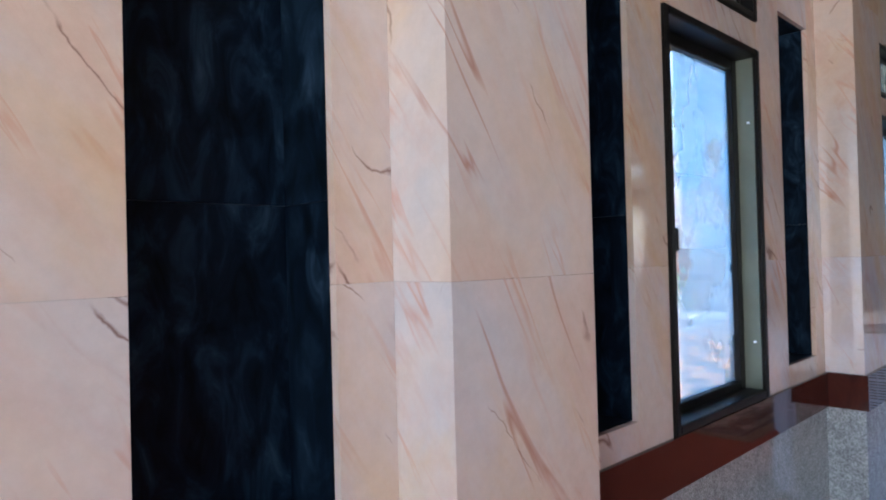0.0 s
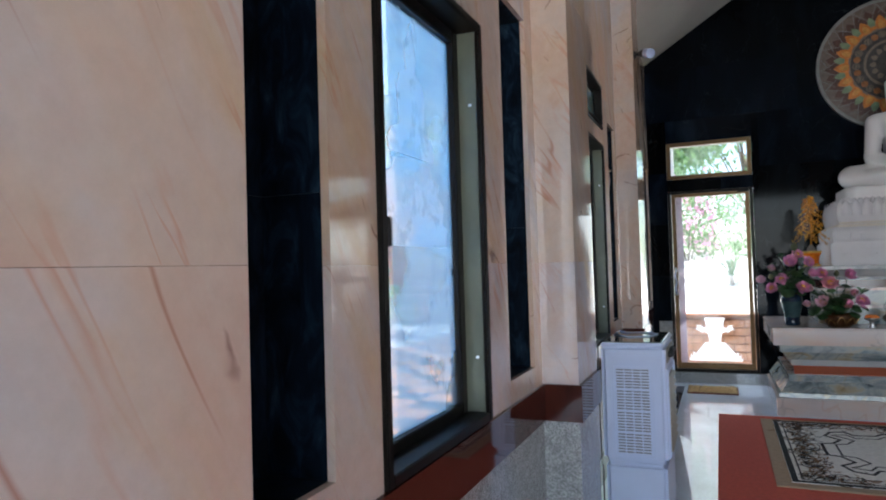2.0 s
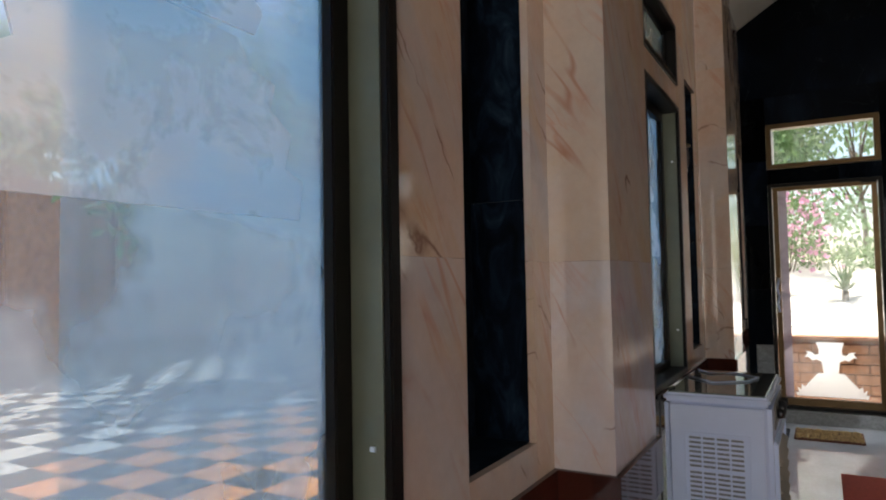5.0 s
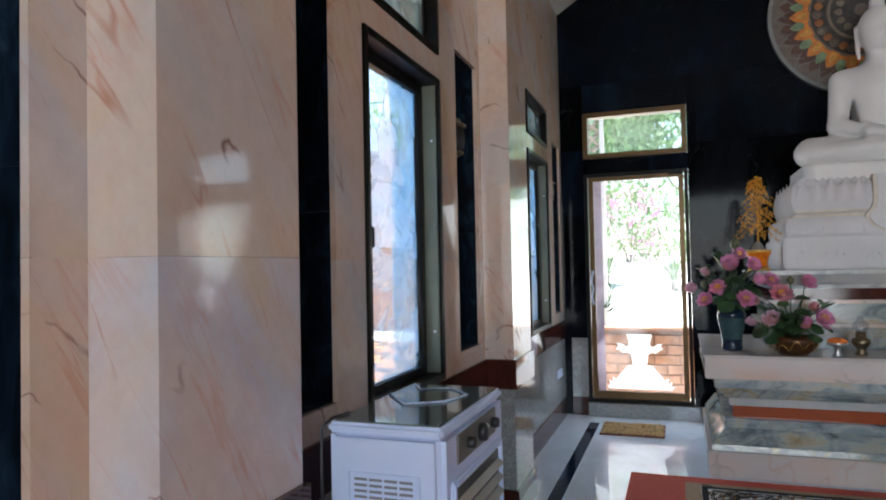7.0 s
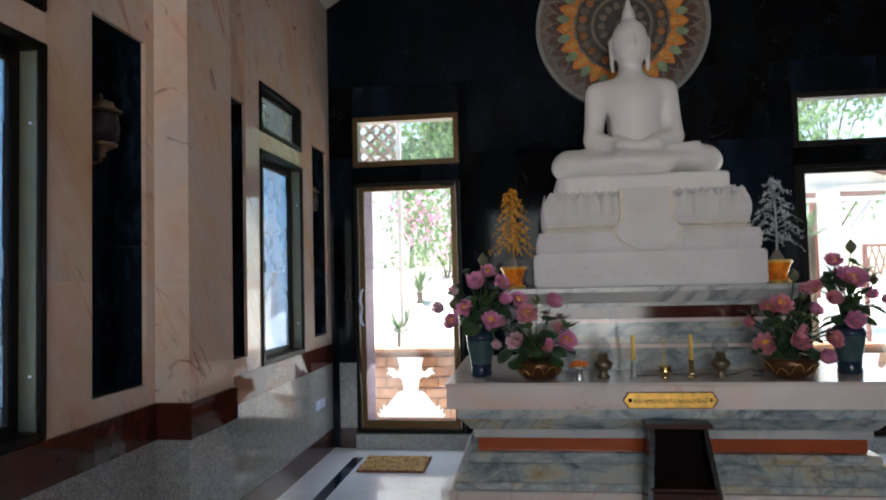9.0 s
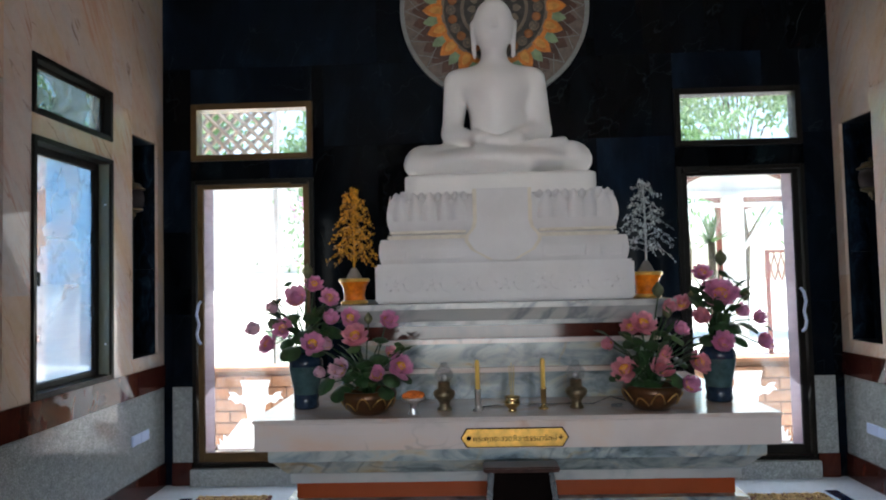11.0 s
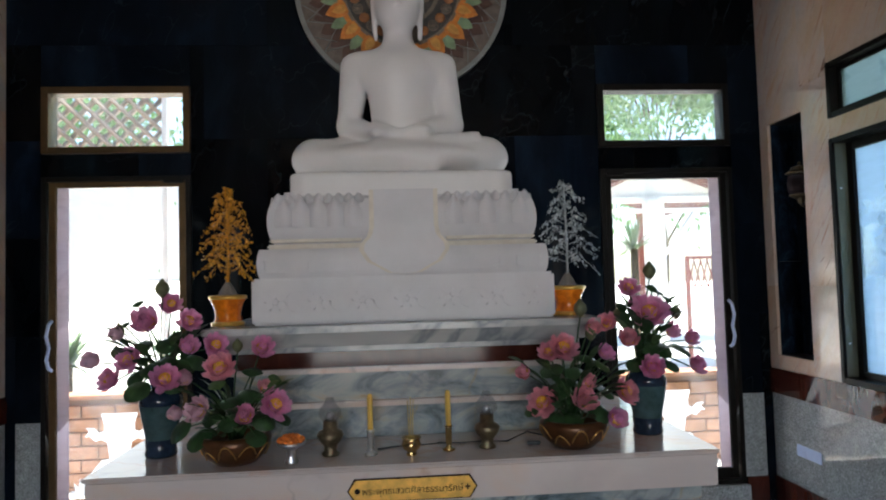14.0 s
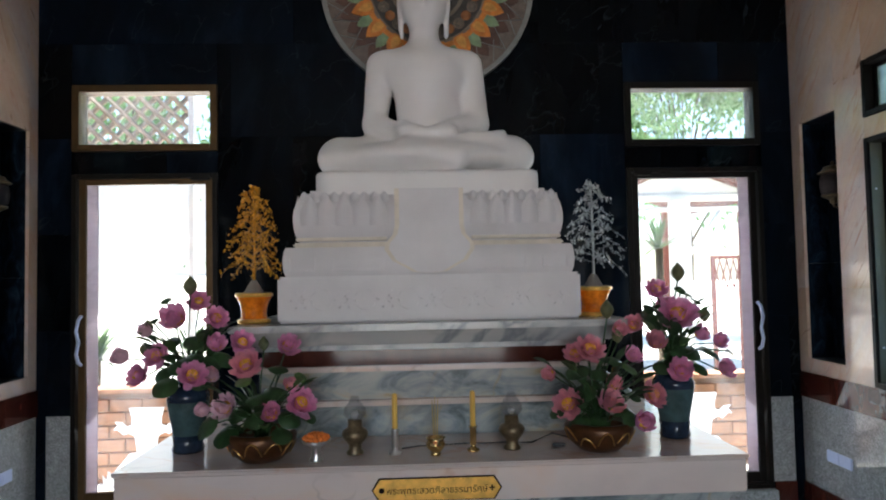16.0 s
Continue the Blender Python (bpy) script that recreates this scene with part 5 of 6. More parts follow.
vase = tall_vase(-1.042, -1.23, "tall_vase", "blue-green glazed vase of pink silk lotus flowers")
arrangement(vase, (-1.042, -1.23, 1.11),
            [(spot(366, 537, -1.37), 0.15, PETAL), (spot(437, 535, -1.3), 0.095, PETAL), (spot(407, 507, -1.27), 0.09, PETAL), (spot(280, 600, -1.33), 0.11, PETAL_PALE), (spot(320, 558, -1.3), 0.09, PETAL_PALE),
             (spot(337, 598, -1.37), 0.1, PETAL), (spot(305, 630, -1.36), 0.1, PETAL), (spot(397, 630, -1.42), 0.11, PETAL), (spot(435, 579, -1.37), 0.11, PETAL), (spot(480, 577, -1.28), 0.1, PETAL)],
            [(spot(393, 485, -1.3), 0.06), (spot(322, 553, -1.28), 0.05), (spot(318, 588, -1.28), 0.045)],
            [(spot(352, 505, -1.28), 0.5, 0), (spot(330, 540, -1.26), 0.5, 0), (spot(360, 575, -1.3), 0.8, 0), (spot(398, 575, -1.3), 0.8, 0), (spot(400, 605, -1.33), 0.9, 2), (spot(350, 648, -1.4), 1.0, 0), (spot(425, 605, -1.3), 0.9, 2),
             (spot(375, 615, -1.35), 0.9, 0), (spot(450, 600, -1.26), 0.8, 2), (spot(345, 625, -1.3), 0.7, 2), (spot(410, 640, -1.3), 0.7, 2)], 21, (0.17, 0.02, 0.24, 16))
vase2 = tall_vase(1.119, -1.225, "tall_vase", "dark green glazed vase of pink silk lotus flowers")
arrangement(vase2, (1.119, -1.225, 1.11),
            [(spot(1228, 533, -1.32), 0.15, PETAL), (spot(1192, 491, -1.25), 0.095, PETAL), (spot(1187, 583, -1.34), 0.12, PETAL_CORAL), (spot(1230, 632, -1.36), 0.12, PETAL), (spot(1266, 570, -1.3), 0.1, PETAL),
             (spot(1300, 583, -1.26), 0.1, PETAL), (spot(1310, 630, -1.28), 0.1, PETAL), (spot(1150, 553, -1.22), 0.1, PETAL_CORAL), (spot(1205, 520, -1.2), 0.08, PETAL), (spot(1258, 535, -1.22), 0.08, PETAL)],
            [(spot(1230, 466, -1.26), 0.06), (spot(1275, 538, -1.22), 0.05), (spot(1170, 540, -1.2), 0.05)],
            [(spot(1235, 490, -1.24), 0.45, 2), (spot(1245, 500, -1.2), 0.5, 0), (spot(1262, 512, -1.22), 0.5, 0), (spot(1195, 520, -1.2), 0.6, 0), (spot(1228, 575, -1.24), 0.8, 2), (spot(1250, 600, -1.28), 0.9, 0), (spot(1285, 600, -1.24), 0.9, 0),
             (spot(1318, 600, -1.2), 0.6, 0), (spot(1200, 620, -1.26), 0.8, 2), (spot(1222, 595, -1.26), 0.8, 0), (spot(1265, 625, -1.28), 0.7, 2)], 22, (0.13, 0.02, 0.25, 14))
bowl = wide_bowl(-0.689, -1.395, "flower_bowl", "low bronze bowl of pink silk lotus and leaves")
arrangement(bowl, (-0.689, -1.395, 0.9),
            [(spot(485, 613, -1.4), 0.12, PETAL_CORAL), (spot(450, 684, -1.46), 0.115, PETAL_PALE), (spot(527, 695, -1.47), 0.11, PETAL), (spot(578, 678, -1.43), 0.12, PETAL), (spot(556, 583, -1.34), 0.11, PETAL), (spot(430, 632, -1.34), 0.1, PETAL_PALE),
             (spot(415, 690, -1.38), 0.09, PETAL_PALE), (spot(560, 650, -1.38), 0.09, PETAL_CORAL)],
            [(spot(515, 580, -1.34), 0.045)],
            [(spot(481, 642, -1.44), 0.9, 1), (spot(577, 636, -1.4), 0.75, 1), (spot(418, 714, -1.47), 1.05, 0), (spot(450, 728, -1.46), 1.1, 0), (spot(545, 730, -1.5), 0.8, 0), (spot(560, 700, -1.45), 0.8, 2), (spot(505, 670, -1.42), 0.9, 0),
             (spot(540, 620, -1.36), 0.8, 0), (spot(590, 700, -1.4), 0.7, 0), (spot(500, 705, -1.46), 0.8, 0), (spot(470, 690, -1.42), 0.8, 2), (spot(535, 655, -1.4), 0.8, 2)], 23, (0.18, 0.0, 0.2, 18))
bowl2 = wide_bowl(0.727, -1.39, "flower_bowl", "low bronze bowl of coral silk lotus and dark leaves")
arrangement(bowl2, (0.727, -1.39, 0.9),
            [(spot(1072, 592, -1.38), 0.12, PETAL_CORAL), (spot(1045, 600, -1.34), 0.09, PETAL_CORAL), (spot(1122, 562, -1.34), 0.1, PETAL_CORAL), (spot(1105, 685, -1.47), 0.12, PETAL_CORAL), (spot(1112, 655, -1.4), 0.1, PETAL_CORAL), (spot(1030, 686, -1.44), 0.12, PETAL_CORAL),
             (spot(1000, 636, -1.38), 0.09, PETAL_CORAL), (spot(1160, 719, -1.48), 0.12, PETAL), (spot(1182, 672, -1.4), 0.11, PETAL_CORAL), (spot(1146, 606, -1.34), 0.09, PETAL), (spot(1025, 680, -1.4), 0.08, PETAL_CORAL)],
            [(spot(1103, 530, -1.3), 0.06), (spot(1120, 572, -1.35), 0.05)],
            [(spot(1047, 630, -1.4), 0.9, 0), (spot(1140, 628, -1.42), 0.85, 1), (spot(1090, 630, -1.36), 0.9, 2), (spot(1060, 665, -1.42), 0.9, 0), (spot(1135, 700, -1.46), 0.9, 2), (spot(1085, 715, -1.46), 0.8, 0), (spot(1010, 700, -1.42), 0.6, 0),
             (spot(1050, 710, -1.44), 0.8, 2), (spot(1145, 670, -1.4), 0.8, 0), (spot(1075, 650, -1.36), 0.9, 0), (spot(1115, 610, -1.34), 0.8, 2)], 24, (0.2, 0.02, 0.24, 20))


# ---- gilded and silvered trees on the tier ----
def foil_tree(x, y, name, label, leaf, seed, height=0.49, reach=0.155, count=40):
    random.seed(seed)
    tr = thing(name, label, "ornament", "small foil trees")
    base = 1.322
    pot = part("pot", lathe([(0.07, 0.0), (0.075, 0.012), (0.062, 0.03), (0.06, 0.06), (0.07, 0.1), (0.084, 0.125), (0.086, 0.14), (0.078, 0.145), (0.06, 0.12)], 24, at=(x, y, base)), ORANGE_GLASS, tr, "amber glazed footed pot")
    part("rim", lathe([(0.084, 0.128), (0.09, 0.131), (0.09, 0.143), (0.08, 0.148), (0.07, 0.142)], 24, at=(x, y, base)), GOLD, pot, "gilt rim")
    part("foot_ring", lathe([(0.074, 0.0005), (0.079, 0.004), (0.079, 0.016), (0.068, 0.022)], 24, at=(x, y, base)), GOLD, pot, "gilt foot ring")
    bm = lathe([(0.06, 0.12), (0.045, 0.155), (0.025, 0.19), (0.012, 0.21)], 12, at=(x, y, base))
    part("earth", bm, ROCK, tr)
    bm = bmesh.new()
    fol = bmesh.new()
    z0 = base + 0.19
    tube(bm, [(x, y, base + 0.15), (x + 0.005, y, base + 0.35), (x, y, base + 0.15 + height)], 0.008, 6, 0.4)
    for k in range(count):
        u = (k + 0.5) / count
        z = z0 + 0.06 + (height - 0.1) * u
        ln = reach * (1 - u) ** 0.7 * random.uniform(0.75, 1.1) + 0.03
        a = k * 2.4 + random.uniform(-0.3, 0.3)
        d = Vector((math.cos(a), math.sin(a), 0.0))
        tip = Vector((x, y, z)) + d * ln + Vector((0, 0, 0.02 - 0.07 * (1 - u)))
        pts = [Vector((x, y, z)), Vector((x, y, z)) + d * ln * 0.5 + Vector((0, 0, 0.03)), tip]
        tube(bm, pts, 0.0022, 4, 0.5)
        for j in range(25):
            f = random.uniform(0.1, 1.0) ** 0.8
            p = pts[0].lerp(pts[1], f * 2) if f < 0.5 else pts[1].lerp(pts[2], f * 2 - 1)
            p = p + Vector([random.uniform(-0.012, 0.012) for _ in range(3)])
            m = Matrix.Translation(p) @ Euler([random.uniform(0, 6) for _ in range(3)]).to_matrix().to_4x4()
            s = random.uniform(0.006, 0.011)
            q = [fol.verts.new(m @ Vector(c)) for c in ((-s, 0, 0), (0, -s * 0.5, 0.001), (s, 0, 0), (0, s * 0.5, 0.001))]
            fol.faces.new(q)
    tagged(part("twig", bm, leaf, tr), kind="stuff")
    tagged(part("foliage", fol, leaf, tr, "many small glittering foil leaves"), kind="stuff")
    return tr


foil_tree(-0.83, -0.92, "gold_tree", "small golden foil tree in an amber pot", GOLD_LEAF, 31, 0.49, 0.14, 50)
foil_tree(0.845, -0.94, "silver_tree", "small silver foil tree in an amber pot", SILVER_LEAF, 32, 0.5, 0.165, 34)

# ---- offerings on the slab ----
Z0 = 0.79


def oil_lamp(x, y):
    t = thing("oil_lamp", "tarnished brass oil lamp with a glass chimney", "lamp", "pair of oil lamps")
    part("body", lathe([(0.036, 0), (0.038, 0.008), (0.026, 0.02), (0.028, 0.04), (0.05, 0.065), (0.057, 0.085), (0.048, 0.1), (0.031, 0.108), (0.03, 0.14), (0.02, 0.145)], 20, at=(x, y, Z0)), OLD_BRASS, t)
    part("knob", lathe([(0.004, 0.145), (0.012, 0.152), (0.017, 0.163), (0.012, 0.174), (0.003, 0.178)], 14, at=(x, y, Z0)), SILVER, t)
    part("chimney", lathe([(0.03, 0.141), (0.048, 0.165), (0.046, 0.19), (0.022, 0.22), (0.016, 0.24), (0.014, 0.24), (0.02, 0.219), (0.044, 0.189), (0.046, 0.166), (0.028, 0.143)], 20, at=(x, y, Z0)), CHIMNEY_GLASS, t, "thin clear glass").visible_shadow = False


def candlestick(x, y, brass):
    t = thing("candlestick", "slim yellow candle in a brass holder", "candle", "pair of candlesticks")
    part("holder", lathe([(0.025, 0), (0.027, 0.007), (0.014, 0.014), (0.01, 0.022), (0.014, 0.035), (0.014, 0.095), (0.019, 0.104), (0.012, 0.106)], 16, at=(x, y, Z0)), brass, t)
    part("candle", lathe([(0.0115, 0.1), (0.0115, 0.235), (0.009, 0.25), (0.003, 0.253)], 12, at=(x, y, Z0)), WAX, t)


oil_lamp(-0.307, -1.35)
oil_lamp(0.361, -1.347)
candlestick(-0.137, -1.383, SILVER)
candlestick(0.193, -1.367, BRASS)
censer = thing("incense_burner", "small brass incense bowl holding thin yellow sticks", "incense burner")
part("body", lathe([(0.02, 0), (0.022, 0.008), (0.016, 0.014), (0.035, 0.03), (0.041, 0.048), (0.033, 0.062), (0.042, 0.074), (0.034, 0.074), (0.028, 0.06)], 20, at=(0.032, -1.418, Z0)), BRASS, censer)
for dx, dy, h in ((-0.012, 0, 0.225), (0.0, 0.006, 0.24), (0.012, -0.003, 0.23)):
    part("stick", tube(bmesh.new(), [(0.032 + dx * 0.5, -1.418 + dy, Z0 + 0.05), (0.032 + dx, -1.418 + dy, Z0 + h)], 0.002, 5), INCENSE, censer)
dish = thing("offering_stand", "silver footed dish with an orange garland", "offering")
part("stand", lathe([(0.026, 0), (0.028, 0.006), (0.018, 0.02), (0.02, 0.03), (0.016, 0.05), (0.03, 0.062), (0.055, 0.072), (0.06, 0.085), (0.05, 0.08)], 20, at=(-0.456, -1.445, Z0)), SILVER, dish)
bm = bmesh.new()
random.seed(3)
for k in range(26):
    a = 2 * math.pi * k / 13
    r = 0.045 if k < 13 else 0.028
    bmesh.ops.create_icosphere(bm, subdivisions=1, radius=random.uniform(0.011, 0.015), matrix=Matrix.Translation((-0.456 + r * math.cos(a), -1.445 + r * math.sin(a), Z0 + 0.092 + (0.008 if k >= 13 else 0))))
part("garland", bm, GARLAND, dish, "orange flower garland")
cable = solid("cable", tube(bmesh.new(), [(-0.11, -1.31, 0.794), (-0.03, -1.27, 0.794), (0.06, -1.27, 0.794), (0.16, -1.25, 0.794), (0.25, -1.26, 0.794), (0.34, -1.25, 0.794), (0.46, -1.27, 0.794), (0.56, -1.22, 0.82), (0.64, -1.2, 0.794)], 0.0035, 6), DARK_PLASTIC, "thin black lamp cable lying on the slab", "cable")
solid("cable_switch", boxed(0.535, 0.595, -1.35, -1.325, 0.79, 0.805, 0.005), DARK_PLASTIC, "small black inline switch beside the bowl", "switch")

# ---- carpet, rug, mats ----
solid("carpet", boxed(-1.7, 1.7, -10.3, -1.62, FL + 0.0002, FL + 0.006, 0.002), CARPET, "plain red carpet covering the middle of the floor", "carpet")
rug = thing("rug", "cream rug with black scroll borders on the red carpet", "rug")
RZ = FL + 0.0062
part("border", boxed(-1.37, 1.37, -3.6, -1.76, RZ, RZ + 0.008, 0.003), RUG_TAN, rug, "tan outer border")
part("field", boxed(-1.28, 1.28, -3.51, -1.83, RZ + 0.002, RZ + 0.012, 0.002), RUG_CREAM, rug)
bm = bmesh.new()
zt = RZ + 0.0115


def flat_line(bm, pts, w, z=zt, h=0.0022):
    for (xa, ya), (xb, yb) in zip(pts, pts[1:]):
        d = Vector((xb - xa, yb - ya, 0))
        if d.length < 1e-6:
            continue
        nrm = Vector((-d.y, d.x, 0)).normalized() * w / 2
        e = d.normalized() * w * 0.3
        a, b = Vector((xa, ya, z)) - e, Vector((xb, yb, z)) + e
        lo = [bm.verts.new(p) for p in (a - nrm, b - nrm, b + nrm, a + nrm)]
        up = [bm.verts.new(p + Vector((0, 0, h))) for p in (a - nrm, b - nrm, b + nrm, a + nrm)]
        bm.faces.new(up)
        for k in range(4):
            bm.faces.new((lo[k], lo[(k + 1) % 4], up[(k + 1) % 4], up[k]))


flat_line(bm, [(-1.26, -3.49), (1.26, -3.49), (1.26, -1.85), (-1.26, -1.85), (-1.26, -3.49)], 0.035)
flat_line(bm, [(-1.215, -3.445), (1.215, -3.445), (1.215, -1.895), (-1.215, -1.895), (-1.215, -3.445)], 0.01)
for sx in (-1, 1):
    for sy in (-1, 1):
        c0, c1 = sx, sy
        for off in (0.0, 0.09):
            pts = [(0.0, 0.55 - off), (0.55, 0.55 - off), (0.6, 0.48 - off), (0.75, 0.46 - off), (0.8, 0.56 - off), (0.9, 0.52 - off), (0.95 - off, 0.4), (0.86 - off, 0.3), (0.92 - off, 0.18), (1.0 - off, 0.15), (1.0 - off, 0.0)]
            flat_line(bm, [(sx * x, -2.67 + sy * y) for x, y in pts], 0.02 if off == 0 else 0.012)
part("border_line", bm, RUG_BLACK, rug, "black scroll lines")
for material, seed, count in ((RUG_BLACK, 41, 760), (RUG_BROWN, 42, 560)):
    random.seed(seed)
    bm = bmesh.new()
    for k in range(count):
        if k % 2:
            x, y = random.uniform(-1.22, 1.22), random.choice((-1.96, -3.38)) + random.gauss(0, 0.05)
        else:
            x, y = random.choice((-1.12, 1.12)) + random.gauss(0, 0.05), random.uniform(-3.42, -1.92)
        a, r = random.uniform(0, 6.3), random.uniform(0.008, 0.03)
        pts = [(x + r * j * math.cos(a + 0.35 * j), y + r * j * math.sin(a + 0.35 * j)) for j in range(4)]
        flat_line(bm, pts, random.uniform(0.004, 0.011), zt - 0.0004)
    tagged(part("floral_pattern", bm, material, rug), kind="stuff")


def straw_mat(x, y):
    t = thing("door_mat", "orange-brown woven straw door mat on the polished floor", "mat", "mats at the doors")
    part("pad", boxed(x - 0.25, x + 0.25, y - 0.2, y + 0.2, FL, FL + 0.015, 0.004), MAT_EDGE, t)
    bm = bmesh.new()
    random.seed(8)
    for k in range(620):
        px, py = x + random.uniform(-0.235, 0.235), y + random.uniform(-0.185, 0.185)
        a, r = random.uniform(0, 6.3), random.uniform(0.008, 0.02)
        tube(bm, [(px - r * math.cos(a), py - r * math.sin(a), FL + 0.014), (px, py, FL + 0.024), (px + r * math.cos(a), py + r * math.sin(a), FL + 0.014)], 0.004, 4)
    tagged(part("tuft", bm, STRAW, t, "tufted orange straw"), kind="stuff")


straw_mat(-1.76, -0.49)
straw_mat(1.82, -0.58)

# ---- small cabinet before the altar ----
cab = thing("prayer_stand", "dark lacquered wooden stand with an open niche and drawer", "stand")
SX, SY = 0.05, -1.62


def taper_box(x0, x1, y0, y1, z0, x2, x3, y2, y3, z1, bevel=0.004):
    bm = bmesh.new()
    v = [bm.verts.new(p) for p in ((x0, y0, z0), (x1, y0, z0), (x1, y1, z0), (x0, y1, z0), (x2, y2, z1), (x3, y2, z1), (x3, y3, z1), (x2, y3, z1))]
    for q in ((0, 3, 2, 1), (4, 5, 6, 7), (0, 1, 5, 4), (1, 2, 6, 5), (2, 3, 7, 6), (3, 0, 4, 7)):
        bm.faces.new([v[k] for k in q])
    if bevel:
        bmesh.ops.bevel(bm, geom=list(bm.edges), offset=bevel, segments=2, affect="EDGES")
    return bm


part("top_board", boxed(SX - 0.175, SX + 0.175, SY - 0.05, SY + 0.07, 0.56, 0.585, 0.006), RED_WOOD, cab, "worn red-brown top board")
for s in (-1, 1):
    x0, x1 = side_x(s, 0.175, 0.205)
    x2, x3 = side_x(s, 0.125, 0.15)
    part("side_panel", taper_box(SX + x0, SX + x1, SY - 0.16, SY + 0.075, 0.09, SX + x2, SX + x3, SY - 0.03, SY + 0.06, 0.56), DARK_WOOD, cab)
# niche shade is put into this darker, duller copy of the wood
NICHE = plain("shaded_niche_wood", (0.006, 0.003, 0.0025), 0.7, vary=0.3, scale=14, bump=0.1, shine=0.05)
part("back_panel", taper_box(SX - 0.176, SX + 0.176, SY + 0.06, SY + 0.075, 0.09, SX - 0.126, SX + 0.126, SY + 0.045, SY + 0.06, 0.56, 0), NICHE, cab)
part("shelf", boxed(SX - 0.174, SX + 0.174, SY - 0.13, SY + 0.06, 0.25, 0.265, 0.003), RED_WOOD, cab)
part("base", boxed(SX - 0.21, SX + 0.21, SY - 0.175, SY + 0.08, 0.075, 0.095, 0.005), DARK_WOOD, cab)
drawer = part("drawer", boxed(SX - 0.165, SX + 0.165, SY - 0.145, SY + 0.05, 0.1, 0.246, 0.006), RED_WOOD, cab, "small drawer front")
part("knob", lathe([(0.012, 0.0), (0.022, 0.004), (0.026, 0.008), (0.02, 0.012), (0.006, 0.013)], 16), BRASS, drawer, "round brass knob").matrix_world = pose(SX, SY - 0.144, 0.178, 90, 0, 0)
for sx in (-1, 1):
    for sy in (-0.155, 0.06):
        part("foot", taper_box(SX + sx * 0.19 - 0.015, SX + sx * 0.19 + 0.015, SY + sy - 0.012, SY + sy + 0.012, FL + (0.006 if sy < 0 else 0.006), SX + sx * 0.19 - 0.02, SX + sx * 0.19 + 0.02, SY + sy - 0.016, SY + sy + 0.016, 0.076, 0.003), DARK_WOOD, cab)

# ---- air cooler ----
cooler = thing("air_cooler", "white plastic air cooler with a glassy top and louvres", "air cooler")
X0, X1, YA, YB = -2.222, -1.907, -4.64, -4.08
part("tank", boxed(X0 + 0.008, X1 - 0.008, YA + 0.008, YB - 0.008, 0.07, 0.394, 0.02, 3), WHITE_PLASTIC, cooler, "pale water tank")
part("body", boxed(X0, X1, YA, YB, 0.398, 0.99, 0.022, 3), WHITE_PLASTIC, cooler)
bm = boxed(X0 + 0.0005, X1 - 0.0005, YA + 0.0005, YB - 0.0005, 0.975, 1.003, 0.009, 3)
part("rim", bm, WHITE_PLASTIC, cooler)
m, t, b = nodes_of("glossy_tinted_top", 0.04)
b.inputs["Base Color"].default_value = (0.12, 0.14, 0.14, 1)
part("top_plate", boxed(X0 + 0.014, X1 - 0.014, YA + 0.014, YB - 0.014, 1.001, 1.007, 0.002), m, cooler, "glossy tinted top plate")
# grille panel on the narrow side
part("grille_panel", y_bars(bmesh.new(), YA - 0.006, YA + 0.004, X0 + 0.06, X1 - 0.06, 0.432, 0.885, 0.005, bevel=0.002), WHITE_PLASTIC, cooler)
bm = bmesh.new()
# slots are thin bars with their shade put into the grey
for k in range(28):
    z = 0.452 + k * 0.0146 + 0.006 * (k // 7)
    for j in range(4):
        xx = X0 + 0.077 + j * 0.041
        box(bm, xx, xx + 0.035, YA - 0.0015, YA + 0.003, z, z + 0.0062)
tagged(part("slot", bm, plain("grille_shadow_grey", (0.2, 0.2, 0.22), 0.7, vary=0.1, bump=0.0), cooler, "rows of narrow air slots"), kind="stuff")
# front with louvres
part("front_frame", frame_bars(bmesh.new(), -1, -X1 - 0.012, -X1 + 0.006, YA + 0.05, YB - 0.05, 0.42, 0.86, 0.022, 0.006), WHITE_PLASTIC, cooler)
part("duct", boxed(X1 - 0.004, X1 + 0.002, YA + 0.07, YB - 0.07, 0.44, 0.84), DARK_PLASTIC, cooler, "dark air duct")
for k in range(9):
    z = 0.46 + 0.042 * k
    bm = boxed(-0.014, 0.014, YA + 0.073, YB - 0.073, -0.003, 0.003, 0.002)
    ob = part("louvre", bm, plain("tan_louvre", (0.35, 0.3, 0.24), 0.4, vary=0.1, bump=0.0) if k == 0 else bpy.data.materials["tan_louvre"], cooler)
    ob.matrix_world = pose(X1 + 0.008, 0, z, 0, 35, 0)
part("control_panel", boxed(X1 - 0.004, X1 + 0.004, YA + 0.1, YB - 0.1, 0.888, 0.965, 0.003), plain("grey_control_panel", (0.16, 0.15, 0.14), 0.35, 0.3, vary=0.1, bump=0.0), cooler, "grey control strip")
for y, r in ((YA + 0.19, 0.016), (YA + 0.3, 0.026), (YA + 0.42, 0.016)):
    part("knob", lathe([(r, 0.0), (r, 0.014), (r * 0.8, 0.022), (r * 0.2, 0.023)], 16), DARK_PLASTIC, cooler, "round control knob").matrix_world = pose(X1 + 0.003, y, 0.926, 0, 90, 0)
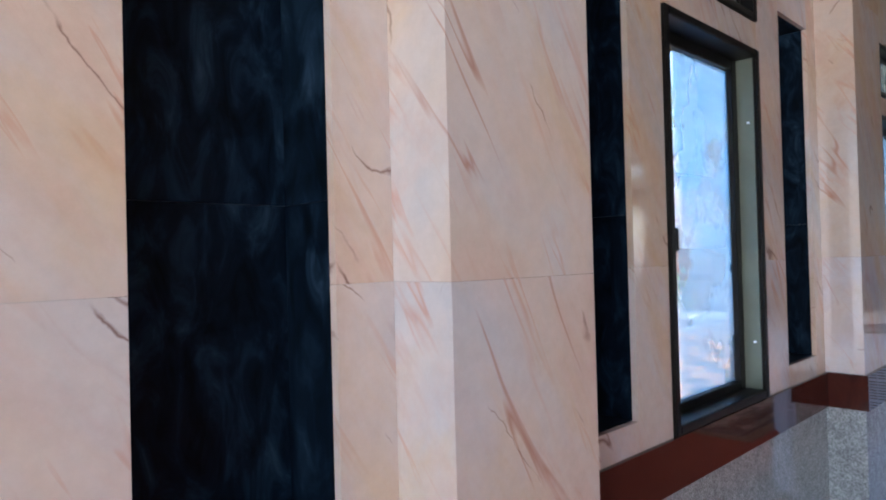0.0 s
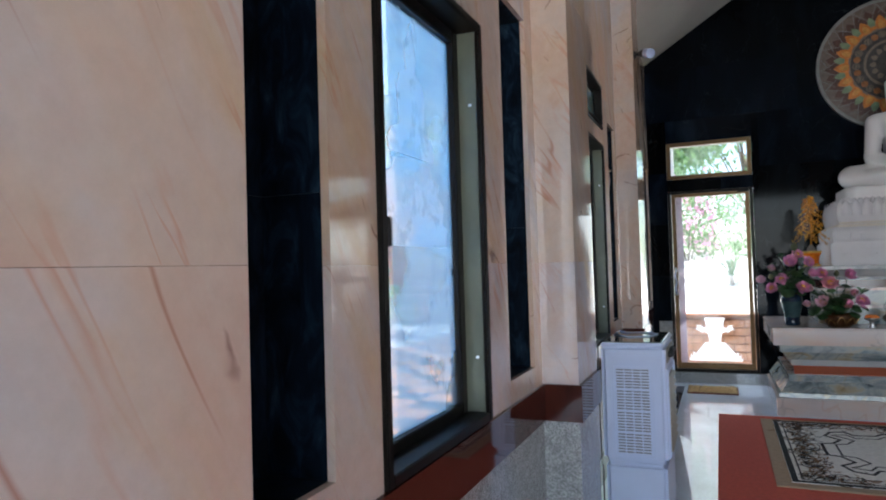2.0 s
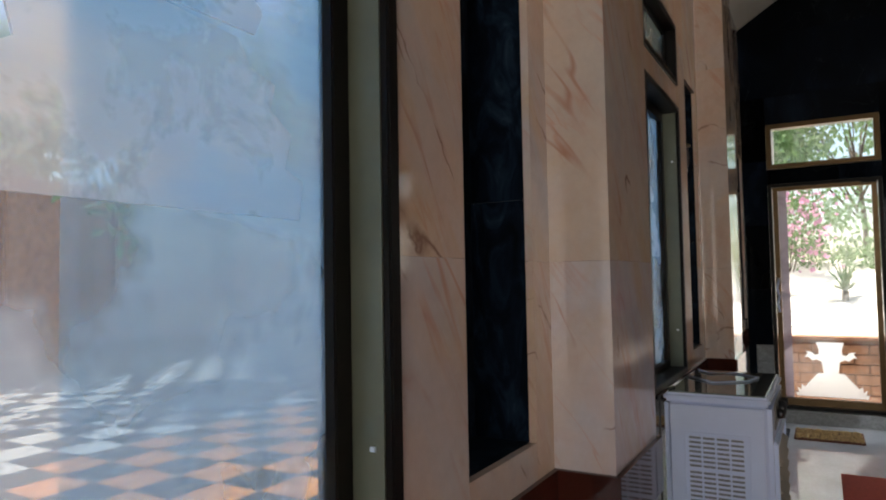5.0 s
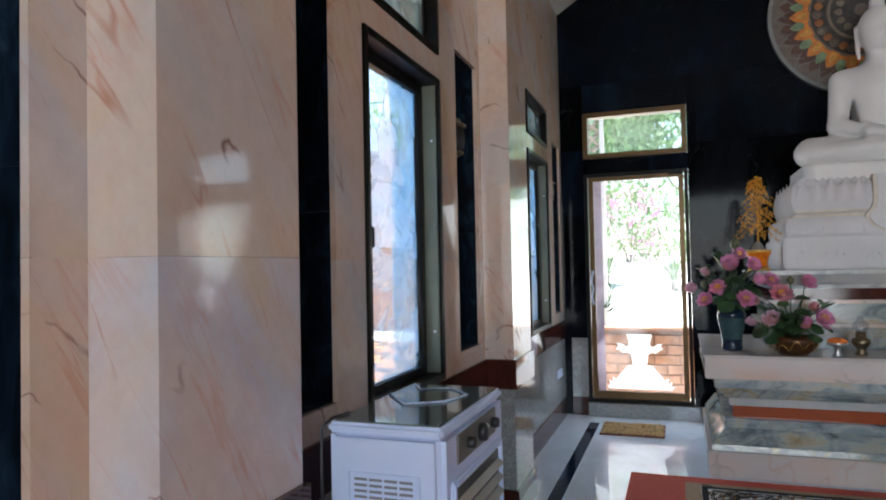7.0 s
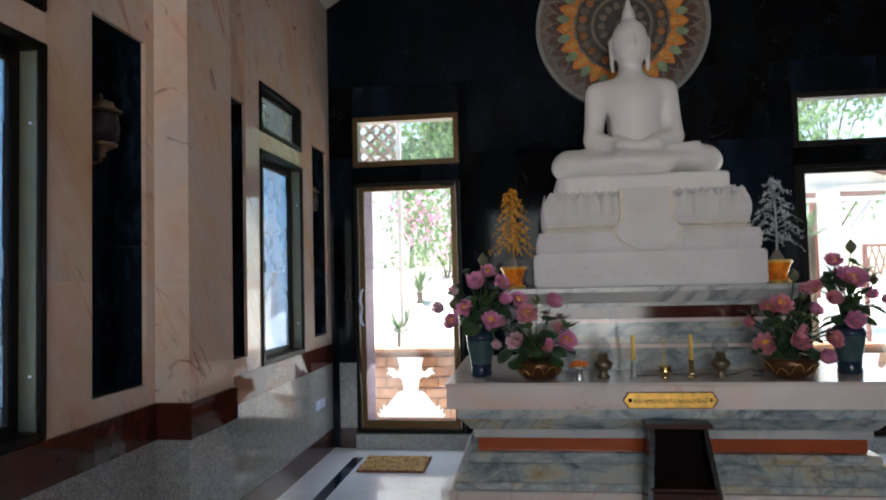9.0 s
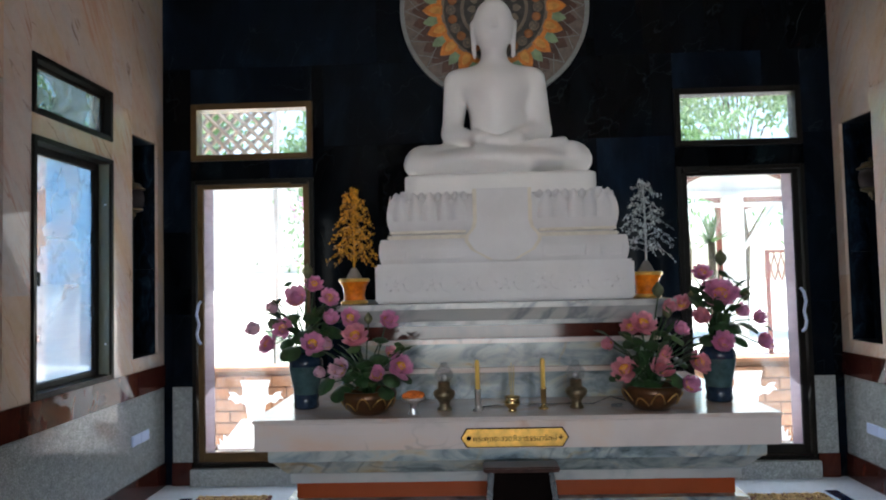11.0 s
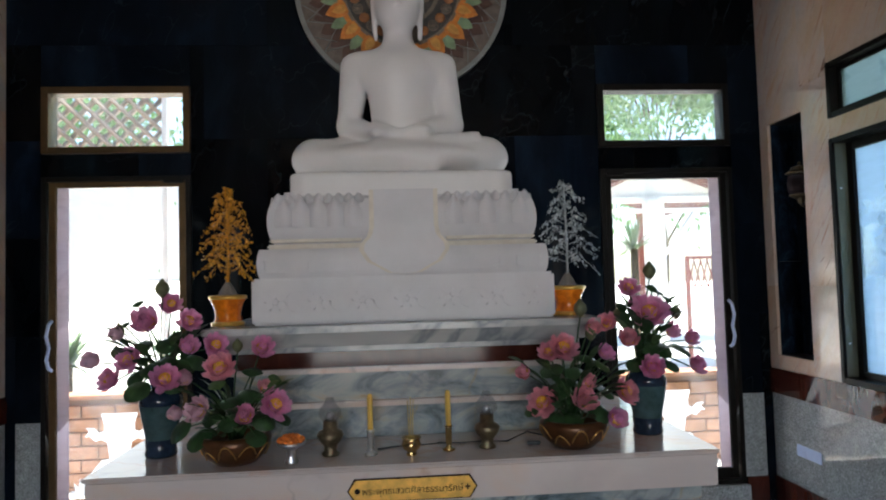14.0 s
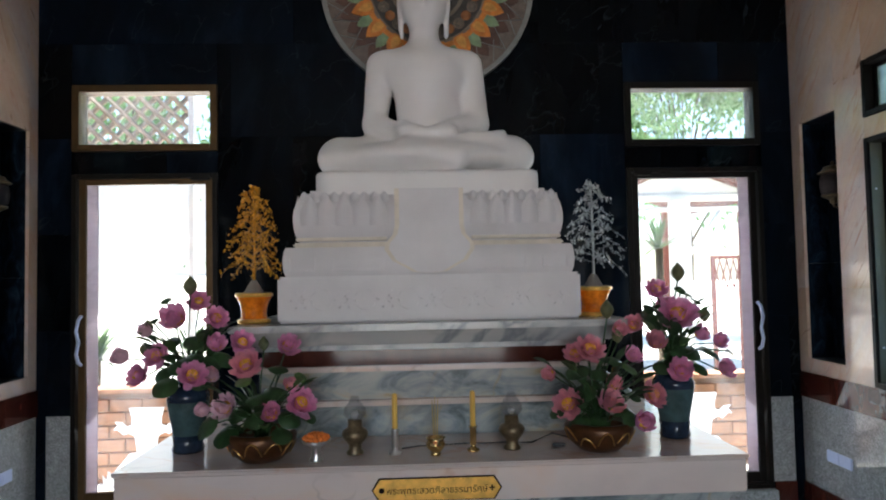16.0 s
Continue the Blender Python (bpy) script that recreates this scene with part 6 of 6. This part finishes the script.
for x in (X0 + 0.05, X1 - 0.05):
    for y in (YA + 0.06, YB - 0.06):
        w = part("castor", lathe([(0.024, -0.011), (0.026, -0.007), (0.026, 0.007), (0.024, 0.011)], 14), RUBBER, cooler)
        w.matrix_world = pose(x, y, FL + 0.026, 0, 90, 0)
        part("bracket", boxed(x - 0.016, x + 0.016, y - 0.014, y + 0.014, FL + 0.045, 0.072, 0.003), SILVER, cooler)
cord = solid("power_cord", tube(bmesh.new(), [(-2.2, -4.3, 1.0105), (-2.1, -4.42, 1.0105), (-2.0, -4.36, 1.0105), (-1.97, -4.25, 1.0105), (-2.05, -4.16, 1.0105), (-2.14, -4.2, 1.0105), (-2.19, -4.12, 1.0105)], 0.0032, 6), WHITE_PLASTIC, "pale power cord lying in a loop on the cooler", "cable")
solid("power_cord", tube(bmesh.new(), [(-2.2, -4.56, 1.0105), (-2.215, -4.625, 1.009), (-2.23, -4.652, 0.99), (-2.231, -4.652, 0.7), (-2.23, -4.652, 0.42), (-2.224, -4.645, 0.37), (-2.228, -4.645, 0.1), (-2.26, -4.6, FL + 0.0045), (-2.3, -4.5, FL + 0.0045)], 0.0042, 6), DARK_PLASTIC, "black power cord running down the cooler edge", "cable")


# ---- camera on the pier, sockets ----
cctv = thing("security_camera", "white bullet security camera on a black arm", "security camera")
part("base", lathe([(0.032, 0.0), (0.032, 0.012), (0.024, 0.018)], 16), DARK_PLASTIC, cctv, "black mounting base").matrix_world = pose(-2.2198, -2.55, 3.1, 0, 90, 0)
part("arm", tube(bmesh.new(), [(-2.205, -2.55, 3.1), (-2.17, -2.57, 3.1), (-2.13, -2.62, 3.08)], 0.014, 8), DARK_PLASTIC, cctv, "black arm")
aim = turned_to((-2.145, -2.6, 3.09), (0.5, -0.75, -0.3))
part("body", lathe([(0.02, -0.03), (0.03, -0.02), (0.031, 0.06), (0.028, 0.065)], 18), DARK_PLASTIC, cctv, "black camera body").matrix_world = aim
part("hood", lathe([(0.03, 0.05), (0.037, 0.055), (0.039, 0.13), (0.033, 0.13), (0.03, 0.11)], 18), WHITE_PLASTIC, cctv, "white front hood").matrix_world = aim


def sockets(s, y, z):
    t = thing("wall_socket", "pair of white power sockets set in the granite dado", "socket", "wall sockets")
    for k in (0, 1):
        x0, x1 = wall_x(s, HALF - 0.014, HALF - 0.0002)
        p = part("plate", boxed(x0, x1, y - 0.115 * (k + 1) + 0.003, y - 0.115 * k, z, z + 0.07, 0.004), WHITE_PLASTIC, t)
        xs = wall_x(s, HALF - 0.0165, HALF - 0.0135)
        part("cover", boxed(*xs, y - 0.115 * k - 0.09, y - 0.115 * k - 0.022, z + 0.018, z + 0.052, 0.001), WHITE_PLASTIC, p, "white shutter over the contacts")


sockets(-1, -0.25, 0.41)
sockets(1, -0.25, 0.375)


# ---- lantern shapes for the brassy reflections in the niches beyond the windows ----
def glint_lantern(s, y, z):
    x = sum(wall_x(s, HALF + 0.09, HALF + 0.09)) / 2
    t = thing("glint_lantern", "brass lantern shape standing for a reflection in a dark niche", "lantern", "lanterns in the niches")
    at = (x, y, z)
    x0, x1 = wall_x(s, HALF + NICHE_DEPTH - 0.012, HALF + NICHE_DEPTH - 0.0002)
    part("back_plate", boxed(x0, x1, y - 0.03, y + 0.03, z - 0.09, z + 0.0, 0.004), OLD_BRASS, t)
    part("bracket", tube(bmesh.new(), [(s * 0.07 + x, y, z - 0.045), (s * 0.04 + x, y, z - 0.07), (x, y, z - 0.06), (x, y, z - 0.02)], 0.008, 8), OLD_BRASS, t)
    part("base", lathe([(0.004, -0.05), (0.018, -0.044), (0.022, -0.02), (0.05, -0.008), (0.066, 0.0), (0.066, 0.012), (0.05, 0.014)], 20, at=at), OLD_BRASS, t)
    part("chimney", lathe([(0.058, 0.0145), (0.07, 0.03), (0.076, 0.08), (0.07, 0.125), (0.06, 0.138), (0.057, 0.136), (0.067, 0.123), (0.073, 0.08), (0.067, 0.03), (0.055, 0.0145)], 24, at=at), MAUVE_GLASS, t, "pale glass chimney carrying the reflection's highlight")
    cap = part("cap", lathe([(0.062, 0.139), (0.082, 0.142), (0.084, 0.148), (0.06, 0.162), (0.05, 0.176), (0.052, 0.182), (0.03, 0.19), (0.004, 0.196)], 24, at=at), OLD_BRASS, t, "stepped tarnished brass cap")
    part("finial", lathe([(0.004, 0.196), (0.01, 0.202), (0.011, 0.21), (0.004, 0.22)], 12, at=at), OLD_BRASS, cap)


for s, k in ((-1, 0), (-1, 1), (1, 0)):
    glint_lantern(s, BAYS[k] + (AWAY[0] + AWAY[1]) / 2, 1.98)

# ---- outdoors ----
ground = solid("ground", boxed(-150, 150, -150, 150, -0.4, -0.155), PAVING, "pale sunlit paved ground", "ground", kind="structure")
terrace = solid("pavement", boxed(-12.6, -2.66, -13, 7, -0.154, -0.03), MORTAR, "chequered terrace beside the hall", "pavement", kind="structure")
TILE = 0.4
tile_materials = (TILE_ORANGE, TILE_DARK, TILE_WHITE)
tiles = [finish("tile", boxed(-0.197, 0.197, -0.197, 0.197, -0.012, 0.012, 0.003, 1), m) for m in tile_materials]
terrace_tiles, far_tiles = [], ([], [], [])
for i in range(24):
    for j in range(36):
        x, y = -2.88 - TILE * i, -8.6 + TILE * j
        kind = 1 if (i + j) % 2 else (2 if i >= 11 else 0)
        if i < 10 and -6.8 < y < 5.0:
            terrace_tiles.append((x, y, kind))
        else:
            far_tiles[kind].append((x, y))
low = thing("low_wall", "low orange-brown brick wall outside the back doors", "wall", kind="structure")
part("core", boxed(-3.4, 3.4, 0.96, 1.14, -0.155, 0.7), plain("brown_mortar", (0.26, 0.15, 0.1), 0.9, vary=0.15, bump=0.4), low)
brick_mesh = finish("brick", boxed(-0.118, 0.118, -0.012, 0.012, -0.045, 0.045, 0.006, 1), BRICK)
brick_spots = []
for r in range(8):
    for k in range(28):
        x = -3.35 + 0.246 * k + (0.123 if r % 2 else 0)
        if x < 3.35 and 1.0 < abs(x) < 3.4:
            brick_spots.append((x, 0.955, -0.09 + 0.1 * r))
part("cap", boxed(-3.45, 3.45, 0.93, 1.17, 0.7, 0.73, 0.006), BRICK, low)
solid("terrace_step", boxed(-3.4, 3.4, 0.2, 0.95, -0.154, 0.03, 0.01), PAVING, "pale concrete step behind the hall", "step", kind="structure")


def shrub(name, label, x, y, z, r, h, leaves, seed, material=FOLIAGE, trunk=0.05, blossom=None, leaf_size=0.06, cat="shrub", low=0.45):
    """A trunk with limbs and a crown of many small leaves in uneven clumps."""
    random.seed(seed)
    t = thing(name, label, cat)
    bm = bmesh.new()
    clumps = []
    tube(bm, [(x, y, z), (x + 0.05 * r, y, z + h * 0.3), (x, y + 0.05 * r, z + h * 0.55)], trunk, 7, 0.6)
    for k in range(11):
        a, u = random.uniform(0, 6.3), random.uniform(low, 1.0)
        e = Vector((x + r * 0.8 * math.cos(a) * random.uniform(0.3, 1), y + r * 0.8 * math.sin(a) * random.uniform(0.3, 1), z + h * u))
        s = Vector((x, y, z + h * min(0.5, u * 0.6)))
        tube(bm, [s, s.lerp(e, 0.5) + Vector((0, 0, 0.06 * h)), e], trunk * 0.45, 5, 0.3)
        clumps.append((e, r * random.uniform(0.28, 0.5)))
    part("trunk", bm, BARK, t)

    def crown(count, ratio):
        vs, fs = [], []
        for k in range(count):
            c, cr = random.choice(clumps)
            p = c + Vector([random.gauss(0, 0.5) for _ in range(3)]) * cr
            m = Euler([random.uniform(0, 6.3) for _ in range(3)]).to_matrix()
            s = leaf_size * random.uniform(0.6, 1.3)
            i = len(vs)
            vs.extend(p + m @ Vector(q) for q in ((-s, 0, 0), (0, -s * ratio, 0.1 * s), (s, 0, 0), (0, s * ratio, 0.1 * s)))
            fs.append((i, i + 1, i + 2, i + 3))
        me = bpy.data.meshes.new("crown")
        me.from_pydata(vs, [], fs)
        return me

    def crown_part(name, me, material):
        me.materials.append(material)
        ob = new(name, me)
        ob.parent = t
        ob["kind"] = "stuff"

    crown_part("crown", crown(leaves, 0.4), material)
    if blossom:
        crown_part("blossom", crown(leaves // 3, 0.8), blossom)
    return t


shrub("flowering_shrub", "pink flowering shrub behind the low brick wall", -2.3, 7.6, -0.155, 1.2, 3.0, 1500, 51, blossom=BLOSSOM, trunk=0.02, low=0.5)
for k, (x, y, h) in enumerate(((-3.1, 9.4, 3.6), (-1.2, 8.6, 3.3), (-0.2, 8.4, 3.0))):
    shrub("green_shrub", "loose green garden shrub behind the hall", x, y, -0.155, 1.1, h, 1500, 80 + k, trunk=0.018, leaf_size=0.07, low=0.3)
for k, (x, y, r, h) in enumerate(((-9.8, -1.2, 1.6, 5.4), (-10.6, 2.6, 1.7, 5.6), (-9.4, -5.0, 1.5, 5.0), (-8.0, 13.5, 3.0, 8.4), (-4.2, 13.5, 3.0, 8.6), (-0.8, 15.0, 3.2, 9.0), (3.4, 14.0, 3.0, 8.4), (7.2, 13.0, 2.6, 8.0), (5.2, 11.6, 2.4, 7.2), (-13.6, -1.5, 2.4, 6.2), (-13.4, -7.0, 2.4, 6.0), (-13.8, 4.4, 2.6, 6.6), (-11.5, 9.5, 2.6, 6.6), (8.4, -2.0, 2.4, 5.6), (8.6, -6.5, 2.4, 5.6))):
    shrub("garden_tree", "tall leafy green garden tree beyond the hall", x, y, -0.155, r, h, 5200, 52 + k, trunk=0.09, leaf_size=0.12, cat="tree")
shrub("green_shrub", "leafy green shrub on the chequered terrace", -6.9, 1.2, -0.03, 0.75, 2.0, 1800, 91, trunk=0.02, leaf_size=0.07, low=0.3)
shrub("green_shrub", "leafy green shrub beside the brick shrine", -8.3, 2.0, -0.03, 0.9, 2.7, 2000, 92, trunk=0.025, leaf_size=0.08, low=0.3)
# white wall added so the left door's view reads as blown-out glare
solid("garden_wall", boxed(-6.4, -3.7, 9.0, 9.2, -0.155, 4.2, 0.02), WHITE_PAINT, "added white wall giving the glare behind the hall", "wall", kind="structure")
bm = boxed(-12.9, -12.62, -13, 9.2, -0.154, 3.1, 0.02)
box(bm, -12.6, -6.42, 9.0, 9.25, -0.154, 4.4, 0.02)
for k in range(12):            # buttresses and caps
    box(bm, -12.61, -12.5, -12.6 + 1.85 * k, -12.2 + 1.85 * k, -0.154, 3.3, 0.02)
solid("brick_wall", bm, BRICK, "orange brick wall along the chequered terrace", "wall", kind="structure")
# dark bed added so bright ground won't whiten the right panes
solid("planting_bed", boxed(2.72, 16, -14, 1.0, -0.1549, -0.09, 0.02), plain("leafy_soil", (0.09, 0.11, 0.05), 0.95, vary=0.5, scale=2, bump=0.8), "dark planted bed added to keep the right windows dim", "ground", kind="structure")


def spiky_plant(x, y, z, h, seed):
    random.seed(seed)
    t = thing("spiky_plant", "spiky green yucca-like garden plant", "plant")
    part("stem", tube(bmesh.new(), [(x, y, -0.155), (x, y, z)], 0.05, 8), BARK, t)
    bm = bmesh.new()
    for k in range(46):
        a, e = random.uniform(0, 6.3), random.uniform(-0.2, 1.3)
        d = Vector((math.cos(a) * math.cos(e), math.sin(a) * math.cos(e), math.sin(e)))
        s = d.cross(Vector((0, 0, 1))).normalized() * 0.022
        p0, p1, p2 = Vector((x, y, z)), Vector((x, y, z)) + d * h * 0.5, Vector((x, y, z - 0.12 * h)) + d * h
        q = [bm.verts.new(p) for p in (p0 - s, p0 + s, p1 + s * 0.8, p1 - s * 0.8, p2)]
        bm.faces.new((q[0], q[1], q[2], q[3]))
        bm.faces.new((q[3], q[2], q[4]))
    part("leaves", bm, LEAF_LIGHT, t)


spiky_plant(3.05, 4.0, 1.85, 0.55, 61)
spiky_plant(-2.55, 5.6, 1.2, 0.6, 64)
spiky_plant(-1.45, 5.2, 1.1, 0.6, 65)
spiky_plant(-2.3, 2.6, 0.75, 0.5, 62)
spiky_plant(-3.2, 2.5, 0.8, 0.5, 63)

bm = bmesh.new()               # pale bank rising behind the back wall
rows = [[bm.verts.new((x, y, -0.157 if y < 2.1 else 0.1 + 1.6 * ((y - 2.1) / 7.1) ** 0.8 + 0.08 * noise.noise(Vector((x, y, 3))))) for x in [-4.8 + 0.5 * k for k in range(12)]] for y in [2.0 + 0.5 * k for k in range(15)]]
for a, c in zip(rows, rows[1:]):
    for k in range(11):
        bm.faces.new((a[k], a[k + 1], c[k + 1], c[k])).smooth = True
solid("garden_bank", bm, PAVING, "pale sunlit gravel bank rising behind the low wall", "bank", kind="structure")
pav = thing("pavilion", "open garden pavilion with white gable, red roof and posts", "pavilion")
for x, y, w in ((3.3, 6.0, 0.07), (4.06, 5.8, 0.13), (5.2, 6.0, 0.08), (3.42, 8.6, 0.08), (5.2, 8.6, 0.08)):
    part("post", boxed(x - w, x + w, y - w, y + w, -0.155, 2.66, 0.01), WHITE_PAINT if w > 0.1 or x < 3.5 else RED_PAINT, pav)
part("door_panel", boxed(4.24, 4.5, 6.9, 7.0, 0.9, 2.62, 0.01), RED_PAINT, pav, "red-brown door panel")
part("post", boxed(4.72, 4.8, 7.4, 7.5, -0.15, 2.66, 0.01), RED_PAINT, pav)
part("beam", boxed(3.1, 5.5, 5.85, 5.97, 2.66, 2.76, 0.01), WHITE_PAINT, pav, "white eaves beam")
part("beam", boxed(3.1, 5.5, 5.9, 5.98, 2.5, 2.57, 0.01), WHITE_PAINT, pav)
part("gable", flat_shape(bmesh.new(), [(3.1, 2.762), (5.3, 2.762), (4.1, 3.2)], 5.9, 5.96), WHITE_PAINT, pav, "white boarded gable")
for s in (-1, 1):
    foot = 4.1 + s * 1.35
    part("roof", flat_shape(bmesh.new(), [(4.1, 3.22), (4.1, 3.36), (foot, 2.82), (foot, 2.7)], 5.7, 8.9), ROOF_TILE, pav, "red tiled roof slope")
    part("barge_board", flat_shape(bmesh.new(), [(4.1, 3.362), (4.1, 3.46), (foot + s * 0.06, 2.9), (foot + s * 0.06, 2.8)], 5.62, 5.698), RED_PAINT, pav, "red barge board")
part("brace", tube(bmesh.new(), [(4.2, 5.9, 1.75), (4.75, 5.9, 2.5)], 0.035, 6), WHITE_PAINT, pav)
fence = thing("lattice_railing", "low red-brown crossed railing before the pavilion", "railing")
for x in (4.66, 5.1, 5.54):
    part("post", boxed(x - 0.03, x + 0.03, 5.97, 6.03, -0.155, 1.75, 0.005), RED_PAINT, fence)
part("top_rail", boxed(4.63, 5.57, 5.975, 6.025, 1.75, 1.8, 0.005), RED_PAINT, fence)
for k in range(8):
    part("rail", tube(bmesh.new(), [(4.66 + 0.11 * k, 5.99, 1.3), (4.77 + 0.11 * k, 5.99, 1.75)], 0.012, 5), RED_PAINT, fence)
    part("rail", tube(bmesh.new(), [(4.77 + 0.11 * k, 6.01, 1.3), (4.66 + 0.11 * k, 6.01, 1.75)], 0.012, 5), RED_PAINT, fence)

LATTICE = plain("weathered_lattice", (0.38, 0.31, 0.25), 0.8, vary=0.2, bump=0.2)
lat = thing("lattice_screen", "brown diagonal lattice screen high behind the hall", "lattice")
for k in range(26):
    for s in (-1, 1):
        x0 = -5.1 + 0.16 * k
        # keep the stretch of the slat that lies within the screen
        f0 = min(max(((-4.3 - x0) / s) if s > 0 else ((-2.3 - x0) / s), 0), 0.8)
        f1 = min(max(((-2.3 - x0) / s) if s > 0 else ((-4.3 - x0) / s), 0), 0.8)
        if f1 - f0 > 0.05:
            part("slat", tube(bmesh.new(), [(x0 + s * f0, 2.5 + 0.02 * s, 2.85 + f0), (x0 + s * f1, 2.5 + 0.02 * s, 2.85 + f1)], 0.026, 4), LATTICE, lat)
for x in (-4.34, -2.26):
    part("post", boxed(x - 0.025, x + 0.025, 2.46, 2.54, -0.155, 3.7, 0.005), WHITE_PAINT, lat)

pag = thing("brick_shrine", "carved orange brick shrine tower on the terrace", "shrine")
for k in range(13):
    w = 0.75 - 0.06 * (k % 3) - 0.03 * k
    part("tier", boxed(-9.2 - w, -9.2 + w, 4.4 - w, 4.4 + w, -0.03 + 0.42 * k, 0.39 + 0.42 * k, 0.05), BRICK, pag)
rocks = thing("rockery", "pile of pale garden rocks on the terrace", "rocks")
random.seed(71)
for k in range(14):
    bm = bmesh.new()
    bmesh.ops.create_icosphere(bm, subdivisions=2, radius=random.uniform(0.22, 0.45))
    for v in bm.verts:
        v.co *= 1 + 0.4 * noise.noise(v.co * 3.5 + Vector((k * 5, 0, 0)))
    u = k / 14
    part("rock", bm, ROCK, rocks).location = (-7.9 + random.uniform(-0.7, 0.7) * (1 - u), 0.6 + random.uniform(-0.7, 0.7) * (1 - u), 0.15 + 1.2 * u)

# ---- terrace tiles and bricks ----
for x, y, kind in terrace_tiles:
    ob = new("tile", tiles[kind])
    ob.location = (x, y, -0.02)
    ob.parent = terrace
for kind, spots in enumerate(far_tiles):
    vs, fs = [], []
    for x, y in spots:
        n = len(vs)
        vs += [(x + a * 0.197, y + b * 0.197, z) for z in (-0.032, -0.008) for a, b in ((-1, -1), (1, -1), (1, 1), (-1, 1))]
        fs += [(n + 4, n + 5, n + 6, n + 7)] + [(n + k, n + (k + 1) % 4, n + 4 + (k + 1) % 4, n + 4 + k) for k in range(4)]
    me = bpy.data.meshes.new("far_tile")
    me.from_pydata(vs, [], fs)
    me.materials.append(tile_materials[kind])
    ob = tagged(new("far_tile", me), kind="stuff")
    ob.parent = terrace
for p in brick_spots:
    ob = new("brick", brick_mesh)
    ob.location = p
    ob.parent = low

# ---- marble pieces, last ----
unit = finish("slab", boxed(-0.5, 0.5, -0.5, 0.5, -0.5, 0.5), PINK)
by_material = {}
for name, parent, material, (x0, x1, y0, y1, z0, z1) in slabs:
    if material not in by_material:
        by_material[material] = unit.copy()
        by_material[material].materials.clear()
        by_material[material].materials.append(material)
    ob = new(name, by_material[material])
    ob.location = ((x0 + x1) / 2, (y0 + y1) / 2, (z0 + z1) / 2)
    ob.scale = (x1 - x0, y1 - y0, z1 - z0)
    ob.parent = parent
